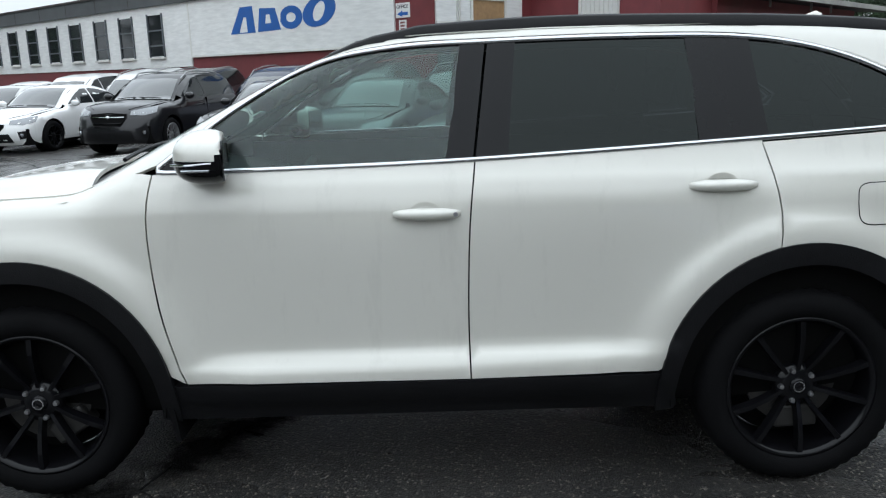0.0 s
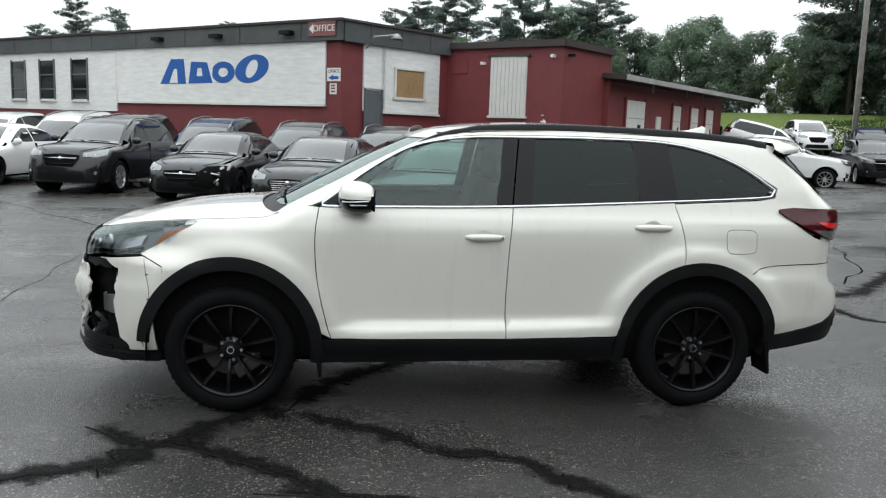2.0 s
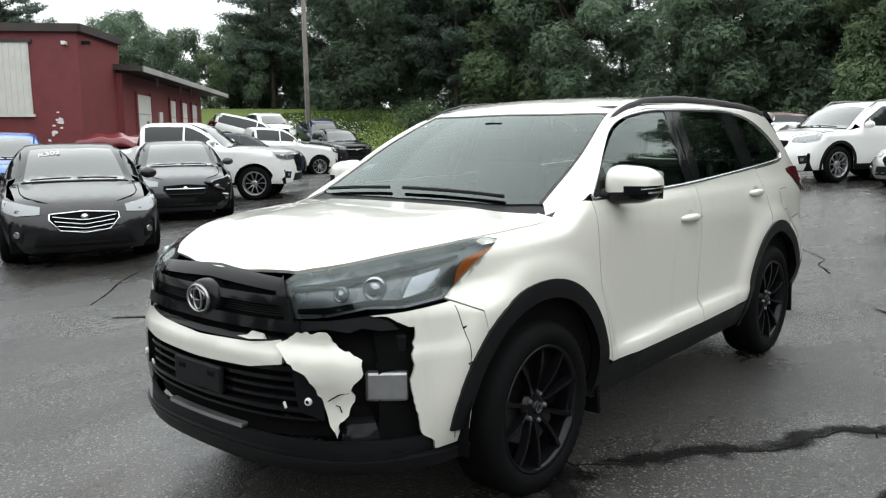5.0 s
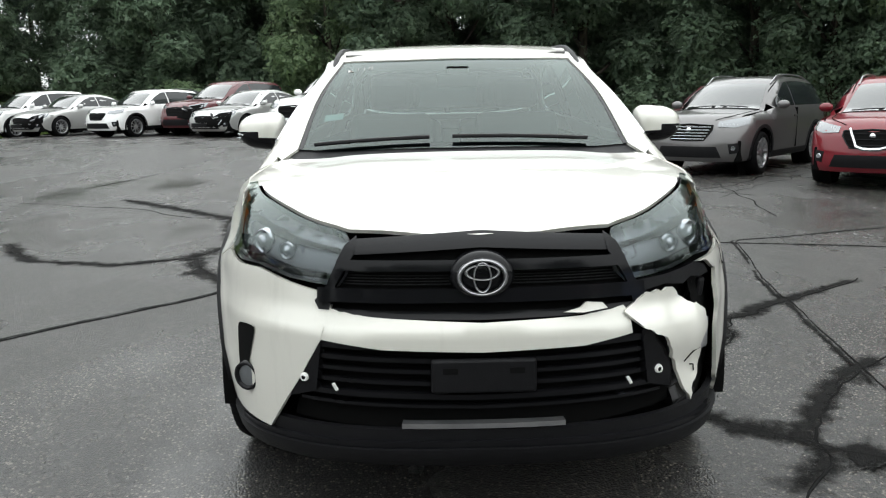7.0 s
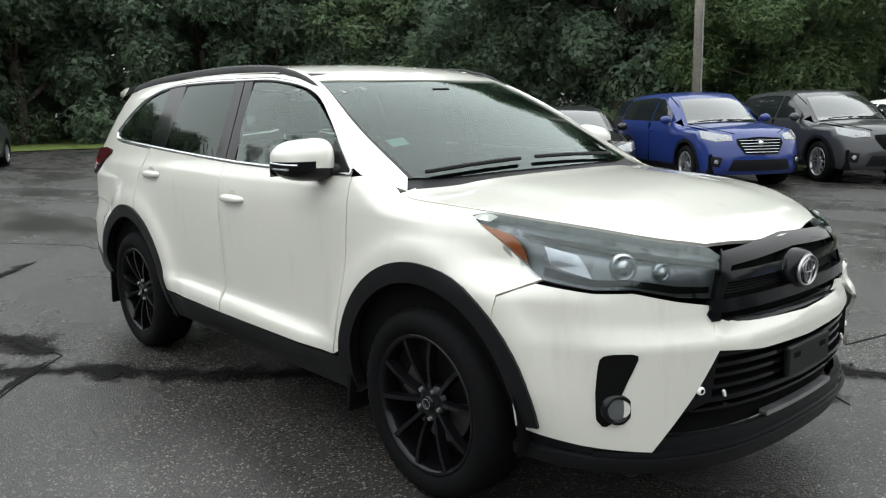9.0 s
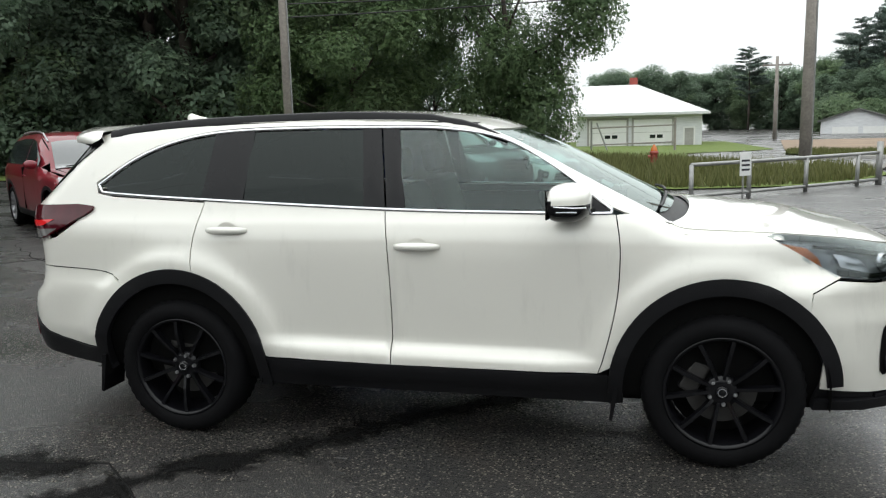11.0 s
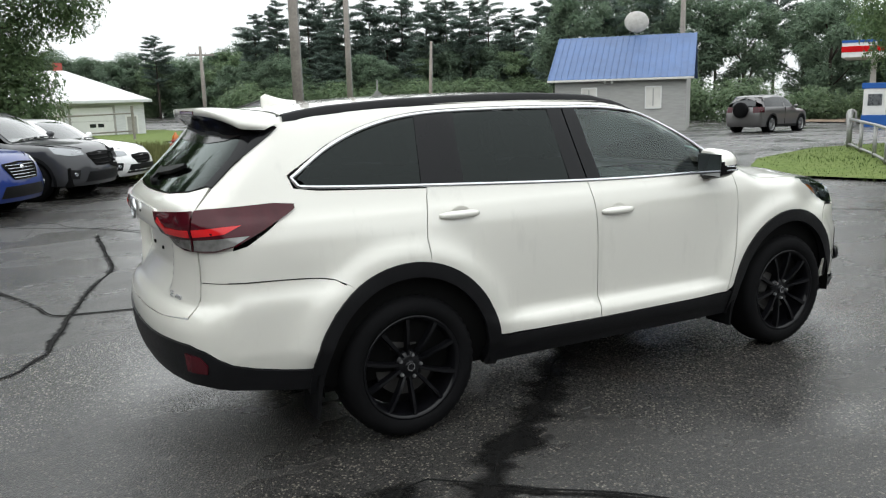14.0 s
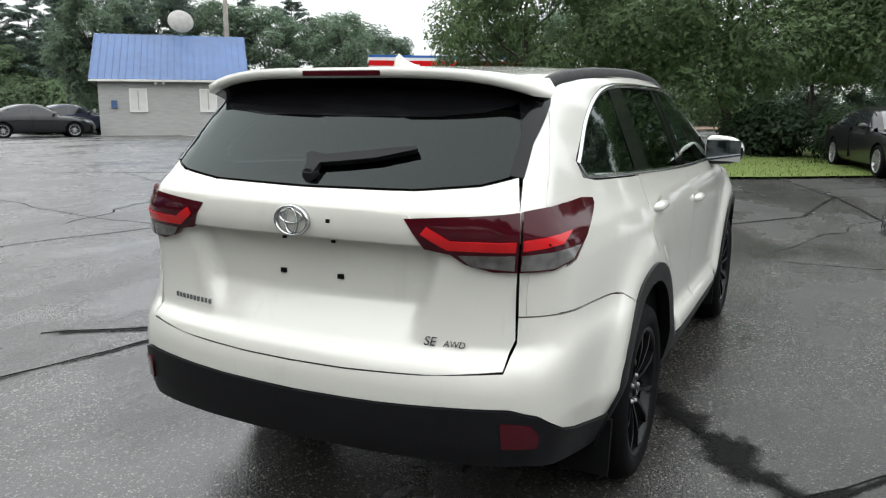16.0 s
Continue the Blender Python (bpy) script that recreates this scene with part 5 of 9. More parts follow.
def build_rear(car):
    S, W = SUV, M["white_paint"]

    def R(name, pts, mat, label="", lift=0.0, step=0.045, rim=0.014, gap=0.0, parent=car, ruffle=None):
        poly = S.uv(pts, "rear")
        dense = []
        n = len(poly)
        for i in range(n):
            a, b = poly[i], poly[(i + 1) % n]
            k = max(1, int(round(np.hypot((a[0] - b[0]) * 1.3, a[1] - b[1]) / step)))
            dense += [(a[0] + (b[0] - a[0]) * j / k, a[1] + (b[1] - a[1]) * j / k) for j in range(k)]
        return skin(name, [S.panel(shrink(dense, gap) if gap else dense, "rear", step, lift, rim, False, ruffle)], mat, parent, label)

    def mir(pts):
        return pts + [(x, -y, z) for x, y, z in pts[::-1]]

    gate = empty("tailgate", label="white tailgate with dark glass and badge holes")
    gate.parent = car
    lower = mir([(-2.44, 0.0, 1.281), (-2.40, 0.40, 1.286), (-2.34, 0.60, 1.305), (-2.29, 0.715, 1.334), (-2.33, 0.728, 1.24), (-2.36, 0.7385, 1.0), (-2.36, 0.7385, 0.83), (-2.38, 0.70, 0.741), (-2.44, 0.5, 0.7175), (-2.5, 0.2, 0.7055), (-2.5, 0.0, 0.7035)])

    def pocket(p):
        z, y = p[:, 2], np.abs(p[:, 1])
        w = 0.52 - 0.10 * np.clip((1.12 - z) / 0.35, 0, 1)
        return -0.052 * np.clip((w - y) / 0.05, 0, 1) * np.clip((1.132 - z) / 0.010, 0, 1) * np.clip((z - 0.80) / 0.12, 0, 1)
    R("gate_panel", lower, W, "white tailgate panel", ruffle=pocket, step=0.017, gap=0.002)
    R("gate_garnish", mir([(-2.48, 0.0, 1.222), (-2.47, 0.30, 1.222), (-2.46, 0.41, 1.215), (-2.45, 0.45, 1.170), (-2.44, 0.47, 1.128), (-2.47, 0.25, 1.130), (-2.48, 0.0, 1.132)]), W, "white garnish bar between the lamps", lift=0.012, rim=0.05, parent=gate)
    glass_pts = mir([(-2.40, 0.0, 1.285), (-2.40, 0.40, 1.290), (-2.33, 0.60, 1.310), (-2.27, 0.70, 1.340), (-2.16, 0.68, 1.46), (-2.05, 0.64, 1.575), (-2.08, 0.3, 1.605), (-2.1, 0, 1.61)])
    R("gate_glass", glass_pts, M["glass_dark"], "dark rear window glass", lift=0.002, rim=0.006)
    for s in (1, -1):
        R("gate_fin", [(-2.28, s * 0.672, 1.335), (-2.262, s * 0.714, 1.328), (-2.16, s * 0.708, 1.43), (-1.985, s * 0.703, 1.553), (-1.945, s * 0.692, 1.585), (-1.96, s * 0.64, 1.61), (-2.03, s * 0.60, 1.60), (-2.14, s * 0.655, 1.46)], M["black_gloss"], "gloss black side fin", lift=0.004, parent=gate)
    # white panel round the lower side of the glass is part of the gate; spoiler over it
    bm = bmesh.new()
    lower = bmesh.new()
    ys = np.linspace(-0.68, 0.68, 21)
    rows, under = [], []
    for y in ys:
        e = abs(y) / 0.68
        x1 = -2.215 + 0.10 * e ** 3 + (0.014 if abs(y) < 0.2 else 0)
        x0 = -1.935
        zt = float(S.top(np.array(x0), np.array(y)))
        zt2 = 1.678 - 0.06 * e ** 4
        rows.append([bm.verts.new(q) for q in ((x0, y, zt + 0.001), ((x0 + x1) / 2, y, (zt + zt2) / 2 + 0.008), (x1, y, zt2), (x1 + 0.004, y, zt2 - 0.030), (x1 + 0.030, y, zt2 - 0.036))])
        under.append([lower.verts.new(q) for q in ((x1 + 0.030, y, zt2 - 0.034), (x1 + 0.09, y, zt2 - 0.055), (-2.03, y, 1.575))])
    for e in (-1, 1):
        tip = [bm.verts.new((-1.935 - 0.016 * i, e * 0.706, 1.606 - 0.007 * i)) for i in range(5)]
        low_tip = [lower.verts.new((-2.000 - 0.006 * i, e * 0.704, 1.576 - 0.003 * i)) for i in range(3)]
        rows.insert(0 if e < 0 else len(rows), tip)
        under.insert(0 if e < 0 else len(under), low_tip)
    for bb, rr in ((bm, rows), (lower, under)):
        for p, q in zip(rr, rr[1:]):
            for i in range(len(p) - 1):
                bb.faces.new((p[i], q[i], q[i + 1], p[i + 1]))
        bmesh.ops.recalc_face_normals(bb, faces=bb.faces)
    part("roof_spoiler", bm, W, gate, "white roof spoiler", True)
    part("spoiler_underside", lower, M["black_gloss"], gate, "", True)
    part("stop_lamp", box(-2.207, -2.195, -0.16, 0.16, 1.649, 1.668, 0.003), M["red_lens"], gate)
    # black strip on the upper glass, drawn for the spoiler's shadow and reflection
    band = mir([(-2.19, 0.0, 1.508), (-2.18, 0.35, 1.509), (-2.12, 0.52, 1.525), (-2.09, 0.61, 1.550), (-2.04, 0.64, 1.585), (-2.04, 0.62, 1.612), (-2.08, 0.3, 1.618), (-2.1, 0.0, 1.62)])
    R("glass_band", band, M["black_gloss"], lift=0.005, rim=0.004, parent=gate)
    # wiper
    a = S.place([(0.0, 1.318)], "rear")
    R("rear_wiper", [(-2.38, y, z) for y, z in ((0.018, 1.306), (0.026, 1.340), (0.046, 1.366), (0.030, 1.374), (-0.03, 1.366), (-0.20, 1.384), (-0.38, 1.402), (-0.385, 1.392), (-0.24, 1.362), (-0.10, 1.346), (-0.03, 1.340), (-0.018, 1.306))], M["black_plastic"], "black rear wiper", lift=0.028, rim=0.02, parent=gate, step=0.03)
    part("wiper_base", lathe([(0.0, 0.03), (0.022, 0.028), (0.030, 0.0)], 16, Matrix.Translation(a[0]) @ Matrix.Rotation(radians(90), 4, "Z")), M["black_plastic"], gate)
    # badge: plain rings
    m = Matrix.Translation((-2.508, 0, 1.178)) @ Matrix.Rotation(radians(90), 4, "Z") @ Matrix.Diagonal((1, 1, 0.76, 1))
    for rr, tt, mm in ((0.066, 0.010, m), (0.046, 0.007, m @ Matrix.Translation((0, 0, 0.018)) @ Matrix.Diagonal((1, 1, 0.62, 1))), (0.046, 0.007, m @ Matrix.Diagonal((0.52, 1, 1.25, 1)))):
        part("badge_ring", lathe([(rr - tt, 0.0), (rr - tt * 0.5, 0.010), (rr, 0.010), (rr + tt * 0.5, -0.004)], 32, mm, True), M["chrome"], gate, "chrome ring", True)
    for y, z in ((-0.118, 0.979), (0.118, 0.978), (0.10, 1.10), (-0.10, 1.10)):
        q = S.place([(math.atan2(y, 1.45), z)], "rear")[0]
        w = 0.011 if z < 1.05 else 0.006
        part("badge_hole", box(q[0] - 0.0015 + (0.046 if 0.90 < z < 1.12 else 0), q[0] + 0.06, y - w, y + w, z - w * 0.7, z + w * 0.7), M["void"], gate)
    q = S.place([(math.atan2(-0.135, 1.45), 1.182)], "rear")[0]
    part("camera_eye", box(q[0] - 0.014, q[0] + 0.01, -0.142, -0.128, 1.177, 1.189), M["void"], gate)
    # model lettering as plain bars
    for y0, n, z, lab in ((0.62, 10, 0.835, "row of small chrome bars"),):
        for i in range(n):
            y = y0 - i * 0.021 if n != 2 else y0 - i * 0.036
            w = 0.0065 if n != 2 else 0.012
            q = S.place([(math.atan2(y, 1.4), z)], "rear")[0]
            part("letter_bar", box(q[0] - 0.004, q[0] + 0.01, y - w, y + w, z - (0.009 if n != 2 else 0.012), z + (0.009 if n != 2 else 0.012)), M["chrome"], gate, lab)
    for body, size, y in (("SE", 0.042, -0.455), ("AWD", 0.029, -0.520)):
        tx = bpy.data.curves.new("trim_letters", "FONT")
        tx.body, tx.size, tx.extrude, tx.shear = body, size, 0.003, 0.2
        tx.materials.append(M["chrome"])
        ob = new("trim_letters", tx)
        ob.parent = gate
        q = Vector(S.place([(math.atan2(y - 0.04, 1.46), 0.815)], "rear")[0])
        n_ = Vector(S.normal(np.array(q)[None])[0])
        right = (Vector((0, -1, 0)) + n_ * n_.y).normalized()
        ob.matrix_basis = Matrix.Translation(Vector((q.x - 0.014, y, 0.800))) @ Matrix((right, n_.cross(right), n_)).transposed().to_4x4()
        ob["label"] = "chrome trim letters"
    for s in (1, -1):
        # rear bumper skin by the wheel and round the corner
        pts = [(-1.66, s * 0.95, 0.815), (-1.712, s * 0.95, 0.838), (-1.78, s * 0.945, 0.872), (-1.88, s * 0.935, 0.888), (-2.05, s * 0.91, 0.896), (-2.28, s * 0.80, 0.901), (-2.352, s * 0.742, 0.900), (-2.36, s * 0.742, 0.82), (-2.39, s * 0.705, 0.735), (-2.46, s * 0.45, 0.713),
               (-2.5, s * 0.2, 0.702), (-2.5, 0.0, 0.700), (-2.5, 0.0, 0.606), (-2.5, s * 0.3, 0.611), (-2.485, s * 0.577, 0.622), (-2.42, s * 0.74, 0.625), (-2.356, s * 0.812, 0.597), (-2.24, s * 0.852, 0.530), (-2.15, s * 0.87, 0.500), (-2.05, s * 0.90, 0.478), (-1.915, s * 0.95, 0.462), (-1.86, s * 0.95, 0.60), (-1.78, s * 0.95, 0.72)]
        R("rear_bumper", pts, W, "white rear bumper half")
        low = [(-2.5, 0.0, 0.602), (-2.5, s * 0.3, 0.607), (-2.485, s * 0.577, 0.618), (-2.42, s * 0.74, 0.620), (-2.356, s * 0.812, 0.592), (-2.24, s * 0.852, 0.525), (-2.15, s * 0.87, 0.495), (-2.05, s * 0.90, 0.473), (-1.895, s * 0.95, 0.457), (-1.91, s * 0.95, 0.345), (-2.1, s * 0.88, 0.375), (-2.27, s * 0.84, 0.403), (-2.38, s * 0.78, 0.427), (-2.46, s * 0.5, 0.43), (-2.48, 0.0, 0.43)]
        R("bumper_cladding", low, M["black_plastic"], "black lower bumper cladding", lift=0.008, rim=0.04)
        R("reflector", [(-2.43, s * 0.715, 0.582), (-2.375, s * 0.79, 0.572), (-2.358, s * 0.815, 0.535), (-2.362, s * 0.81, 0.492), (-2.415, s * 0.715, 0.497)], M["red_lens"], "red bumper reflector", lift=0.014, rim=0.02)
        R("quarter_corner", [(-2.22, s * 0.82, 0.905), (-2.352, s * 0.742, 0.905), (-2.352, s * 0.742, 1.09), (-2.352, s * 0.738, 1.235), (-2.27, s * 0.716, 1.318), (-2.14, s * 0.65, 1.46), (-2.01, s * 0.62, 1.605), (-1.93, s * 0.70, 1.61), (-2.00, s * 0.76, 1.50), (-2.16, s * 0.81, 1.30), (-2.18, s * 0.83, 1.09)], W, lift=-0.0016, rim=0.01)
        # lamp clusters
        lamp = empty("tail_lamp", label="red tail lamp cluster with clear lower strip")
        lamp.parent = car
        outer = [(-1.968, s * 0.87, 1.236), (-2.06, s * 0.85, 1.246), (-2.30, s * 0.76, 1.236), (-2.345, s * 0.738, 1.232), (-2.352, s * 0.740, 1.050), (-2.25, s * 0.80, 1.052), (-2.17, s * 0.83, 1.072), (-2.07, s * 0.85, 1.130), (-1.985, s * 0.865, 1.190), (-1.960, s * 0.87, 1.216)]
        R("lamp_shell", outer, M["red_lens"], "dark red lens", lift=0.016, rim=0.03, parent=lamp)
        R("lamp_bright", [(-2.15, s * 0.82, 1.158), (-2.345, s * 0.74, 1.152), (-2.345, s * 0.74, 1.122), (-2.20, s * 0.80, 1.128)], M["red_bright"], "bright red strip", lift=0.019, rim=0.004, parent=lamp)
        R("lamp_clear", [(-2.12, s * 0.84, 1.112), (-2.345, s * 0.74, 1.108), (-2.35, s * 0.74, 1.056), (-2.25, s * 0.80, 1.058), (-2.18, s * 0.83, 1.076)], M["tail_clear"], "clear lower lens", lift=0.019, rim=0.004, parent=lamp)
        inner = [(-2.35, s * 0.730, 1.230), (-2.46, s * 0.40, 1.205), (-2.44, s * 0.46, 1.120), (-2.42, s * 0.54, 1.105), (-2.40, s * 0.58, 1.072), (-2.37, s * 0.66, 1.050), (-2.355, s * 0.732, 1.050)]
        R("lamp_shell", inner, M["red_lens"], "dark red lens", lift=0.016, rim=0.03, parent=lamp)
        R("lamp_bright", [(-2.36, s * 0.725, 1.150), (-2.42, s * 0.54, 1.150), (-2.44, s * 0.47, 1.185), (-2.44, s * 0.45, 1.165), (-2.42, s * 0.53, 1.122), (-2.36, s * 0.725, 1.120)], M["red_bright"], "bright red strip", lift=0.019, rim=0.004, parent=lamp)
        R("lamp_clear", [(-2.36, s * 0.725, 1.108), (-2.41, s * 0.56, 1.106), (-2.40, s * 0.60, 1.066), (-2.36, s * 0.725, 1.056)], M["tail_clear"], "clear lower lens", lift=0.019, rim=0.004, parent=lamp)
    # aerial fin
    bm = bmesh.new()
    rows = []
    for t in np.linspace(0, 1, 9):
        x = -1.60 - 0.20 * t
        h = 0.012 + 0.062 * t ** 1.6 if t < 0.9 else 0.05
        z = float(S.top(np.array(x), np.array(0.0)))
        w = 0.028 * (1 - 0.4 * t) * min(1, 0.2 + t * 3)
        rows.append([bm.verts.new(q) for q in ((x, -w, z - 0.005), (x, -w * 0.35, z + h * 0.8), (x, 0, z + h), (x, w * 0.35, z + h * 0.8), (x, w, z - 0.005))])
    for p, q in zip(rows, rows[1:]):
        for i in range(4):
            bm.faces.new((p[i], q[i], q[i + 1], p[i + 1]))
    bm.faces.new(rows[-1])
    bm.faces.new(rows[0])
    bmesh.ops.recalc_face_normals(bm, faces=bm.faces)
    part("aerial_fin", bm, W, car, "white shark fin aerial", True)


def build_cabin(car):
    def seat(x, y, w=0.50, back=0.62, mat=M["seat"]):
        st = empty("seat", label="dark cloth seat")
        st.parent = car
        part("cushion", box(x - 0.05, x + 0.46, y - w / 2, y + w / 2, 0.62, 0.78, 0.05), mat, st)
        part("backrest", box(-0.07, 0.07, -w / 2, w / 2, 0, back, 0.05, Matrix.Translation((x - 0.02, y, 0.72)) @ Matrix.Rotation(-0.30, 4, "Y")), mat, st)
        part("headrest", box(-0.05, 0.05, -0.13, 0.13, 0, 0.18, 0.04, Matrix.Translation((x - 0.22, y, 1.34)) @ Matrix.Rotation(-0.15, 4, "Y")), mat, st)
    for x in (-0.05,):
        seat(x, 0.38)
        seat(x, -0.38)
    for x, w in ((-0.95, 0.6), (-1.65, 0.55)):
        seat(x, 0.36, w, 0.55)
        seat(x, -0.36, w, 0.55)
    bm = bmesh.new()
    add_prism(bm, [(1.10, 1.12), (0.74, 1.06), (0.62, 1.00), (0.60, 0.80), (1.10, 0.70)], 1.50, Matrix.Translation((0, -0.75, 0)))
    bmesh.ops.bevel(bm, geom=bm.edges[:], offset=0.02, segments=2, affect="EDGES")
    part("dashboard", bm, M["seat"], car, "dark dashboard")
    part("console_screen", box(0.60, 0.63, -0.14, 0.14, 0.98, 1.12, 0.01), M["black_gloss"], car)
    m = Matrix.Translation((0.50, 0.37, 1.02)) @ Matrix.Rotation(radians(90), 4, "Z") @ Matrix.Rotation(radians(-25), 4, "X")
    part("steering_wheel", lathe([(0.185 + 0.016 * math.cos(a), 0.016 * math.sin(a)) for a in np.linspace(0, 2 * math.pi, 9)[:-1]], 28, m, True), M["seat"], car, "dark steering wheel", True)
    part("steering_hub", box(-0.16, 0.16, -0.02, 0.02, -0.05, 0.05, 0.02, m), M["seat"], car)
    part("cabin_floor", box(-2.2, 1.1, -0.78, 0.78, 0.48, 0.52), M["seat"], car)
    for s in (1, -1):
        part("door_card", box(-2.1, 0.95, s * 0.80 - 0.01, s * 0.80 + 0.01, 0.50, 1.17), M["seat"], car)
    part("rear_mirror", box(0.40, 0.43, -0.11, 0.11, 1.46, 1.53, 0.012), M["seat"], car)


# ---------------------------------------------------------------- ground
BANK = ((0.6, -18.4), (-0.70, -0.72))


def ground_z(x, y):
    """The height of the ground: a flat lot with banks beyond it."""
    x, y = np.asarray(x, float), np.asarray(y, float)
    d1 = -(x * 0.0 + y) - 15.3 - 0.55 * np.clip(-x - 1, 0, 40) - 0.75 * np.clip(x - 2, 0, 40)
    z = 1.15 * smooth01(d1 / 6.0)
    hill = smooth01((-x - 14) / 16) * smooth01((-y - 18) / 14)
    z = z + hill * 2.6 * smooth01((np.hypot(x + 8, y + 4) - 34) / 22)
    z = z - 0.35 * smooth01((x + y - 30) / 25)
    z = z + 0.38 * smooth01((-x - 7) / 7) * smooth01((4 - y) / 6) * smooth01((y + 20) / 6)
    return z


def lot_edge(x, y):
    """Above zero on the paved lot."""
    a = 17.0 - y + 0.30 * np.minimum(x, 6)          # meadow beyond the fence
    a = np.minimum(a, 30 - np.abs(x) * 0 - 0 * y)
    bank = (y + 18.6 + 0.55 * np.clip(-x - 1, 0, 60) + 0.8 * np.clip(x - 2, 0, 60))
    return np.minimum(a, bank)


def ground():
    xs = np.concatenate([np.linspace(-420, -60, 10), np.arange(-56, 57, 1.0), np.linspace(60, 420, 10)])
    X, Y = np.meshgrid(xs, xs)
    Z = ground_z(X, Y)
    nx = len(xs)
    vs = np.c_[X.ravel(), Y.ravel(), Z.ravel()]
    fs = [(j * nx + i, j * nx + i + 1, (j + 1) * nx + i + 1, (j + 1) * nx + i) for j in range(nx - 1) for i in range(nx - 1)]
    me = bpy.data.meshes.new("ground")
    me.from_pydata([tuple(v) for v in vs], [], fs)
    ob = mesh_object("ground", me, M["asphalt"], smooth=True)
    return tagged(ob, "wet cracked grey asphalt lot with puddles", "ground", kind="structure")


def sheet(name, poly, material, lift, step, label, category):
    """A patch of ground that follows its height."""
    uv, tris, loop = fill(poly, step)
    z = ground_z(uv[:, 0], uv[:, 1])
    me = bpy.data.meshes.new(name)
    me.from_pydata([(a[0], a[1], b + lift) for a, b in zip(uv, z)], [], [t if np.cross(uv[t[1]] - uv[t[0]], uv[t[2]] - uv[t[0]]) > 0 else t[::-1] for t in tris])
    ob = mesh_object(name, me, material, smooth=True)
    return tagged(ob, label, category, kind="structure")


def wander(a, b, seed, amp, n=14):
    rnd = random.Random(seed)
    a, b = np.array(a, float), np.array(b, float)
    u = np.array([-(b - a)[1], (b - a)[0]])
    u /= max(np.linalg.norm(u), 1e-6)
    off, pts = 0.0, []
    for i in range(n + 1):
        t = i / n
        off = off * 0.75 + rnd.uniform(-amp, amp)
        pts.append(a + (b - a) * t + u * off * min(1, 4 * t, 4 * (1 - t) + 0.2))
    return pts


def seam_line(name, pts, w, mat, label, rnd, lift=0.004, step=0.10):
    p = np.array(pts)
    p = np.array(bow(p, step))
    d = np.gradient(p, axis=0)
    d /= np.maximum(np.linalg.norm(d, axis=1), 1e-6)[:, None]
    u = np.c_[-d[:, 1], d[:, 0]]
    wl = np.array([w * rnd.uniform(0.45, 1.4) for _ in p])
    wl = np.convolve(wl, [0.2, 0.6, 0.2], "same")
    a, b = p + u * wl[:, None] / 2, p - u * wl[:, None] / 2
    c = p
    n = len(p)
    z = ground_z(p[:, 0], p[:, 1])
    vs = [(x, y, h + 0.0015) for (x, y), h in zip(a, z)] + [(x, y, h + lift + 0.001) for (x, y), h in zip(c, z)] + [(x, y, h + 0.0015) for (x, y), h in zip(b, z)]
    fs = [(r * n + i, (r + 1) * n + i, (r + 1) * n + i + 1, r * n + i + 1) for r in range(2) for i in range(n - 1)]
    me = bpy.data.meshes.new(name)
    me.from_pydata(vs, [], fs)
    fade = me.attributes.new("fade", "FLOAT", "POINT")
    end = np.clip(np.minimum(np.arange(n), np.arange(n)[::-1]) / 6.0, 0, 1)
    fade.data.foreach_set("value", np.concatenate([np.zeros(n), end, np.zeros(n)]).astype(np.float32))
    ob = mesh_object(name, me, mat, smooth=True)
    return tagged(ob, label, "crack", "cracks in the asphalt", "structure")


ground()
_r = random.Random(5)


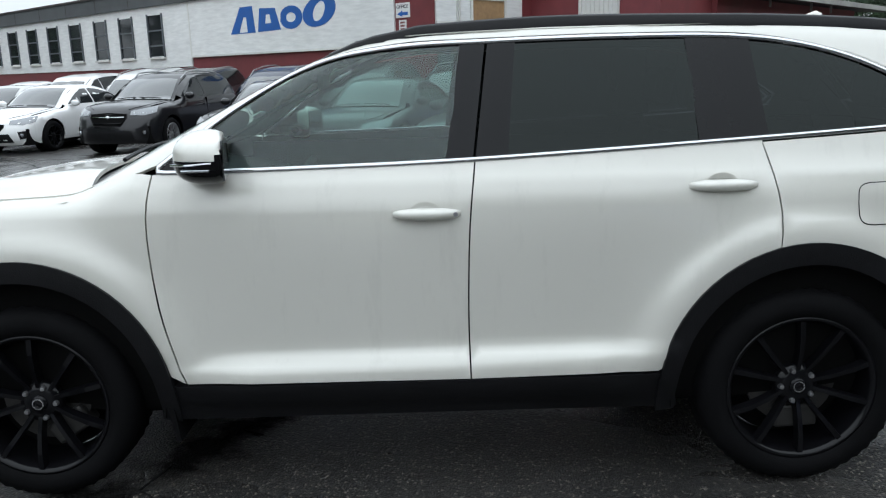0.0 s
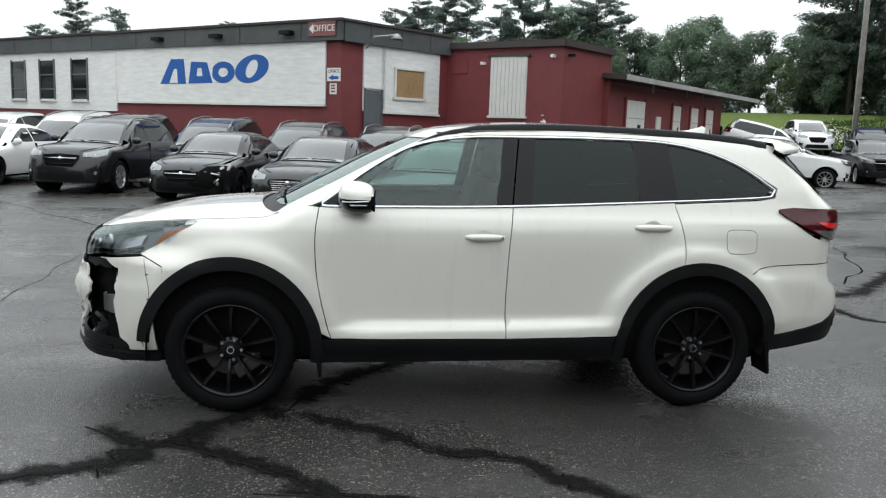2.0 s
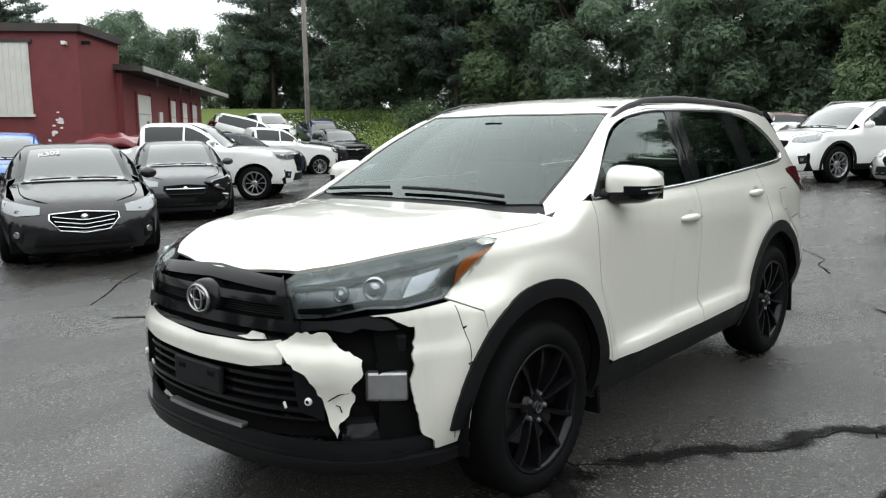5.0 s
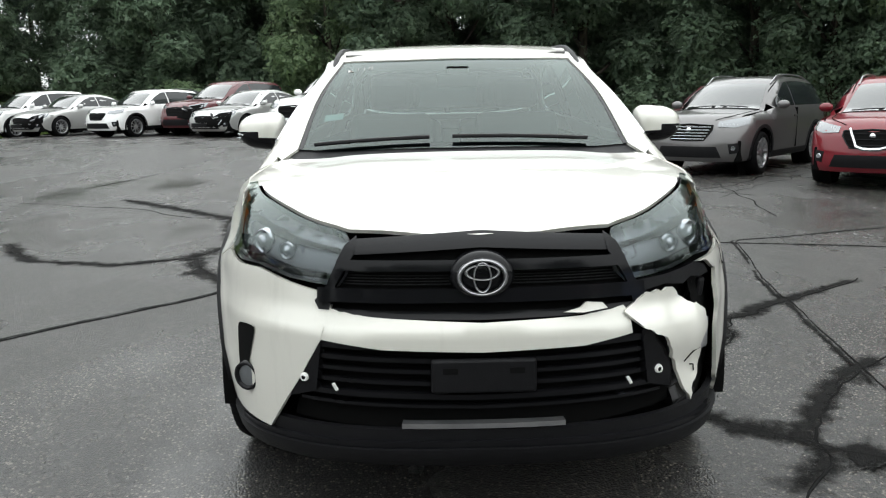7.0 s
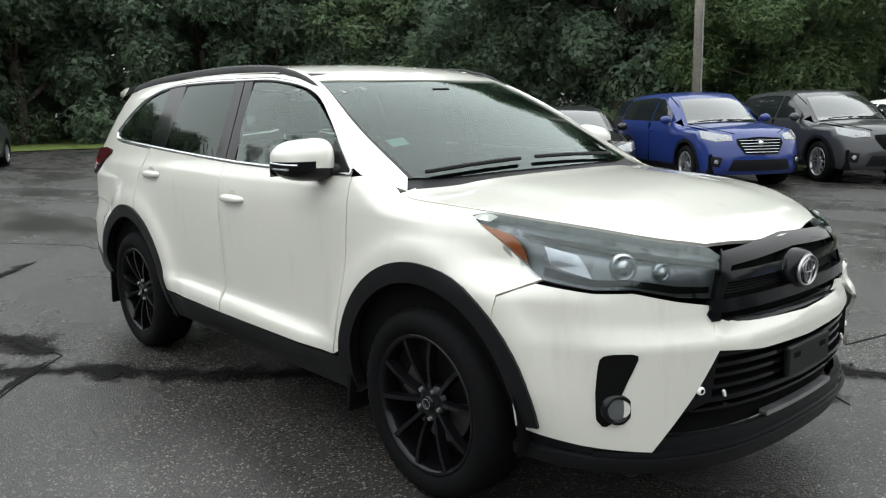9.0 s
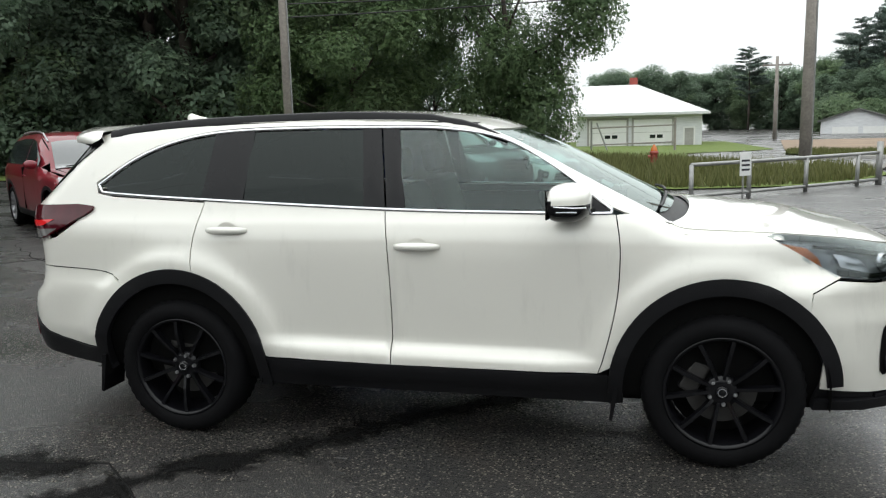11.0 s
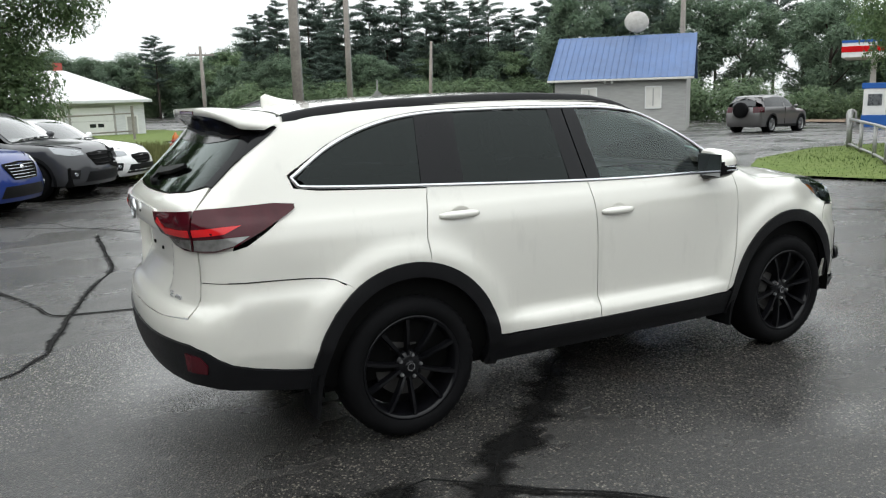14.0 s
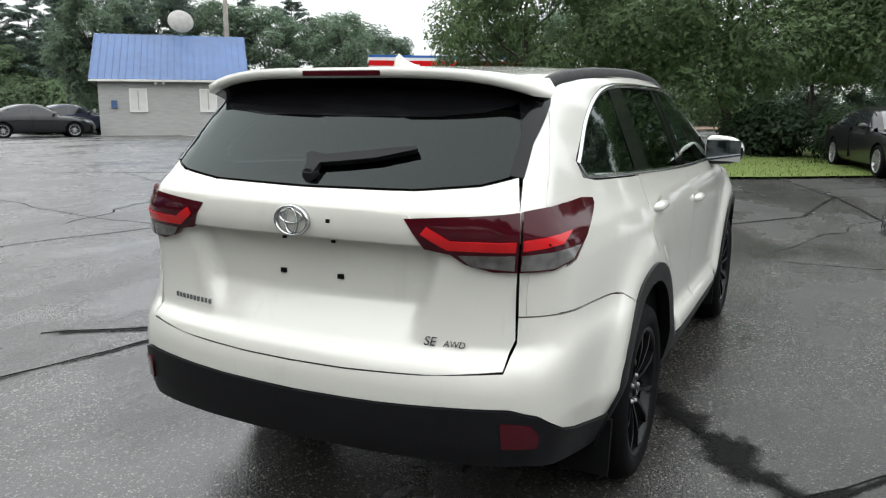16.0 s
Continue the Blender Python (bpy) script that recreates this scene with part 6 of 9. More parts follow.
# ---------------------------------------------------------------- parked vehicles
def car_form(kind):
    if kind == "sedan":
        f = dict(side=curve((0.2, 0.84), (0.35, 0.895), (0.6, 0.92), (0.8, 0.925), (0.90, 0.90), (0.97, 0.865), (1.20, 0.75), (1.40, 0.60), (1.55, 0.45)),
                 taper=curve((-2.5, 0.14), (-2.0, 0.05), (-1.2, 0.0), (1.0, 0.0), (1.7, 0.03), (2.45, 0.16)),
                 nose=curve((0.15, 2.27), (0.3, 2.41), (0.42, 2.43), (0.55, 2.40), (0.66, 2.33), (0.74, 2.24), (1.0, 1.9)),
                 tail=curve((0.15, -2.2), (0.35, -2.38), (0.6, -2.42), (0.95, -2.37), (1.1, -2.2)),
                 deck=curve((2.45, 0.70), (2.2, 0.79), (1.5, 0.92), (1.0, 0.97), (-1.6, 1.0), (-2.3, 1.02), (-2.5, 0.95)),
                 cabin=curve((1.4, 0.72), (1.05, 0.95), (0.35, 1.36), (0.0, 1.43), (-0.5, 1.445), (-1.0, 1.37), (-1.75, 1.05), (-2.1, 0.85)), wind=(0.35, 0.3))
        k = dict(wx=(1.42, -1.38), r=0.335, hub=0.335, belt=0.965, glass=(0.95, -1.55), sill=0.24, arch=0.385, ws=((1.02, 0.62), (0.36, 0.50)), roofx=(0.36, -1.0), rw=((-1.05, 0.48), (-1.70, 0.55)), hood=(2.30, 1.08), lampz=(0.60, 0.74), tailz=(0.72, 0.92), mir=(0.62, 0.93, 1.02))
    elif kind == "suv":
        f = dict(side=curve((0.2, 0.84), (0.32, 0.90), (0.6, 0.925), (0.9, 0.93), (1.02, 0.91), (1.10, 0.875), (1.30, 0.80), (1.55, 0.68), (1.70, 0.56)),
                 taper=curve((-2.4, 0.12), (-1.9, 0.04), (-1.2, 0.0), (1.0, 0.0), (1.7, 0.03), (2.4, 0.15)),
                 nose=curve((0.15, 2.18), (0.3, 2.31), (0.48, 2.34), (0.64, 2.31), (0.80, 2.25), (0.92, 2.14), (1.15, 1.8)),
                 tail=curve((0.15, -2.15), (0.4, -2.32), (0.7, -2.34), (1.05, -2.28), (1.35, -2.08), (1.62, -1.85)),
                 deck=curve((2.35, 0.88), (2.1, 0.98), (1.6, 1.06), (1.05, 1.10), (-2.4, 1.05)),
                 cabin=curve((1.4, 0.85), (1.05, 1.09), (0.40, 1.50), (0.05, 1.62), (-0.6, 1.66), (-1.5, 1.62), (-2.1, 1.54), (-2.4, 1.45)), wind=(0.35, 0.0))
        k = dict(wx=(1.36, -1.36), r=0.36, hub=0.36, belt=1.085, glass=(0.95, -1.95), sill=0.30, arch=0.425, ws=((1.00, 0.66), (0.38, 0.55)), roofx=(0.38, -1.80), rw=None, hood=(2.20, 1.08), lampz=(0.78, 0.92), tailz=(0.86, 1.10), mir=(0.64, 0.95, 1.15))
    else:
        f = dict(side=curve((0.25, 0.86), (0.45, 0.94), (0.8, 0.985), (1.15, 0.985), (1.25, 0.94), (1.32, 0.89), (1.6, 0.80), (1.85, 0.66), (1.95, 0.55)),
                 taper=curve((-2.9, 0.05), (-2.0, 0.0), (1.2, 0.0), (2.0, 0.02), (2.95, 0.12)),
                 nose=curve((0.2, 2.75), (0.45, 2.90), (0.8, 2.92), (1.1, 2.88), (1.22, 2.75), (1.4, 2.4)),
                 tail=curve((0.2, -2.8), (0.5, -2.92), (1.3, -2.90), (1.4, -2.85)),
                 deck=curve((2.95, 1.10), (2.6, 1.20), (1.7, 1.28), (1.3, 1.30), (-0.9, 1.30), (-2.95, 1.32)),
                 cabin=curve((1.75, 1.05), (1.40, 1.28), (0.80, 1.74), (0.45, 1.86), (-0.5, 1.87), (-0.72, 1.82), (-0.86, 1.30), (-0.95, 1.0)), wind=(0.30, 0.05))
        k = dict(wx=(1.93, -1.80), r=0.40, hub=0.40, belt=1.30, glass=(1.30, -0.72), sill=0.42, arch=0.48, ws=((1.38, 0.74), (0.80, 0.62)), roofx=(0.80, -0.65), rw=None, hood=(2.75, 1.42), lampz=(0.92, 1.10), tailz=(0.98, 1.22), mir=(1.02, 1.02, 1.38))
    return Shape(nose_plan=(0.20, 0.34), tail_plan=(0.06, 0.12), crown=0.06, k=0.05, kt=0.07, **f), k


FORMS = {n: car_form(n) for n in ("sedan", "suv", "pickup")}
WHEELS = {}
PAINTS = {}


def car_paint(name):
    cols = {"black": (0.008, 0.008, 0.010), "dark grey": (0.035, 0.036, 0.040), "grey": (0.13, 0.125, 0.125), "white": (0.78, 0.78, 0.77), "silver": (0.46, 0.46, 0.45),
            "dark red": (0.085, 0.012, 0.016), "red": (0.15, 0.007, 0.014), "blue": (0.012, 0.030, 0.16), "bright blue": (0.025, 0.13, 0.46), "orange": (0.55, 0.11, 0.02), "dark blue": (0.010, 0.016, 0.04)}
    if name not in PAINTS:
        PAINTS[name] = paint(name.replace(" ", "_") + "_car_paint", cols[name], 0.30, 0.5 if name in ("silver", "grey") else 0.0, 0.7 if max(cols[name]) < 0.2 else 0.9, spec=0.15 if max(cols[name]) < 0.2 else 0.5)
    return PAINTS[name]


def car_wheel(r, bright):
    key = (r, bright)
    if key not in WHEELS:
        WHEELS[key] = wheel("wheel", None, M["silver_rim"] if bright else M["black_rim"], r, 0.225, r * 0.70, 5, True, False)
        WHEELS[key].matrix_basis = Matrix.Translation((0, 0, -50))
    return WHEELS[key]


def parked_car(kind, colour, front, heading, label, bright=True, category="car", group="parked cars", rails=False, grille="plain", damage=False, writing="", scale=1.0, lamp="clear"):
    """A parked vehicle whose nose stands at front and which faces the heading (degrees)."""
    S, k = FORMS[kind]
    nose = float(S.nose(np.array(0.5)))
    a = radians(heading)
    x0, y0 = front[0] - math.cos(a) * nose * scale, front[1] - math.sin(a) * nose * scale
    z0 = float(ground_z(x0, y0))
    dz = float(ground_z(x0 + math.cos(a), y0 + math.sin(a)) - ground_z(x0 - math.cos(a), y0 - math.sin(a))) / 2
    name = {"sedan": "sedan", "suv": "suv", "pickup": "pickup_truck"}[kind]
    car = empty(name, Matrix.Translation((x0, y0, z0)) @ Matrix.Rotation(a, 4, "Z") @ Matrix.Rotation(-math.atan(dz), 4, "Y") @ Matrix.Diagonal((scale, scale, scale, 1)), label, category, group)
    col = car_paint(colour)
    st = 0.13
    tail = float(S.tail(np.array(0.6)))
    wf, wr = k["wx"]
    ra, hz = k["arch"], k["hub"]
    ang = math.degrees(math.asin((k["sill"] - hz) / ra))
    belt_top = lambda x: float(S.top(np.array(x), np.array(0.55)))
    pieces = []
    low = ([(nose - 0.45, k["sill"])] + arc(wf, hz, ra, ra, ang, 180 - ang, 12) + arc(wr, hz, ra, ra, ang, 180 - ang, 12) + [(tail + 0.35, k["sill"] + 0.03)])
    xs = np.linspace(tail + 0.18, nose - 0.30, 26)
    up = [(x, min(k["belt"] + 0.02, float(S.top(np.array(x), np.array(0.72))) - 0.015)) for x in xs]
    side = line(low, st) + [(tail + 0.16, 0.55), (tail + 0.16, 0.8)] + up + [(nose - 0.26, 0.55)]
    side = [p for i, p in enumerate(side) if i == 0 or np.hypot(p[0] - side[i - 1][0], p[1] - side[i - 1][1]) > 0.004]
    for fl in (False, True):
        pieces.append(S.panel(side, "side", st, 0, 0.02, fl))
    # upper frame round the side windows
    gx0, gx1 = k["glass"]
    xs = np.linspace(gx0 + 0.06, gx1 - 0.10, 22)
    zt = np.array([float(S.top(np.array(x), np.array(0.60 if kind != "pickup" else 0.68))) for x in xs])
    keep = zt > k["belt"] + 0.05
    xs, zt = xs[keep], zt[keep]
    frame_up = [(x, z - 0.012) for x, z in zip(xs, zt)]
    poly = [(xs[0], k["belt"])] + frame_up + [(xs[-1], k["belt"])]
    for fl in (False, True):
        pieces.append(S.panel(line(poly, st, True), "side", st, 0, 0.01, fl))
    hx, hb = k["hood"]
    W = 0.80 if kind != "pickup" else 0.88
    top = [(nose - 0.05, 0), (nose - 0.12, 0.45), (nose - 0.28, W - 0.10), (hb, W - 0.02), (k["roofx"][0] + 0.05, W - 0.18), (k["roofx"][0], 0.62), (k["roofx"][1], 0.62)]
    rear_edge = tail + 0.05 if kind == "sedan" else (tail + 0.03 if kind == "pickup" else k["roofx"][1] - 0.12)
    top += [(k["roofx"][1] - 0.1, 0.70), (rear_edge + 0.12, 0.70), (rear_edge, 0.45), (rear_edge, 0)]
    full = top + [(x, -y) for x, y in top[::-1] if y != 0]
    pieces.append(S.panel(line(full, st, True), "top", st, -0.002, 0.01))
    for way, sgn, ex in (("front", 1, nose), ("rear", -1, tail)):
        zt = k["belt"] - (0.10 if way == "front" else 0.0) if kind != "sedan" or way == "front" else 0.98
        zt = {"sedan": 0.76, "suv": 0.95, "pickup": 1.18}[kind] if way == "front" else {"sedan": 0.99, "suv": 1.10, "pickup": 1.28}[kind]
        w = 0.88
        zl = k["sill"] - 0.03
        p = [(ex - sgn * 0.55, w + 0.05, zl), (ex - sgn * 0.2, w * 0.7, zl - 0.02), (ex, 0, zl - 0.02), (ex - sgn * 0.2, -w * 0.7, zl - 0.02), (ex - sgn * 0.55, -w - 0.05, zl), (ex - sgn * 0.45, -w, zt), (ex - sgn * 0.1, -w * 0.5, zt), (ex, 0, zt), (ex - sgn * 0.1, w * 0.5, zt), (ex - sgn * 0.45, w, zt)]
        pieces.append(S.panel(line(S.uv(p, way), st, True), way, st, 0, 0.01))
    for nm, pc in zip(("body_side", "body_side", "window_frame", "window_frame", "bonnet_and_roof", "front_bumper", "rear_bumper"), pieces):
        skin(nm, [pc], col, car)
    # panel gaps of the bonnet, cladding of the tall cars
    be = bow([(hb - 0.02, W - 0.12), ((hb + nose) / 2, W - 0.15), (nose - 0.40, W - 0.24), (nose - 0.24, W - 0.42)], 0.12)
    for fl in (False, True):
        part("bonnet_gap", trim_strip(S, be, "top", 0.012, 0.0015, fl, 0.0005), M["void"], car)
        if kind == "suv":
            for wx in (wf, wr):
                ring_o = arc(wx, hz, ra + 0.055, ra + 0.055, ang - 4, 184 - ang, 16)
                ring_i = arc(wx, hz, ra - 0.004, ra - 0.004, 184 - ang, ang - 4, 16)
                skin("arch_trim", [S.panel(ring_o + ring_i, "side", 0.12, 0.008, 0.02, fl)], M["black_plastic"], car)
            skin("sill_trim", [S.panel(line([(wf - ra - 0.02, k["sill"] + 0.07), (wr + ra + 0.02, k["sill"] + 0.07), (wr + ra + 0.02, k["sill"] - 0.04), (wf - ra - 0.02, k["sill"] - 0.04)], st, True), "side", st, 0.008, 0.02, fl)], M["black_plastic"], car)
    if kind == "pickup":
        # the bed is closed; a black sheet stands in for its shaded inside
        part("bed_well", box(tail + 0.12, -1.02, -0.80, 0.80, 1.295, 1.312, 0.01), M["void"], car)
    part("underbody", box(tail + 0.25, nose - 0.25, -0.80, 0.80, k["sill"] - 0.06, k["sill"] + 0.30, 0.03), M["void"], car)
    part("cabin_core", box(min(gx1 + 0.25, -0.3), max(gx0 - 0.35, 0.3), -0.55, 0.55, k["sill"] + 0.2, k["belt"] + 0.10, 0.05), M["void"], car)
    # glass
    wpoly = [(xs[0] - 0.07, k["belt"] + 0.035)] + [(x, z - 0.075) for x, z in frame_up if z - 0.075 > k["belt"] + 0.05 and xs[-1] + 0.10 < x < xs[0] - 0.06] + [(xs[-1] + 0.12, k["belt"] + 0.035)]
    mid = -0.25 if kind != "pickup" else 0.30
    for fl in (False, True):
        for lo_x, hi_x in ((mid + 0.025, 9), (-9, mid - 0.025)):
            q = [p for p in wpoly if lo_x < p[0] < hi_x]
            zq = [p[1] for p in wpoly[1:-1]]
            edge = lo_x if hi_x == 9 else hi_x
            ztop = max(zq) - 0.006
            q = q + [(edge, k["belt"] + 0.035), (edge, ztop)] if hi_x == 9 else [(edge, ztop), ] + q + [(edge, k["belt"] + 0.035)]
            if hi_x == 9:
                q = [p for p in wpoly if p[0] > lo_x] + [(edge, ztop), (edge, k["belt"] + 0.035)]
            else:
                q = [(edge, k["belt"] + 0.035), (edge, ztop)] + [p for p in wpoly if p[0] < hi_x]
            skin("side_window", [S.panel(line(q, 0.16, True), "side", 0.16, 0.004, 0.006, fl)], M["pane_dark"], car)
    (bx, by), (tx, ty) = k["ws"]
    wsp = [(bx - 0.36 * by * by * 0.6, by), (bx + 0.06, by * 0.5), (bx + 0.09, 0), (bx + 0.06, -by * 0.5), (bx - 0.36 * by * by * 0.6, -by), (tx - 0.10, -ty), (tx, 0), (tx - 0.10, ty)]
    skin("windscreen", [S.panel(line(wsp, 0.12, True), "top", 0.12, 0.009, 0.012)], M["car_glass"], car)
    cowl = wsp[:5] + [(x + 0.09, y * 1.03) for x, y in wsp[4::-1]]
    skin("cowl", [S.panel(line(cowl, 0.12, True), "top", 0.12, 0.011, 0.02)], M["black_plastic"], car)
    for y0, y1 in ((0.50, 0.02), (-0.06, -0.52)):
        wp = S.place([(bx + 0.035 - 0.12 * y * y, y) for y in np.linspace(y0, y1, 5)], "top")
        part("wiper", tube([(q[0], q[1], q[2] + 0.03) for q in wp], 0.010, 5), M["black_plastic"], car)
    if kind == "sedan":
        (ax, ay), (cx, cy) = k["rw"]
        skin("rear_window", [S.panel(line([(ax, ay), (cx, cy), (cx - 0.05, 0), (cx, -cy), (ax, -ay)], 0.16, True), "top", 0.16, 0.004, 0.006)], M["pane_dark"], car)
    else:
        z0_, z1_ = (1.14, 1.52) if kind == "suv" else (1.36, 1.75)
        if kind == "suv":
            skin("rear_window", [S.panel(line(S.uv([(tail, 0.60, z0_), (tail + 0.2, 0.52, z1_), (tail + 0.2, -0.52, z1_), (tail, -0.60, z0_)], "rear"), 0.12, True), "rear", 0.14, 0.004, 0.006)], M["pane_dark"], car)
    # lamps, grille, mirrors
    z0_, z1_ = k["lampz"]
    for s in (1, -1):
        p = [(nose - 0.12, s * 0.47, z0_ + 0.035), (nose - 0.16, s * 0.47, z1_ - 0.025), (nose - 0.34, s * 0.74, z1_ + 0.025), (nose - 0.58, s * 0.87, z1_ + 0.055), (nose - 0.46, s * 0.87, z0_ + 0.075), (nose - 0.26, s * 0.70, z0_ + 0.02)]
        skin("headlamp", [S.panel(line(S.uv(p, "front"), 0.10, True), "front", 0.1, 0.006, 0.01)], M["car_lamp"] if lamp == "clear" else M["lamp_dark"], car)
        t0, t1 = k["tailz"]
        p = [(tail, s * 0.50, t0), (tail, s * 0.50, t1), (tail + 0.35, s * 0.86, t1 + 0.02), (tail + 0.35, s * 0.86, t0 + 0.02)]
        skin("tail_lamp", [S.panel(line(S.uv(p, "rear"), 0.10, True), "rear", 0.1, 0.006, 0.01)], M["red_lens"], car)
        mx, my, mz = k["mir"]
        bm = bmesh.new()
        bmesh.ops.create_uvsphere(bm, u_segments=10, v_segments=8, radius=1, matrix=Matrix.Translation((mx, s * (my + 0.02), mz)) @ Matrix.Diagonal((0.07, 0.11, 0.075, 1)))
        part("door_mirror", bm, col, car, smooth=True)
        for hx_ in (mid + 0.08, mid - 0.85):
            if hx_ > wr + 0.3:
                q = S.place([(hx_, k["belt"] - 0.14)], "side")[0]
                part("door_handle", box(hx_ - 0.09, hx_ + 0.09, s * q[1] - 0.018, s * q[1] + 0.018, q[2] - 0.014, q[2] + 0.014, 0.006), col, car)
        if rails:
            xs_ = np.linspace(k["roofx"][0] - 0.15, k["roofx"][1] + 0.1, 8)
            part("roof_rail", tube([(x, s * 0.58, float(S.top(np.array(x), np.array(0.58))) + (0.035 if 0 < i < 7 else 0)) for i, x in enumerate(xs_)], 0.016, 6), M["steel"] if colour != "white" else M["galv"], car)
        part("door_gap", box(mid - 0.006, mid + 0.006, s * 0.900 - 0.03, s * 0.900 + 0.032 + (0.05 if kind == "pickup" else 0), k["sill"] + 0.08, k["belt"]), M["void"], car)
    g0, g1, gw = {"sedan": (0.45, 0.64, 0.40), "suv": (0.60, 0.84, 0.44), "pickup": (0.66, 1.06, 0.58)}[kind]
    gp = [(nose, -gw, g1), (nose, 0, g1 + 0.025), (nose, gw, g1), (nose, gw * 0.98, g1 - 0.07), (nose, gw * 0.66, g0), (nose, 0, g0 - 0.01), (nose, -gw * 0.66, g0), (nose, -gw * 0.98, g1 - 0.07)]
    gr = skin("grille", [S.panel(line(S.uv(gp, "front"), 0.10, True), "front", 0.1, 0.004, 0.01)], M["void"], car, "dark grille")
    nb = {"bars": 5, "two": 2, "plain": 3, "v": 4, "none": 0}.get(grille, 3)
    for i in range(nb):
        zz = g0 + (g1 - g0) * (i + 0.5) / nb
        wd = gw * (0.64 + 0.30 * (zz - g0) / (g1 - g0))
        ys = np.linspace(-wd, wd, 9)
        p = S.place(S.uv([(nose, y, zz - (0.05 * (1 - abs(y) / gw) if grille == "v" else 0)) for y in ys], "front"), "front")
        part("grille_bar", tube([(q[0] + 0.012, q[1], q[2]) for q in p], 0.007 if grille != "two" else 0.013, 6), M["chrome"] if grille in ("bars", "v") or (grille == "two" and i == nb - 1) else M["black_gloss"], gr)
    if grille == "u":
        p = S.place(S.uv([(nose, y, z) for y, z in ((gw * 0.80, g1 + 0.03), (gw * 0.70, g1 - 0.03), (gw * 0.46, g0 + 0.02), (gw * 0.25, g0 - 0.01), (0, g0 - 0.015), (-gw * 0.25, g0 - 0.01), (-gw * 0.46, g0 + 0.02), (-gw * 0.70, g1 - 0.03), (-gw * 0.80, g1 + 0.03))], "front"), "front")
        part("grille_chevron", tube([(q[0] + 0.008, q[1], q[2]) for q in p], 0.026, 6), M["chrome"], gr, "broad chrome chevron")
    if grille in ("bars", "v", "two", "u"):
        loop = S.place(line(S.uv(gp, "front"), 0.10, True), "front")
        part("grille_surround", tube([(q[0] + 0.010, q[1], q[2]) for q in list(loop) + [loop[0]]], 0.009, 6), M["chrome"] if grille == "v" else M["black_gloss"], gr)
        bm = lathe([(0.0, 0.02), (0.035, 0.018), (0.042, 0.0)], 16, Matrix.Translation((float(S.nose(np.array((g0 + g1) / 2 + 0.05))) - 0.002, 0, (g0 + g1) / 2 + 0.05)) @ Matrix.Rotation(radians(-90), 4, "Z"))
        part("badge", bm, M["chrome"], gr, "round chrome badge", True)
    low_p = [(nose, -0.50, k["sill"] + 0.20), (nose, 0.50, k["sill"] + 0.20), (nose, 0.60, k["sill"] + 0.02), (nose, -0.60, k["sill"] + 0.02)]
    for s in (1, -1):
        fp = [(nose - 0.17, s * 0.62, k["sill"] + 0.24), (nose - 0.30, s * 0.78, k["sill"] + 0.26), (nose - 0.30, s * 0.78, k["sill"] + 0.10), (nose - 0.17, s * 0.66, k["sill"] + 0.08)]
        fog = skin("fog_recess", [S.panel(line(S.uv(fp, "front"), 0.08, True), "front", 0.08, 0.005, 0.01)], M["black_plastic"], car)
        q = S.place(S.uv([(nose - 0.22, s * 0.69, k["sill"] + 0.17)], "front"), "front")[0]
        part("fog_lamp", lathe([(0.0, 0.02), (0.035, 0.018), (0.042, 0.004)], 12, Matrix.Translation(q) @ Matrix.Rotation(radians(-90 + s * 30), 4, "Z")), M["lamp_clear"], fog)
    skin("lower_intake", [S.panel(line(S.uv(low_p, "front"), 0.10, True), "front", 0.1, 0.004, 0.01)], M["black_plastic"], car)
    if damage:
        rnd = random.Random(int(abs(front[0] * 100)))
        hole = [(nose, 0.15, z0_ - 0.22), (nose, 0.62, z0_ - 0.30), (nose - 0.3, 0.84, z0_ - 0.10), (nose - 0.4, 0.86, z1_ + 0.03), (nose - 0.1, 0.55, z1_ - 0.02), (nose, 0.25, z0_ - 0.05)]
        skin("broken_corner", [S.panel(line(S.uv([(x, y + rnd.uniform(-0.03, 0.03), z + rnd.uniform(-0.03, 0.03)) for x, y, z in hole], "front"), 0.10, True), "front", 0.1, 0.009, 0.01)], M["void"], car, "smashed dark corner")
        for i in range(4):
            y = rnd.uniform(0.2, 0.75)
            part("broken_piece", box(-0.05, 0.05, -0.09, 0.09, -0.015, 0.015, 0.004, Matrix.Translation((nose - 0.10 - 0.25 * max(0, y - 0.4), y, z0_ - 0.15 + 0.07 * i)) @ Euler((rnd.uniform(-1, 1), rnd.uniform(-1, 1), rnd.uniform(-1, 1))).to_matrix().to_4x4()), M["black_plastic"] if i % 2 else M["steel"], car)
    for wx in (wf, wr):
        for s in (1, -1):
            w = copy_thing(car_wheel(k["r"], bright), Matrix.Translation((wx, s * (0.80 if kind != "pickup" else 0.84), hz)) @ Matrix.Rotation(0 if s > 0 else math.pi, 4, "Z"))
            w.parent = car
            part("wheel_well", lathe([(0.0, 0.0), (ra - 0.01, 0.0), (ra - 0.01, 0.12)], 20, Matrix.Translation((wx, s * 0.62, hz)) @ Matrix.Rotation(0 if s > 0 else math.pi, 4, "Z")), M["void"], car)
    if writing:
        tx_ = bpy.data.curves.new("marker_text", "FONT")
        tx_.body, tx_.size, tx_.extrude = writing, 0.13, 0.0006
        ob = new("marker_writing", tx_)
        ob.parent = car
        q = S.place([(tx + 0.06, -0.42)], "top")[0]
        n_ = Vector(S.normal(q[None])[0])
        r_ = (Vector((0, 1, 0)) - n_ * n_.y).normalized()
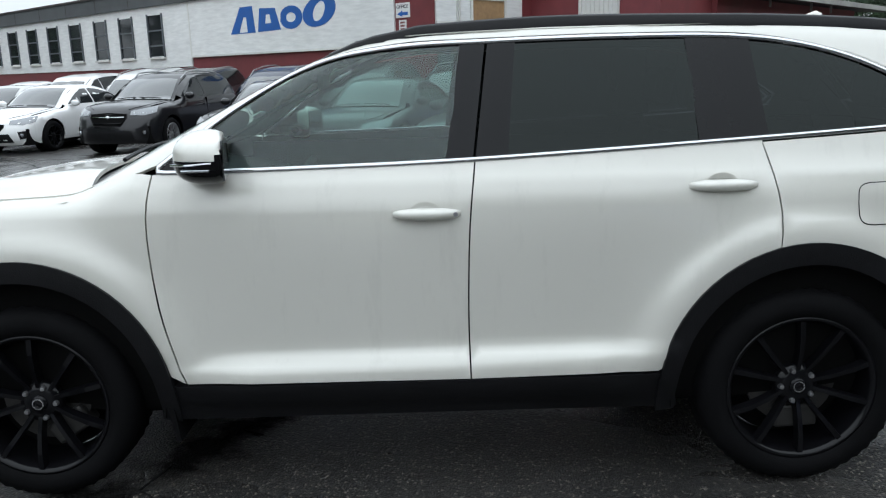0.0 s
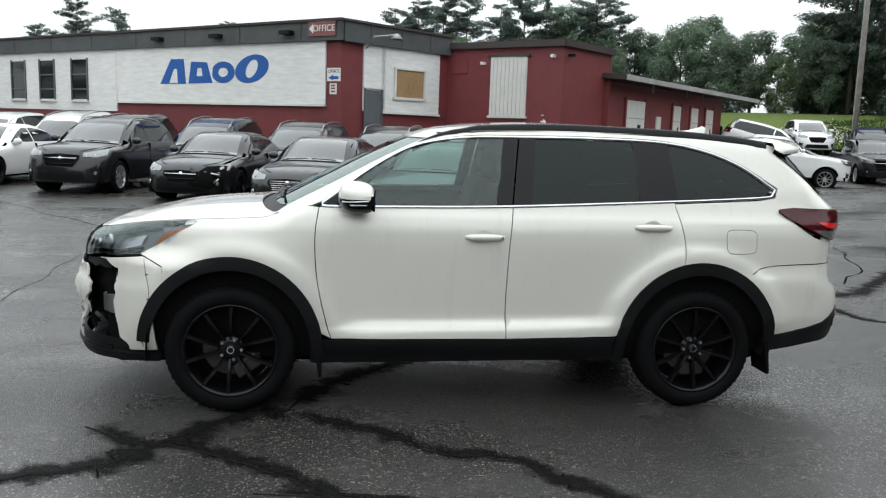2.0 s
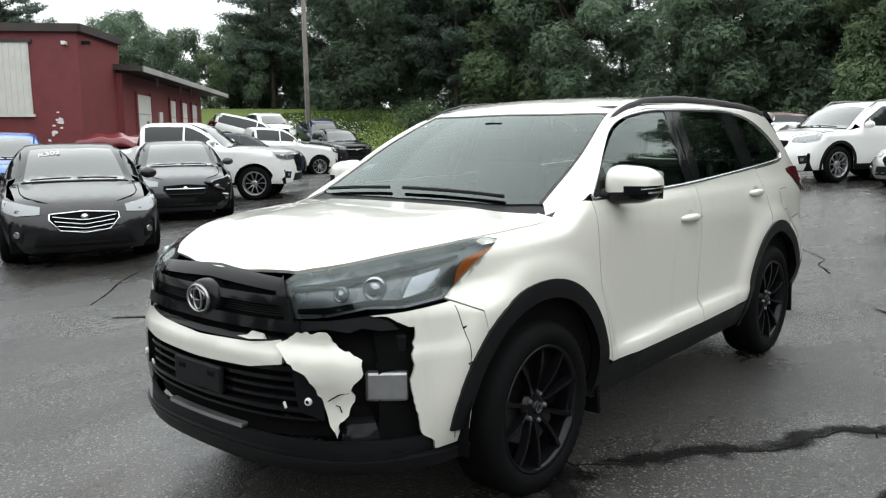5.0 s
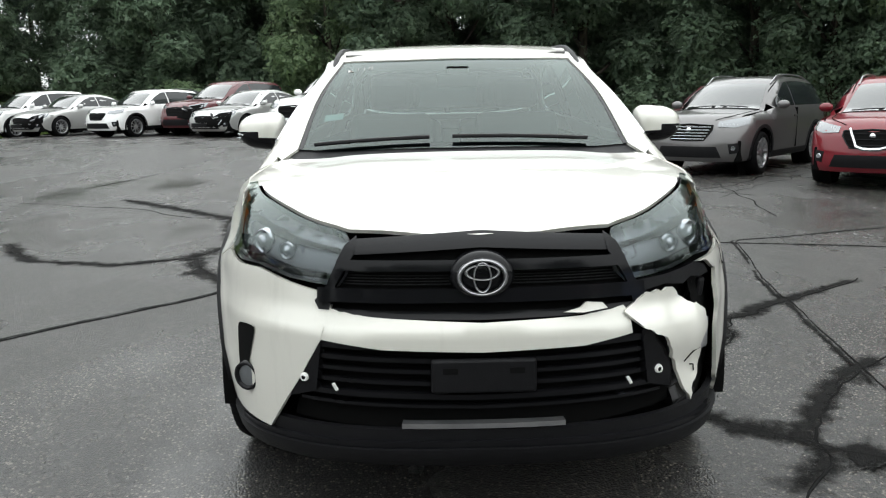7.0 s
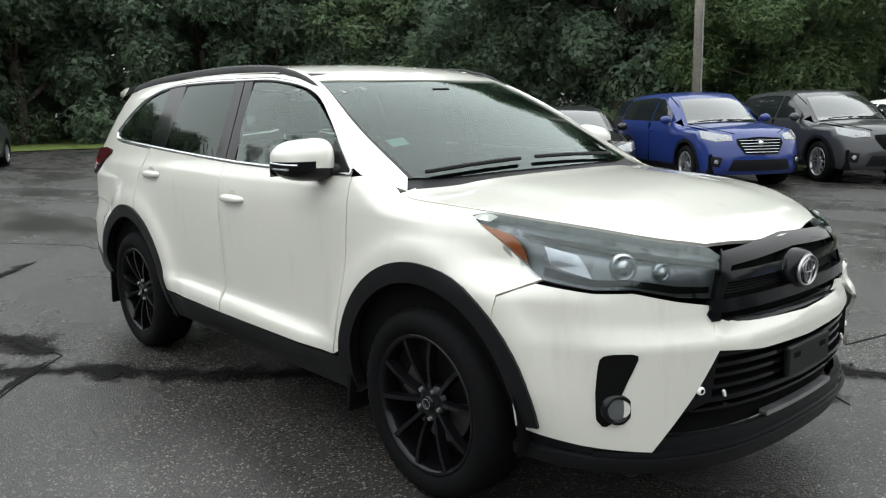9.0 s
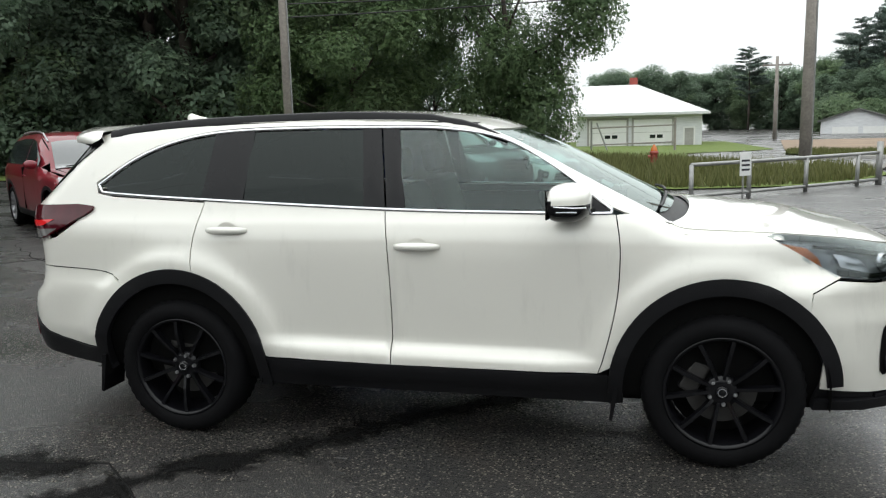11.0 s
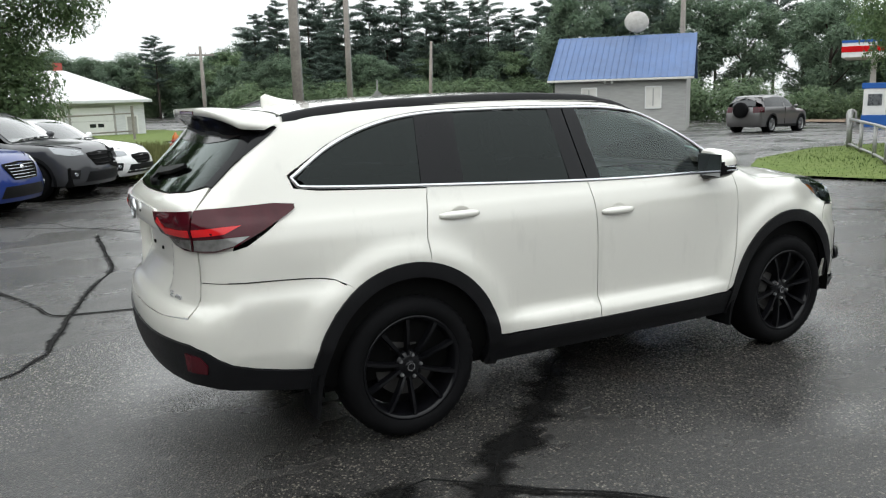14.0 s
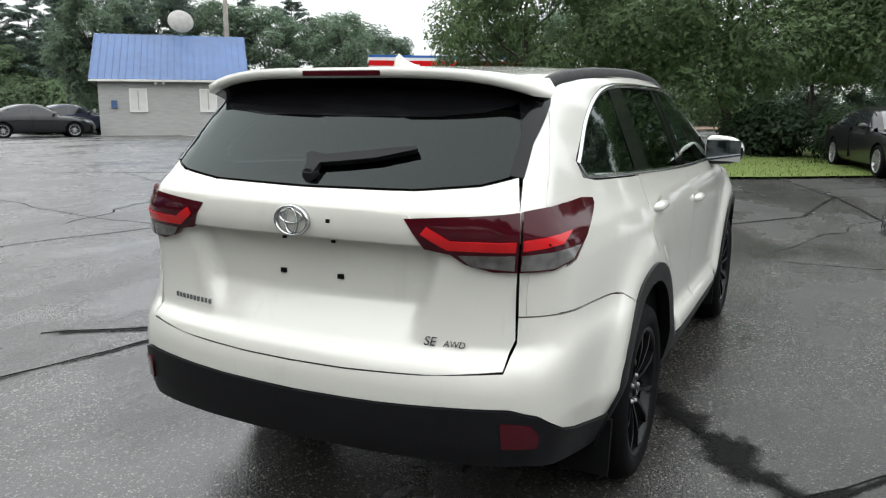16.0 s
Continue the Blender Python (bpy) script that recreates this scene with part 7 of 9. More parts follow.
        ob.matrix_basis = Matrix.Translation(Vector(q) + n_ * 0.012 - n_.cross(r_) * 0.10) @ Matrix((r_, n_.cross(r_), n_)).transposed().to_4x4()
        tx_.materials.append(M["sign_white"])
    return car


def all_cars():
    P = parked_car
    # row by the low white building
    P("sedan", "black", (-0.20, -6.42), 68, "black sedan with chrome-barred grille and white windscreen writing", True, grille="v", writing="K302")
    P("sedan", "black", (1.71, -9.18), 73, "low black sedan with slatted oval grille", False, grille="bars")
    P("sedan", "black", (3.94, -11.13), 76, "black sedan with smashed nose and chrome strip", False, grille="two", damage=True)
    P("suv", "black", (6.67, -12.41), 80, "black estate car with bright grille surround and roof rails", True, rails=True, grille="two")
    P("sedan", "white", (9.67, -13.41), 80, "white sedan with dark wheels", False)
    P("sedan", "dark grey", (-3.75, -10.05), 62, "dark grey sedan with its front bumper torn off", False, grille="two", damage=True)
    P("suv", "bright blue", (-1.98, -13.75), 66, "bright blue hatchback with broken lamp", True)
    P("pickup", "white", (-8.75, -12.95), 133, "white pickup truck with dented front wing", True, damage=True)
    P("suv", "dark grey", (2.25, -13.45), 76, "dark grey sport utility vehicle with roof rails", True, rails=True)
    P("suv", "black", (0.17, -13.30), 73, "black sport utility vehicle with crumpled bonnet", True, rails=True, damage=True)
    P("suv", "dark blue", (4.70, -15.15), 78, "dark blue estate car with roof rails", True, rails=True)
    P("suv", "dark grey", (7.52, -17.4), 80, "dark grey estate car with roof rails", True, rails=True)
    P("suv", "white", (9.72, -19.23), 80, "white sport utility vehicle with roof bars", True, rails=True)
    P("sedan", "silver", (12.17, -16.23), 82, "pale silver sedan parked in the second row", True)
    P("suv", "white", (12.36, -20.87), 82, "white sport utility vehicle behind the front row", True)
    P("sedan", "orange", (14.63, -18.32), 82, "orange sedan at the row's end", True)
    P("sedan", "white", (15.27, -23.24), 82, "white sedan by the long wall", True)
    # crumpled red panel in the white pickup's bed
    tg = radians(133)
    m = Matrix.Translation((-8.75 - 4.55 * math.cos(tg), -12.95 - 4.55 * math.sin(tg), float(ground_z(-5.6, -16.3)) + 1.34)) @ Matrix.Rotation(tg, 4, "Z")
    bm = bmesh.new()
    bmesh.ops.create_grid(bm, x_segments=14, y_segments=8, size=1.0)
    for v in bm.verts:
        x, y = v.co.x, v.co.y
        v.co = m @ Vector((x * 0.78, y * 0.62, 0.26 - 0.16 * x * x * abs(x) - 0.12 * y * y + 0.035 * math.sin(9 * x + 4 * y) + 0.02 * math.sin(17 * y)))
    r = bmesh.ops.extrude_face_region(bm, geom=bm.faces[:])
    bmesh.ops.translate(bm, vec=(0, 0, -0.28), verts=[v for v in r["geom"] if isinstance(v, bmesh.types.BMVert)])
    bmesh.ops.recalc_face_normals(bm, faces=bm.faces)
    tagged(part("wrecked_panel", bm, car_paint("red"), None, "", True), "crumpled bright red car panel lying in the pickup bed", "car part")
    # far trucks below the grass bank
    P("pickup", "white", (-18.40, -22.50), 158, "white pickup truck with bright wheels", True, grille="bars")
    P("suv", "dark blue", (-15.2, -20.6), 160, "dark blue sport utility vehicle", True)
    P("suv", "black", (-13.3, -19.3), 160, "black sport utility vehicle", True)
    P("suv", "white", (-20.2, -26.6), 150, "white sport utility vehicle", True)
    P("pickup", "black", (-21.3, -24.2), 70, "black pickup truck with chrome grille bars", True, grille="two")
    P("pickup", "dark grey", (-17.0, -30.5), 120, "dark grey pickup truck on the bank", True)
    P("suv", "white", (-22.6, -31.2), 70, "white sport utility vehicle on the bank", True)
    P("pickup", "dark blue", (-24.4, -29.5), 60, "dark blue pickup truck", True)
    # row beneath the woods
    P("sedan", "silver", (-13.75, -0.75), -26, "silver sedan with dark slatted grille", True, grille="plain")
    P("suv", "white", (-14.35, -3.45), -26, "white sport utility vehicle with missing grille", True, rails=True, scale=1.10)
    P("sedan", "silver", (-19.75, -7.05), -28, "silver coupe with a buckled bonnet", True, damage=True)
    P("suv", "dark red", (-21.30, -8.40), -28, "dark red large sport utility vehicle with stripped nose", False, damage=True, scale=1.08)
    P("suv", "white", (-21.15, -10.85), -28, "white compact sport utility vehicle", True, scale=0.93)
    P("sedan", "silver", (-22.95, -14.2), -28, "silver sedan with smashed front corner", True, damage=True)
    P("suv", "white", (-24.6, -16.6), -28, "white sport utility vehicle at the row's end", True)
    P("suv", "white", (-18.6, -1.6), -26, "white sport utility vehicle in the back row", True)
    P("suv", "dark grey", (-19.6, 0.9), -26, "dark grey sport utility vehicle in the back row", True, rails=True)
    P("suv", "dark grey", (-25.8, -5.3), -28, "dark grey sport utility vehicle in the back row", True)
    P("suv", "silver", (-27.2, -9.2), -28, "silver sport utility vehicle in the back row", True)
    P("suv", "dark grey", (-28.4, -13.0), -28, "dark grey sport utility vehicle in the back row", True, rails=True)
    P("suv", "silver", (-27.8, -17.6), -28, "pale sport utility vehicle in the back row", True)
    P("suv", "red", (-25.0, -2.4), -28, "red sport utility vehicle in the back row", True)
    # row opposite the store
    P("suv", "grey", (-9.05, 4.25), -42, "bronze grey sport utility vehicle with chrome bars", True, rails=True, grille="bars", scale=1.04)
    P("suv", "red", (-6.50, 6.05), -38, "deep red sport utility vehicle with broad chrome chevron grille", True, rails=True, grille="u")
    P("sedan", "black", (-5.05, 8.45), -40, "black sedan with wide chrome-barred grille", True, grille="bars")
    P("suv", "blue", (-2.75, 9.95), -34, "deep blue sport utility vehicle with chrome grille", True, grille="bars")
    P("suv", "dark grey", (-1.35, 12.0), -36, "dark grey sport utility vehicle with a smashed front", True, damage=True)
    P("sedan", "white", (-0.35, 14.1), -36, "white sedan with dark grille by the meadow", True, grille="plain")
    P("suv", "dark red", (-13.6, 5.6), -42, "dark red sport utility vehicle in the second row", False)
    P("suv", "dark grey", (-9.7, 10.4), -40, "dark grey sport utility vehicle in the second row", False, rails=True)
    P("sedan", "dark grey", (-8.5, 12.0), -40, "dark grey sedan in the second row", False)
    P("suv", "dark grey", (-6.2, 14.2), -36, "dark green grey sport utility vehicle in the second row", False)
    P("sedan", "black", (21.6, 28.9), -30, "black sedan parked near the blue-roofed shop", True)
    P("sedan", "dark blue", (25.4, 31.2), -30, "dark blue sedan beside the blue-roofed shop", True)
    car = P("suv", "grey", (28.3, 19.75), 12, "bronze grey sport utility vehicle with spare wheel by the shop", True, scale=0.95)
    part("spare_wheel", lathe([(0.0, 0.10), (0.26, 0.10), (0.33, 0.07), (0.34, 0.0), (0.33, -0.06)], 24, Matrix.Translation((-2.38, 0.05, 0.98)) @ Matrix.Rotation(radians(90), 4, "Z")), M["rubber"], car, "black spare wheel cover", True)
    P("sedan", "black", (13.3, -3.6), 197, "black hatchback parked at the grass verge", True)


# ---------------------------------------------------------------- buildings
def frame_at(origin, ang):
    """Local x along a wall, y out of it, z up."""
    return Matrix.Translation(origin) @ Matrix.Rotation(radians(ang), 4, "Z")


def wall_text(parent, body, size, m, mat, name="sign_text"):
    tx = bpy.data.curves.new(name, "FONT")
    tx.body, tx.size, tx.extrude, tx.align_x, tx.align_y = body, size, 0.004, "CENTER", "CENTER"
    ob = new(name, tx)
    ob.parent = parent
    ob.matrix_basis = m
    tx.materials.append(mat)
    return ob


FACE = Matrix.Rotation(radians(90), 4, "X") @ Matrix.Identity(4)


def office_building():
    b = empty("office_building", label="low flat-roofed building, white and dark red, dark fascia", category="building")
    base = 0.9
    top = 4.62
    c0 = Vector((0.73, -18.16, 0))
    # local frame of the long wall: x runs from the corner away, outward is towards the lot
    L1 = frame_at(c0, -41)          # +y of this frame points out, to the lot
    L2 = frame_at(c0, -139)          # -y of this frame points out
    ln, sh = 31.0, 4.65

    def slab(name, m, x0, x1, y0, y1, z0, z1, mat, label="", parent=b, bev=0.0):
        return part(name, box(x0, x1, y0, y1, z0, z1, bev, m), mat, parent, label)

    # red brick-painted base and corner pier
    slab("wall", L1, 0, ln, -0.30, 0.0, base - 1.2, top - 0.05, M["red_wall"], "dark red painted wall")
    slab("wall", L2, 0.0, sh, 0.0, 0.30, base - 1.2, top - 0.05, M["red_wall"], "dark red painted wall")
    # white panels over it
    slab("white_panel", L1, 0.55, 10.48, 0.003, 0.06, 2.26, 4.08, M["white_wall"], "white sign panel")
    slab("white_panel", L1, 10.54, ln, 0.003, 0.05, 1.9, 4.08, M["white_wall"], "white panel with windows")
    slab("panel_joint", L1, 10.48, 10.54, 0.003, 0.075, 2.26, 4.08, M["white_door"])
    slab("panel_ledge", L1, 0.53, 10.48, 0.0, 0.10, 2.20, 2.26, M["white_door"])
    slab("white_panel", L2, 0.85, 4.20, -0.06, -0.003, 2.13, 4.06, M["white_wall"], "white board panel")
    slab("panel_ledge", L2, 1.64, 4.24, -0.10, 0.0, 2.07, 2.13, M["white_door"])
    slab("panel_joint", L2, 1.585, 1.62, -0.075, -0.003, 2.84, 4.05, M["white_door"])
    # fascia and roof
    slab("fascia", L1, -0.12, ln, 0.0, 0.16, 4.08, top, M["fascia"], "weathered dark grey fascia")
    slab("fascia", L2, 0.0, sh, -0.16, 0.0, 4.06, top, M["fascia"], "weathered dark grey fascia")
    slab("roof_edge", L1, -0.18, ln, -0.2, 0.22, top, top + 0.07, M["roof_edge"])
    slab("roof_edge", L2, -0.05, sh, -0.22, 0.2, top + 0.001, top + 0.068, M["roof_edge"])
    for i in range(12):
        slab("fascia_seam", L1, 1.4 + i * 2.6, 1.43 + i * 2.6, 0.16, 0.168, 4.09, top - 0.02, M["roof_edge"])
    for i in range(3):
        slab("fascia_seam", L2, 1.0 + i * 1.3, 1.03 + i * 1.3, -0.168, -0.16, 4.07, top - 0.02, M["roof_edge"])
    for x in (1.7, 4.8, 7.7):
        slab("fascia_lamp", L1, x, x + 0.42, 0.16, 0.38, 4.28, 4.39, M["black_plastic"], "black lamp box on the fascia")
    roof = bmesh.new()
    pts = [L1 @ Vector((0, 0, 0)), L1 @ Vector((ln, 0, 0)), L1 @ Vector((ln, -9, 0)), L2 @ Vector((sh, 0, 0))]
    roof.faces.new([roof.verts.new((p.x, p.y, top - 0.03)) for p in pts])
    part("roof", roof, M["roof_edge"], b)
    # windows of the long wall
    for i, x in enumerate((12.30, 14.45, 16.50, 18.70, 20.85, 23.0, 25.15, 27.3, 29.4)):
        w = 0.95
        win = empty("window")
        win.parent = b
        part("pane", box(x, x + w, 0.052, 0.058, 2.31, 3.77, 0, L1), M["pane_dark"], win)
        for xx in (x - 0.06, x + w):
            part("frame", box(xx, xx + 0.06, 0.052, 0.10, 2.27, 3.82, 0, L1), M["grey_door"], win)
        for zz in (2.66, 3.20):
            part("mullion", box(x, x + w, 0.058, 0.085, zz, zz + 0.05, 0, L1), M["grey_door"], win)
        part("sill", box(x - 0.1, x + w + 0.1, 0.05, 0.14, 2.21, 2.27, 0, L1), M["white_door"], win)
    # office door and light on the short wall
    door = empty("door")
    door.parent = b
    part("leaf", box(0.92, 1.56, -0.075, -0.064, 1.1, 2.74, 0, L2), M["grey_door"], door, "dark grey door")
    for x in (0.86, 1.56):
        part("jamb", box(x, x + 0.06, -0.10, -0.064, 1.0, 2.78, 0, L2), M["grey_door"], door)
    part("lintel", box(0.83, 1.64, -0.11, -0.064, 2.78, 2.84, 0, L2), M["white_door"], door)
    win = empty("window", label="window boarded with plywood")
    win.parent = b
    part("board", box(2.18, 3.43, -0.075, -0.064, 2.60, 3.44, 0, L2), M["plywood"], win, "bare plywood board")
    for a_ in ((2.11, 2.18, 2.60, 3.44), (3.43, 3.50, 2.60, 3.44), (2.11, 3.50, 3.44, 3.50), (2.06, 3.55, 2.52, 2.60)):
        part("frame", box(a_[0], a_[1], -0.11, -0.064, a_[2], a_[3], 0, L2), M["white_door"], win)
    lamp = empty("wall_lamp")
    lamp.parent = b
    part("arm", tube([L2 @ Vector(p) for p in ((0.82, -0.16, 3.92), (0.86, -0.46, 4.25), (1.4, -0.70, 4.34))], 0.025, 8), M["galv"], lamp)
    part("shade", lathe([(0.0, 0.16), (0.06, 0.14), (0.20, 0.0), (0.18, -0.02)], 16, L2 @ Matrix.Translation((1.50, -0.73, 4.24)) @ Matrix.Rotation(radians(90), 4, "X")), M["galv"], lamp, smooth=True)
    # downpipe
    part("downpipe", tube([L2 @ Vector((1.68, -0.10, 4.05)), L2 @ Vector((1.68, -0.10, 2.2))], 0.03, 8), M["white_door"], b)
    # signs
    sg = empty("office_sign", label="faded red sign, white arrow and lettering", category="sign")
    part("board", box(0.05, 1.08, 0.172, 0.205, 4.20, 4.62, 0, L1), M["sign_red"], sg)
    wall_text(sg, "OFFICE", 0.26, L1 @ Matrix.Translation((0.49, 0.212, 4.41)) @ Matrix.Rotation(math.pi, 4, "Z") @ FACE, M["sign_white"])
    part("arrow", prism([(0.90, 4.28), (0.90, 4.55), (1.05, 4.41)], 0.008, L1 @ Matrix.Translation((0, 0.206, 0))), M["sign_white"], sg)
    s2 = empty("office_sign", label="small white sign with black arrow and lettering", category="sign")
    part("board", box(0.0, 0.50, 0.004, 0.03, 2.93, 3.31, 0, L1), M["sign_white"], s2)
    wall_text(s2, "OFFICE", 0.135, L1 @ Matrix.Translation((0.25, 0.034, 3.21)) @ Matrix.Rotation(math.pi, 4, "Z") @ FACE, M["sign_black"])
    part("arrow", prism([(0.06, 2.99), (0.26, 2.99), (0.26, 2.95), (0.45, 3.03), (0.26, 3.11), (0.26, 3.07), (0.06, 3.07)], 0.006, L1 @ Matrix.Translation((0, 0.031, 0))), M["blue_sign"], s2)
    s3 = empty("notice_sign", label="small white notice with red bars", category="sign")
    part("board", box(0.14, 0.40, 0.004, 0.025, 2.56, 2.87, 0, L1), M["sign_white"], s3)
    for z in (2.61, 2.70, 2.78):
        part("print_bar", box(0.19, 0.35, 0.026, 0.029, z, z + 0.05, 0, L1), M["sign_red"], s3)
    # wall logo: plain blue shapes
    lg = empty("wall_logo", label="large blue painted logo of plain slanted shapes", category="sign")

    def logo(x, z):
        return -0.23 + 0.906 * x, 0, 0.07 + 0.95 * z

    def blob(poly, hole=None):
        bm = bmesh.new()
        m = L1 @ Matrix.Translation((0, 0.064, 0))
        outer = [bm.verts.new(m @ Vector(logo(x, z))) for x, z in poly]
        if hole is None:
            bm.faces.new(outer)
        else:
            inner = [bm.verts.new(m @ Vector(logo(x, z))) for x, z in hole]
            n = len(outer)
            for i in range(n):
                bm.faces.new((outer[i], outer[(i + 1) % n], inner[(i + 1) % n], inner[i]))
        r = bmesh.ops.extrude_face_region(bm, geom=bm.faces[:])
        bmesh.ops.translate(bm, vec=(L1.to_3x3() @ Vector((0, 0.006, 0))), verts=[v for v in r["geom"] if isinstance(v, bmesh.types.BMVert)])
        bmesh.ops.recalc_face_normals(bm, faces=bm.faces)
        part("logo_shape", bm, M["blue_sign"], lg, "solid blue shape")
    blob([(9.14, 2.94), (8.50, 3.80), (7.78, 3.80), (7.66, 2.94)], [(8.62, 2.97), (8.34, 3.46), (8.16, 3.46), (8.12, 2.97)])
    blob([(7.52, 2.95), (7.36, 3.70), (6.50, 3.66), (6.22, 2.97)], [(7.08, 3.20), (7.02, 3.48), (6.80, 3.48), (6.74, 3.20)])
    blob([(5.66 + 0.60 * math.cos(a), 3.32 + 0.36 * math.sin(a)) for a in np.linspace(0.5, 6.3, 20)[:-1]], [(5.66 + 0.26 * math.cos(a), 3.32 + 0.15 * math.sin(a)) for a in np.linspace(0.5, 6.3, 20)[:-1]])
    blob([(4.22 + 0.80 * math.cos(a) - 0.20 * math.sin(a), 3.42 + 0.46 * math.sin(a)) for a in np.linspace(0, 2 * math.pi, 25)[:-1]], [(4.22 + 0.28 * math.cos(a) - 0.13 * math.sin(a), 3.42 + 0.29 * math.sin(a)) for a in np.linspace(0, 2 * math.pi, 25)[:-1]])
    return L1, L2


def red_block():
    b = empty("red_building", label="dark red flat-roofed block with a white sliding door", category="building")
    l, mid, r = Vector((-2.80, -21.22, 0)), Vector((-5.90, -18.32, 0)), Vector((-8.16, -20.50, 0))
    top = 4.25
    d1 = (mid - l).normalized()
    n1 = (mid - l).length
    ang1 = math.degrees(math.atan2(d1.y, d1.x))
    A = frame_at(l, ang1)            # out of the wall is -y
    d2 = (r - mid).normalized()
    ang2 = math.degrees(math.atan2(d2.y, d2.x))
    B = frame_at(mid, ang2)
    n2 = (r - mid).length
    part("wall", box(-0.6, n1, 0.0, 0.3, -0.6, top, 0, A), M["red_wall"], b, "dark red painted block wall")
    part("wall", box(0.0, n2, 0.0, 0.3, -0.6, top, 0, B), M["red_wall"], b, "dark red painted block wall")
    part("wall", box(0.0, n2, 4.0, 4.3, -0.6, top, 0, B), M["red_wall"], b)
    part("roof_edge", box(-0.6, n1 + 0.1, -0.14, 0.3, top, top + 0.20, 0, A), M["roof_edge"], b, "dark roof edge")
    part("roof_edge", box(-0.1, n2, -0.14, 0.3, top + 0.001, top + 0.199, 0, B), M["roof_edge"], b, "dark roof edge")
    bm = bmesh.new()
    bm.faces.new([bm.verts.new((p.x, p.y, top - 0.01)) for p in (l, mid, r, r + (l - mid))])
    part("roof", bm, M["roof_edge"], b)
    # sliding door with ribs
    d0, d1_ = 1.70, 3.02
    door = empty("sliding_door", label="white corrugated sliding door")
    door.parent = b
    part("leaf", box(d0, d1_, -0.05, -0.003, 2.15, 3.98, 0, A), M["white_door"], door)
    nr = 9
    for i in range(nr):
        x = d0 + (d1_ - d0) * (i + 0.5) / nr
        part("rib", box(x - 0.035, x + 0.035, -0.075, -0.05, 2.17, 3.96, 0, A), M["white_door"], door)
    part("track", box(d0 - 0.1, d1_ + 0.1, -0.09, -0.003, 3.98, 4.05, 0, A), M["roof_edge"], door)
    part("sill", box(d0 - 0.05, d1_ + 0.05, -0.09, -0.003, 2.08, 2.15, 0, A), M["white_door"], door)
    part("vent_panel", box(0.20, 0.80, -0.03, -0.003, 3.48, 4.0, 0.01, A), M["red_wall"], b, "red painted blank panel")
    for m, x, z in ((A, 3.95, 3.95), (B, 0.3, 4.0), (A, 1.45, 3.78)):
        part("security_camera", box(x - 0.05, x + 0.05, -0.22, -0.003, z - 0.04, z + 0.05, 0.01, m), M["black_plastic"] if m is B else M["sign_white"], b)
    rnd = random.Random(4)
    for i in range(9):
        x, z = n1 * 0.78 + rnd.uniform(-0.05, 0.40), 2.05 + rnd.uniform(-0.7, 0.35)
        s = rnd.uniform(0.03, 0.10)
        part("peeled_patch", prism([(x + s * rnd.uniform(0.6, 1.3) * math.cos(a), z + s * 0.6 * rnd.uniform(0.6, 1.3) * math.sin(a)) for a in np.linspace(0, 6.28, 8)[:-1]], -0.004, A @ Matrix.Translation((0, -0.001, 0))), M["white_wall"], b, "patch of peeled paint")
    # low wing with garage doors
    s = empty("loading_wing", label="low dark red wing with four white garage doors", category="building")
    C = frame_at(Vector((-9.36, -20.76, 0)), -133)
    wt = 3.42
    part("wall", box(-1.4, 11.0, 0.55, 0.85, -0.6, wt, 0, C), M["red_wall"], s, "dark red wall")
    part("wall", box(-1.4, -1.1, 0.85, 7.0, -0.6, wt, 0, C), M["red_wall"], s)
    part("wall", box(10.7, 11.0, 0.85, 7.0, -0.6, wt, 0, C), M["red_wall"], s)
    part("roof", prism([(-0.1, 3.60), (-0.1, 3.44), (7.5, 3.95), (7.5, 4.12)], 16.1, C @ Matrix.Translation((-1.6, 0, 0)) @ Matrix.Rotation(radians(90), 4, "Z") @ Matrix.Diagonal((1, -1, 1, 1))), M["roof_edge"], s, "dark overhanging roof")
    part("eave_board", box(-1.6, 14.5, -0.16, -0.11, 3.43, 3.60, 0, C), M["concrete"], s)
    for i, (x, w) in enumerate(((0.0, 1.70), (4.6, 0.90), (6.7, 0.95), (8.65, 1.05))):
        g = empty("garage_door", label="white garage door")
        g.parent = s
        part("leaf", box(x, x + w, 0.50, 0.547, 0.3, 2.87, 0, C), M["white_door"], g)
        for z in (0.95, 1.60, 2.25):
            part("panel_line", box(x, x + w, 0.488, 0.50, z, z + 0.03, 0, C), M["siding"], g)
        part("door_window", box(x + w * 0.62, x + w * 0.78, 0.490, 0.50, 1.75, 2.05, 0, C), M["pane_dark"], g)
        for xx in (x - 0.12, x + w):
            part("jamb", box(xx, xx + 0.12, 0.48, 0.547, 0.2, 2.97, 0, C), M["red_wall"], g)
    part("wing_door", box(2.9, 3.35, 0.50, 0.547, 0.3, 2.4, 0, C), M["white_door"], s)
    for x in (1.6, 5.2, 7.2):
        part("eave_lamp", box(x, x + 0.06, 0.2, 0.26, 3.2, 3.5, 0, C), M["galv"], s)
    pipe = part("bollard_rail", tube([(-4.6, -18.0, 1.05), (-3.5, -19.8, 1.15), (-2.6, -21.05, 1.2)], 0.05, 8), M["roof_edge"])
    tagged(pipe, "dark pipe rail before the red wall", "railing")


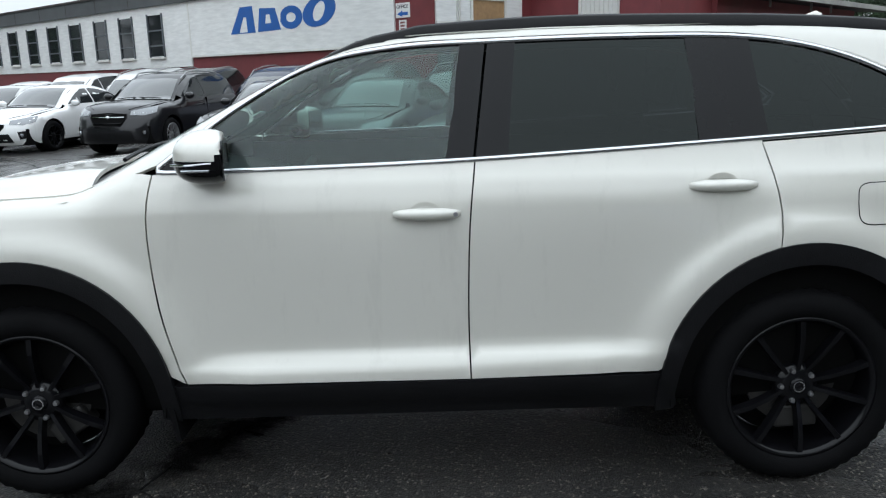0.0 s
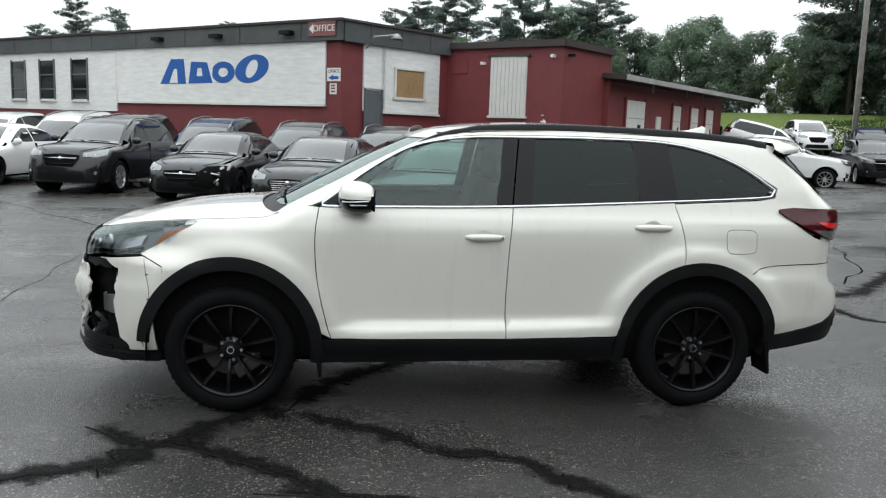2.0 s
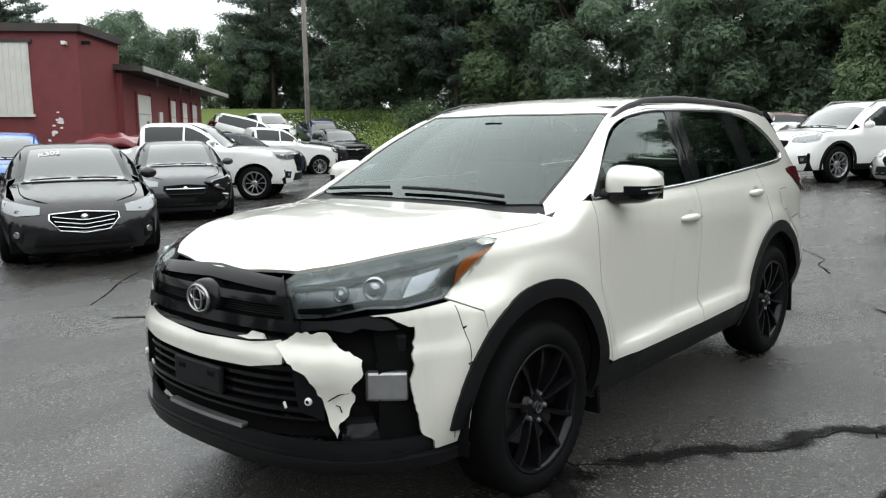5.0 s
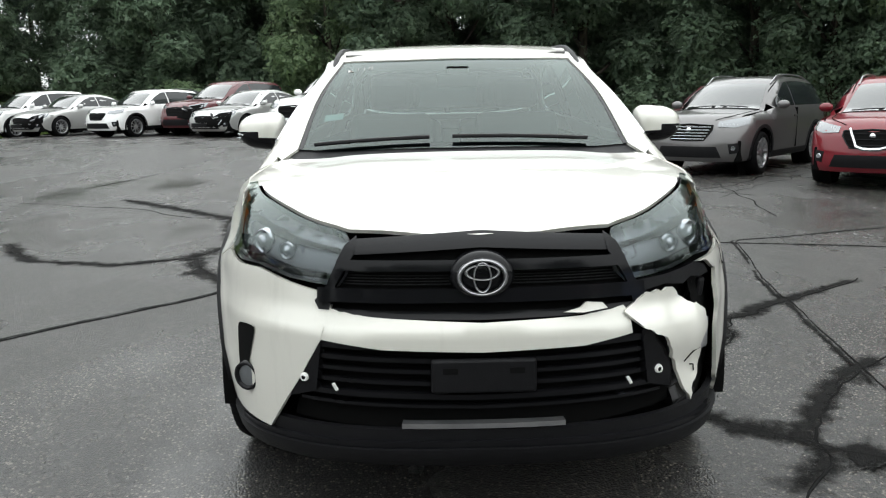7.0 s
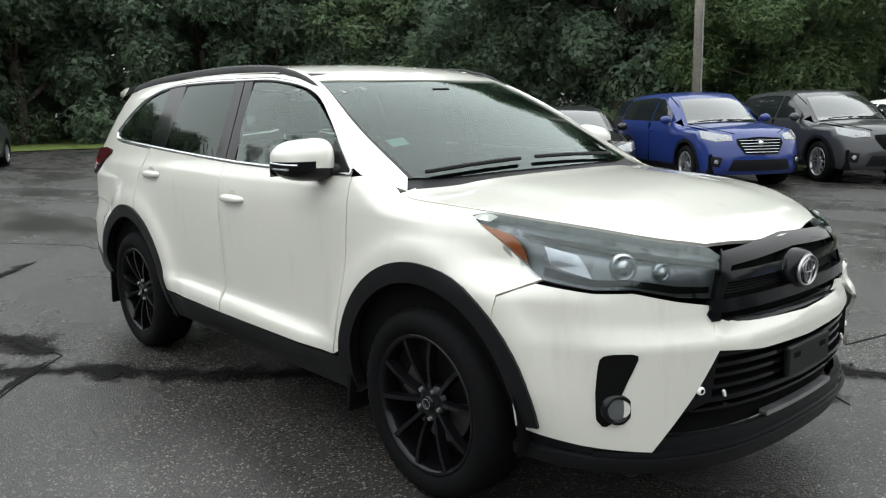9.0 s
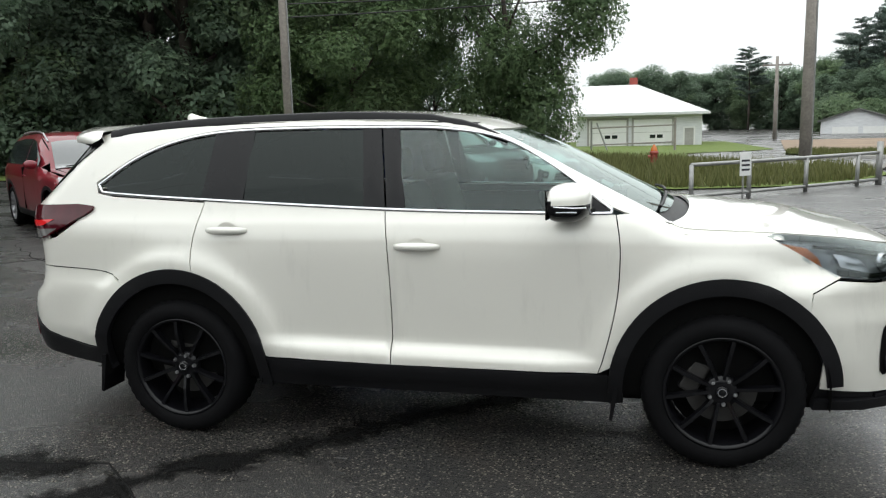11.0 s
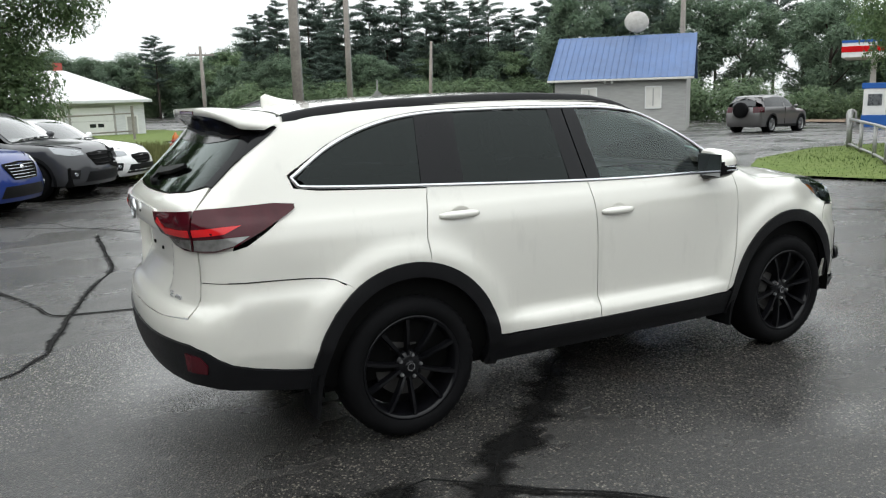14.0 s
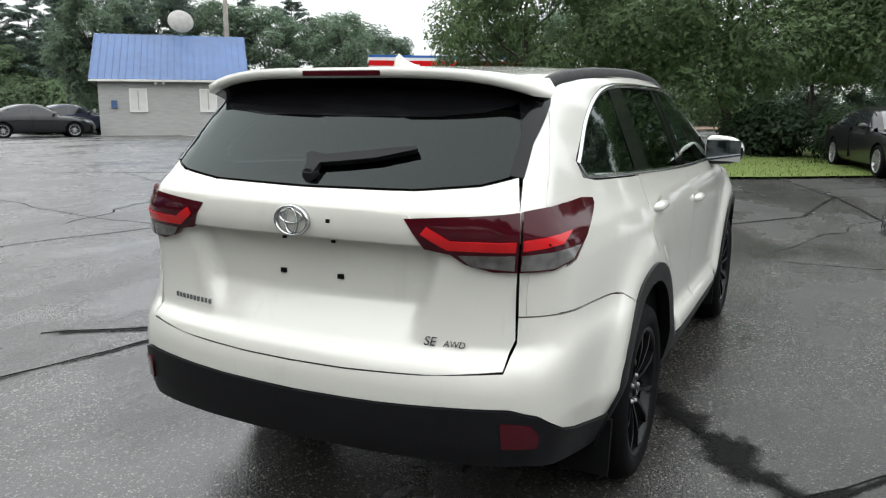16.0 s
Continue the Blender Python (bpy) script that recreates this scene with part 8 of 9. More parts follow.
def shop():
    b = empty("shop", label="small shop with blue metal roof and grey siding", category="building")
    l, r = Vector((22.12, 29.12, 0)), Vector((26.45, 24.34, 0))
    z0 = -0.35
    d = (r - l).normalized()
    m = frame_at(l, math.degrees(math.atan2(d.y, d.x)))     # out of the wall is -y
    w = (r - l).length
    e = 2.36
    part("wall", box(0, w, 0, 0.2, z0 - 0.3, e, 0, m), M["siding"], b, "grey clapboard wall")
    part("wall", box(0, w, 5.8, 6.0, z0 - 0.3, e, 0, m), M["siding"], b)
    for x in (0.0, w - 0.2):
        bm = prism([(0.0, z0 - 0.3), (6.0, z0 - 0.3), (6.0, e), (3.0, 4.44), (0, e)], 0.2, m @ Matrix.Translation((x, 0, 0)) @ Matrix.Rotation(radians(90), 4, "Z") @ Matrix.Diagonal((1, -1, 1, 1)))
        part("gable", bm, M["siding"], b)
    n = 19
    for i in range(n):
        z = z0 + (e - z0) * i / n
        part("clapboard", prism([(0, z), (-0.028, z), (-0.006, z + (e - z0) / n), (0, z + (e - z0) / n)], w, m @ Matrix.Rotation(radians(90), 4, "Z") @ Matrix.Diagonal((1, -1, 1, 1))), M["siding"], b)
    roof = empty("roof", label="faded blue ribbed metal roof")
    roof.parent = b
    sl = math.atan2(4.46 - 2.23, 3.25)
    ln = math.hypot(3.25, 2.23)
    for s in (1, -1):
        rm = m @ Matrix.Translation((0, 3.0 - s * 3.25, 2.23)) @ Matrix.Rotation(s * sl, 4, "X") @ Matrix.Diagonal((1, s, 1, 1))
        part("roof_sheet", box(-0.35, w + 0.35, 0, ln, 0.0, 0.05, 0, rm), M["blue_roof"], roof)
        if s > 0:
            for i in range(24):
                x = -0.3 + (w + 0.6) * i / 23
                part("roof_rib", box(x - 0.02, x + 0.02, 0, ln, 0.05, 0.085, 0, rm), M["blue_roof"], roof)
    part("gutter", box(-0.35, w + 0.35, -0.36, -0.26, 2.16, 2.26, 0.01, m), M["white_door"], b)
    for x in (1.40, 4.55):
        win = empty("window", label="boarded white window")
        win.parent = b
        part("board", box(x, x + 0.68, -0.06, -0.031, 0.82, 1.80, 0, m), M["white_door"], win)
        for q in ((x - 0.06, x, 0.76, 1.86), (x + 0.68, x + 0.74, 0.76, 1.86), (x, x + 0.68, 1.80, 1.86), (x, x + 0.68, 0.76, 0.82)):
            part("frame", box(q[0], q[1], -0.08, -0.031, q[2], q[3], 0, m), M["sign_white"], win)
        part("mullion", box(x + 0.31, x + 0.36, -0.075, -0.06, 0.88, 1.74, 0, m), M["siding"], win)
    part("meter_box", box(0.55, 0.80, -0.12, -0.031, 0.95, 1.30, 0.01, m), M["blue_roof"], b)
    for x in (2.55, 2.90):
        part("flood_lamp", lathe([(0.0, 0.05), (0.07, 0.04), (0.05, -0.08)], 12, m @ Matrix.Translation((x, -0.22, 2.10)) @ Matrix.Rotation(math.pi, 4, "Z")), M["sign_white"], b)
    dish = empty("satellite_dish", m @ Matrix.Translation((3.75, 3.0, 5.25)), "grey mesh satellite dish on a mast", "dish")
    part("bowl", lathe([(0.02, 0.10), (0.25, 0.07), (0.45, 0.0), (0.62, -0.10), (0.63, -0.12), (0.44, -0.03), (0.24, 0.03), (0.0, 0.06)], 28, Matrix.Rotation(radians(190), 4, "Z") @ Matrix.Rotation(radians(25), 4, "X")), M["concrete"], dish, smooth=True)
    part("mast", tube([(0, 0.05, -0.9), (0, 0.05, 0)], 0.05, 8), M["galv"], dish)
    part("parking_block", box(3.8, 5.6, -2.2, -2.0, -0.42, -0.24, 0.03, m), M["concrete"], b)


def garage(name, label, l, r, z0, eave, ridge, depth, doors, roof_mat, over=0.4):
    b = empty(name, label=label, category="building")
    l, r = Vector((*l, 0)), Vector((*r, 0))
    d = (r - l).normalized()
    m = frame_at(l, math.degrees(math.atan2(d.y, d.x)))
    w = (r - l).length
    part("wall", box(0, w, 0, 0.2, z0 - 1, eave, 0, m), M["garage_wall"], b, "white clapboard wall")
    for x in (0.0, w - 0.2):
        part("wall", box(x, x + 0.2, 0.2, depth, z0 - 1, eave, 0, m), M["garage_wall"], b)
    part("wall", box(0.2, w - 0.2, depth - 0.2, depth, z0 - 1, eave, 0, m), M["garage_wall"], b)
    return b, m, w


def hip_garage():
    b, m, w = garage("garage", "white double garage with pale metal hip roof", (-2.8, 53.7), (5.8, 53.6), -0.6, 2.0, 4.0, 9.0, 2, M["metal_roof"])
    o = 0.5
    bm = bmesh.new()
    v = [bm.verts.new(m @ Vector(p)) for p in ((-o, -o, 1.95), (w + o, -o, 1.95), (w + o, 9 + o, 1.95), (-o, 9 + o, 1.95), (-0.2, 4.5, 4.1), (w - 4.4, 4.5, 4.1))]
    for f in ((0, 1, 5, 4), (1, 2, 5), (2, 3, 4, 5), (3, 0, 4), (0, 3, 2, 1)):
        bm.faces.new([v[i] for i in f])
    bmesh.ops.recalc_face_normals(bm, faces=bm.faces)
    part("roof", bm, M["metal_roof"], b, "pale metal hip roof")
    part("eave_board", box(-o, w + o, -o - 0.05, -o, 1.80, 1.98, 0, m), M["garage_wall"], b)
    for x in (0.9, 4.0):
        g = empty("garage_door", label="pale garage door")
        g.parent = b
        part("leaf", box(x, x + 2.6, -0.05, -0.004, -0.8, 1.50, 0, m), M["sign_white"], g)
        for q in ((x - 0.14, x, -0.8, 1.64), (x + 2.6, x + 2.74, -0.8, 1.64), (x, x + 2.6, 1.50, 1.64)):
            part("frame", box(q[0], q[1], -0.08, -0.004, q[2], q[3], 0, m), M["concrete"], g)
        for xx in (x + 1.1, x + 1.6):
            part("pane", box(xx, xx + 0.38, -0.06, -0.05, 0.20, 0.44, 0, m), M["pane_dark"], g)
        for zz in (-0.2, 0.6, 1.05):
            part("panel_line", box(x, x + 2.6, -0.06, -0.05, zz, zz + 0.02, 0, m), M["concrete"], g)
    dr = empty("side_door", label="grey side door")
    dr.parent = b
    part("leaf", box(w - 1.15, w - 0.55, -0.05, -0.004, -0.9, 0.85, 0, m), M["concrete"], dr)
    part("frame", box(w - 1.25, w - 0.45, -0.04, -0.002, -0.9, 0.95, 0, m), M["sign_white"], dr)
    ch = part("chimney", box(3.6, 4.2, 6.2, 6.8, 2.9, 4.7, 0, m), M["hydrant_red"], b, "brick chimney")
    f = empty("board_fence", label="weathered dark board fence", category="fence")
    for i in range(22):
        x = -7.0 + i * 0.19
        part("board", box(x, x + 0.165, 40.0, 40.03, -0.5, 1.25 + 0.08 * math.sin(i * 2.3), 0.0), M["wood_pole"] if i % 9 else M["sign_white"], f)
    part("rail", box(-7.1, -2.8, 40.03, 40.09, 0.7, 0.8), M["wood_pole"], f)


def old_house():
    b, m, w = garage("long_shed", "old white shed with two garage doors and mossy roof", (18.6, 78.0), (24.6, 76.3), -1.7, 1.0, 1.9, 14.0, 2, M["old_roof"])
    bm = prism([(-0.3, 0.9), (w / 2, 2.0), (w + 0.3, 0.9), (w + 0.3, 0.75), (w / 2, 1.85), (-0.3, 0.75)], 14.5, m @ Matrix.Translation((0, -0.3, 0)))
    part("roof", bm, M["old_roof"], b, "mossy dark shingle roof")
    part("gable", prism([(0, 1.0), (w / 2, 1.85), (w, 1.0)], 0.2, m), M["garage_wall"], b)
    for x in (1.0, 3.6):
        part("garage_door", box(x, x + 2.2, -0.04, -0.004, -1.7, 0.3, 0, m), M["sign_white"], b, "white garage door")
        for k in range(4):
            part("pane", box(x + 0.2 + k * 0.47, x + 0.55 + k * 0.47, -0.05, -0.04, -0.6, -0.35, 0, m), M["pane_dark"], b)
    a = m @ Vector((w, 0, 0))
    m2 = m @ Matrix.Translation((w, 3, 0))
    part("wing", box(0, 8.0, 0, 6, -2.7, -0.1, 0, m2), M["garage_wall"], b, "low white wing")
    part("wing_roof", prism([(-0.2, -0.15), (6.3, -0.15), (6.3, 0.1), (3, 1.5), (-0.2, 0.1)], 8.4, m2 @ Matrix.Translation((0, 0, 0)) @ Matrix.Rotation(radians(90), 4, "Z") @ Matrix.Diagonal((1, -1, 1, 1))), M["old_roof"], b)
    for x in (1.5, 2.2, 3.6, 4.3, 6.0, 6.6):
        part("window", box(x, x + 0.5, -0.03, -0.003, -1.3, -0.35, 0, m2), M["pane_dark"], b)
    part("annex", box(8.2, 11.0, -1, 3, -2.7, -0.75, 0, m2), M["garage_wall"], b)
    part("annex_roof", prism([(-0.2, -0.8), (4.2, -0.8), (2.0, 0.2)], 3.2, m2 @ Matrix.Translation((8.0, -1, 0)) @ Matrix.Rotation(radians(90), 4, "Z") @ Matrix.Diagonal((1, -1, 1, 1))), M["old_roof"], b)


def petrol_station():
    c = empty("pump_canopy", label="white petrol canopy with a red stripe and blue edge", category="canopy")
    A = frame_at((36.2, 23.0, 0), -58)
    part("fascia", box(0, 9.0, 0, 6.0, 3.05, 3.92, 0.02, A), M["sign_white"], c, "white fascia")
    part("stripe", box(-0.01, 9.01, -0.012, -0.002, 3.32, 3.62, 0, A), M["red_bright"], c, "red stripe")
    part("stripe", box(-0.012, -0.002, 0.0, 6.0, 3.32, 3.62, 0, A), M["red_bright"], c, "red stripe")
    part("blue_edge", box(-0.01, 9.01, -0.016, -0.004, 3.80, 3.93, 0, A), M["blue_sign"], c, "blue edge")
    for x, y in ((1.5, 3), (7.0, 3)):
        part("column", box(x - 0.15, x + 0.15, y - 0.15, y + 0.15, -0.6, 3.05, 0.01, A), M["sign_white"], c)
    p = empty("fuel_pump", frame_at((33.8, 19.4, -0.40), -60), "white and blue fuel pump", "pump")
    part("lower", box(-0.55, 0.55, -0.3, 0.3, 0.0, 0.60, 0.02), M["blue_sign"], p, "blue lower casing")
    part("body", box(-0.50, 0.50, -0.28, 0.28, 0.60, 1.85, 0.02), M["sign_white"], p)
    part("display", box(-0.30, 0.30, -0.30, -0.28, 1.05, 1.60, 0.01), M["lamp_dark"], p)
    part("topper", box(-0.58, 0.58, -0.3, 0.3, 1.85, 2.12, 0.02), M["blue_sign"], p, "blue top sign")
    part("hose", tube(bow([(0.5, -0.2, 1.5), (0.75, -0.3, 0.9), (0.6, -0.3, 0.4), (0.5, -0.25, 0.9)], 0.1), 0.03, 6), M["cable"], p)
    for dx in (-1.05, 1.05):
        g = part("bollard_loop", tube(bow([(33.8 + dx * 0.5 - 0.15, 19.4 - dx * 0.86, -0.4), (33.8 + dx * 0.5 - 0.15, 19.4 - dx * 0.86, 0.35), (33.8 + dx * 0.5 + 0.15, 19.4 - dx * 0.86 - 0.2, 0.35), (33.8 + dx * 0.5 + 0.15, 19.4 - dx * 0.86 - 0.2, -0.4)], 0.1), 0.06, 8), M["concrete"])
        tagged(g, "grey steel hoop guarding the pump", "bollard", "pump guards")


# ---------------------------------------------------------------- trees and plants
def leaves(bm_list, centre, radius, n, size, rnd, flat=1.0):
    """Adds n small leaf sprays inside a lump, most of them turned to the sky and outward."""
    vs, fs = bm_list
    for _ in range(n):
        d = Vector((rnd.gauss(0, 1), rnd.gauss(0, 1), rnd.gauss(0, 1))).normalized()
        c = centre + Vector((d.x, d.y, d.z * flat)) * (radius * rnd.uniform(0.45, 1.08))
        nrm = Vector((rnd.gauss(0, 0.5), rnd.gauss(0, 0.5), 0.75 + rnd.gauss(0, 0.3))) + d * 0.8
        u = nrm.orthogonal().normalized()
        w = nrm.normalized().cross(u)
        t = rnd.uniform(0, 6.28)
        u, w = u * math.cos(t) + w * math.sin(t), w * math.cos(t) - u * math.sin(t)
        s = size * rnd.uniform(0.6, 1.4)
        k = len(vs)
        vs += [c - u * s, c + u * s * 0.9 + w * s * 0.42, c + u * s * 0.5 - w * s * 0.62]
        fs.append((k, k + 1, k + 2))


def leaf_mesh(name, store, mat, parent):
    vs, fs = store
    me = bpy.data.meshes.new(name)
    me.from_pydata([tuple(v) for v in vs], [], fs)
    return mesh_object(name, me, mat, parent)


def broad_tree(seed, h, spread, n, mat, size=0.28, low=0.15):
    rnd = random.Random(seed)
    t = empty("tree")
    bm = bmesh.new()
    r = h * 0.020
    trunk_top = h * 0.55
    spine = [Vector((rnd.uniform(-0.1, 0.1) * i * 0.3, rnd.uniform(-0.1, 0.1) * i * 0.3, trunk_top * i / 5)) for i in range(6)]
    add_tube(bm, spine, r, 8, r * 0.5)
    store = ([], [])
    lumps = []
    for i in range(22):
        z = h * (low + (0.93 - low) * (i + 0.5) / 22)
        prof = math.sin(math.pi * min(1, max(0.05, (z / h - low * 0.6) / (1.02 - low * 0.6))) ** 0.85) ** 0.7
        a = i * 2.4 + rnd.uniform(-0.5, 0.5)
        rr = spread * prof * rnd.uniform(0.35, 0.95)
        c = Vector((math.cos(a) * rr, math.sin(a) * rr, z))
        lumps.append((c, spread * 0.36 * rnd.uniform(0.7, 1.25)))
        if i % 2 == 0:
            s = spine[min(5, max(1, int(z / trunk_top * 3.5)))]
            add_tube(bm, [s, (s + c) / 2 + Vector((0, 0, -0.2)), c], r * 0.35, 5, r * 0.1)
    part("trunk", bm, M["bark"], t, smooth=True)
    tot = sum(l[1] ** 2 for l in lumps)
    for c, rad in lumps:
        leaves(store, c, rad, int(n * rad * rad / tot), size, rnd, 0.8)
    leaf_mesh("crown", store, mat, t)
    return t


def pine_tree(seed, h, spread, n, bare=0.35, size=0.26):
    """A tall ragged pine: bare lower trunk, uneven boughs with flat upturned plates of needles."""
    rnd = random.Random(seed)
    t = empty("pine")
    bm = bmesh.new()
    r = h * 0.012
    lean = rnd.uniform(-0.3, 0.3)
    trunk = lambda z: Vector((lean * z / h, 0.4 * lean * math.sin(z), z))
    add_tube(bm, [trunk(h * q) for q in (0, 0.25, 0.5, 0.75, 0.985)], r, 7, r * 0.15)
    store = ([], [])
    boughs = int(84 * (1 - bare) + 16)
    plates = []
    for i in range(boughs):
        f = (i + rnd.uniform(-0.9, 0.9)) / boughs
        f = min(1.0, max(0.0, f))
        z = h * (bare + (0.985 - bare) * f)
        prof = math.sin(math.pi * min(1, 0.22 + 0.72 * f)) ** 0.8
        ln = spread * prof * rnd.choice((0.5, 0.65, 0.8, 0.95, 1.08)) + 0.25
        if rnd.random() < 0.12:
            continue
        a = rnd.uniform(0, 6.28)
        o = trunk(z)
        tip = o + Vector((math.cos(a) * ln, math.sin(a) * ln, ln * rnd.uniform(0.0, 0.45)))
        add_tube(bm, [o, (o + tip) / 2 + Vector((0, 0, -0.08 * ln)), tip], r * 0.2 * (1.1 - f * 0.8), 4, r * 0.04)
        for q in (0.35, 0.58, 0.8, 1.0):
            plates.append((o.lerp(tip, q) + Vector((0, 0, 0.1)), (0.20 * ln + 0.24) * rnd.uniform(0.7, 1.2)))
    tot = sum(p[1] ** 2 for p in plates)
    for c, rad in plates:
        leaves(store, c, rad, int(n * rad * rad / tot) + 1, size, rnd, 0.34)
    part("trunk", bm, M["bark"], t, smooth=True)
    leaf_mesh("crown", store, M["needle"], t)
    return t


def bush(seed, r, n, mat, size=0.14):
    rnd = random.Random(seed)
    t = empty("bush")
    store = ([], [])
    bm = bmesh.new()
    for i in range(9):
        c = Vector((rnd.uniform(-0.5, 0.5) * r, rnd.uniform(-0.5, 0.5) * r, r * rnd.uniform(0.35, 1.0)))
        add_tube(bm, [(c.x * 0.2, c.y * 0.2, 0), c], 0.03, 4, 0.01)
        leaves(store, c, r * 0.62, n // 9, size, rnd, 0.85)
    part("stem", bm, M["bark"], t)
    leaf_mesh("crown", store, mat, t)
    return t


def plant(src, x, y, s, a, label, group, sink=0.0, zs=1.0, category="tree"):
    m = Matrix.Translation((x, y, float(ground_z(x, y)) - sink)) @ Matrix.Rotation(a, 4, "Z") @ Matrix.Diagonal((s, s, s * zs, 1))
    ob = copy_thing(src, m)
    ob.matrix_basis = m
    return tagged(ob, label, category, group)


def nature():
    rnd = random.Random(11)
    far = Matrix.Translation((0, 0, -300))
    B = [broad_tree(1, 15, 4.6, 14000, M["leaf"], 0.34), broad_tree(2, 17, 5.0, 15000, M["leaf"], 0.35), broad_tree(3, 13, 4.2, 13000, M["leaf_light"], 0.32, 0.08), broad_tree(8, 12, 5.2, 13000, M["leaf"], 0.33, 0.02)]
    N = [pine_tree(4, 19, 3.4, 17000, 0.28, 0.24), pine_tree(5, 21, 3.3, 17000, 0.40, 0.24), pine_tree(6, 16, 3.4, 16000, 0.16, 0.25)]
    tall = dict(zip(B + N, (15, 17, 13, 12, 19, 21, 16)))
    near = broad_tree(21, 10.5, 4.4, 46000, M["leaf_near"], 0.165, 0.06)
    near2 = broad_tree(22, 8.5, 4.3, 38000, M["leaf_near"], 0.155, 0.26)
    hb = bush(31, 1.15, 9000, M["hedge"], 0.07)
    gb = bush(32, 1.6, 4000, M["leaf_light"], 0.14)
    for t in (*B, *N, near, near2, hb, gb):
        t.matrix_basis = far

    def belt(pts, n, kinds, lo, hi, label, group, jit=3.0):
        pts = [np.array(p, float) for p in pts]
        seg = [np.linalg.norm(b - a) for a, b in zip(pts, pts[1:])]
        tot = sum(seg)
        for i in range(n):
            d = tot * (i + rnd.uniform(0.2, 0.8)) / n
            for (a, b), l in zip(zip(pts, pts[1:]), seg):
                if d <= l:
                    break
                d -= l
            p = a + (b - a) * min(1, d / l)
            plant(rnd.choice(kinds), p[0] + rnd.uniform(-jit, jit), p[1] + rnd.uniform(-jit, jit), rnd.uniform(lo, hi), rnd.uniform(0, 6.28), label, group, 0.2, rnd.uniform(0.9, 1.12))

    def stand(az, dist, rise, kind, label, group, eye=(0, 0), wide=1.0):
        """One tree on a bearing, as tall as the rise of its top says."""
        x, y = eye[0] + dist * math.cos(radians(az)), eye[1] + dist * math.sin(radians(az))
        h = 1.6 + dist * math.tan(radians(rise)) - float(ground_z(x, y))
        k = h / tall[kind]
        return plant(kind, x, y, k * wide, rnd.uniform(0, 6.28), label, group, 0.2, 1 / wide)

    dense = B + N[2:]
    lw = "dense green woodland tree behind the lot"
    # woods behind the row of cars and round to the meadow
    belt([(-38, -54), (-47, -38), (-48, -20), (-47, 0), (-40, 16)], 18, dense, 0.95, 1.25, lw, "woodland edge", 2.0)
    belt([(-52, -52), (-56, -25), (-55, 2), (-46, 24)], 14, dense, 1.1, 1.45, lw, "woodland edge")
    belt([(-40, 16), (-27, 24), (-15, 27), (-9, 31)], 13, B, 0.75, 1.05, lw, "woodland edge", 1.5)
    belt([(-42, 26), (-26, 33), (-14, 38)], 9, dense, 1.0, 1.35, lw, "woodland edge", 2.0)
    E1 = (0.4, 5.3)
    lp = "tall pine standing behind the red building"
    for az, el, k in ((-70.4, 5.8, N[2]), (-72.9, 7.5, N[2]), (-75.4, 7.1, N[2]), (-82.3, 6.9, N[0]), (-91.2, 7.5, N[0]), (-93.6, 8.4, N[0]), (-95.2, 9.2, N[1]), (-97.0, 10.0, N[1]), (-98.6, 9.4, N[0]),
                      (-101.0, 9.0, N[0]), (-102.6, 10.2, N[1]), (-104.2, 9.4, N[0]), (-106.2, 9.0, B[0]), (-107.6, 10.5, N[1]), (-109.2, 9.2, N[0])):
        stand(az, 72 + rnd.uniform(-4, 6), el, k, lp, "pines behind the building", E1)
    for az, el, k in ((-94.5, 6.4, B[1]), (-97.5, 6.8, B[0]), (-102.5, 7.0, B[1]), (-105, 7.2, B[3]), (-108, 7.4, B[0]), (-110.4, 7.6, B[1]), (-111.9, 7.2, B[0]), (-113.4, 8.0, B[1]), (-115.0, 8.4, B[0]), (-116.6, 7.0, B[3]), (-118.0, 7.4, B[0]), (-119.6, 5.8, B[2]),
                      (-121.2, 7.8, B[0]), (-122.6, 8.6, B[1]), (-124.4, 9.6, B[1])):
        stand(az, 70 + rnd.uniform(-3, 5), el, k, lw, "woodland edge", E1, 0.95)
    # far tree line across the road
    E2 = (-0.2, -5.3)
    for i in range(17):
        az = 91.5 - 1.05 * i + rnd.uniform(-0.3, 0.3)
        stand(az, 118 + rnd.uniform(-8, 8), 3.15 + rnd.uniform(-0.35, 0.35), rnd.choice(B), "distant woodland tree across the road", "far tree line", E2, 1.25)
    stand(81.8, 112, 4.5, N[1], "lone distant pine over the woods", "tall pines", E2, 1.3)
    tp = "tall bare-trunked pine across the road"
    for az, el in ((75.4, 5.9), (74.0, 6.8), (71.8, 7.2), (70.6, 6.6), (69.3, 6.9), (67.6, 7.1), (66.3, 6.4), (65.2, 7.2), (63.6, 6.7), (62.2, 7.1), (60.6, 6.6), (59.2, 6.9), (57.4, 6.0), (55.8, 6.4), (54.0, 7.0)):
        stand(az, 106 + rnd.uniform(-5, 5), el, rnd.choice((N[1], N[1], N[0])), tp, "tall pines", E2, rnd.uniform(0.95, 1.2))
    for i in range(22):
        stand(77 - 1.15 * i + rnd.uniform(-0.3, 0.3), 101 + rnd.uniform(-3, 3), 2.9 + rnd.uniform(-0.4, 0.6), rnd.choice(B + N[2:]), "woodland tree behind the shop", "far tree line", E2, 1.25)
    for i in range(20):
        d, az = 97 + rnd.uniform(-2, 2), 77 - 1.2 * i
        plant(gb, E2[0] + d * math.cos(radians(az)), E2[1] + d * math.sin(radians(az)), rnd.uniform(1.7, 2.3), rnd.uniform(0, 6), "green undergrowth bush below the pines", "woodland bushes", 0.5, category="bush")
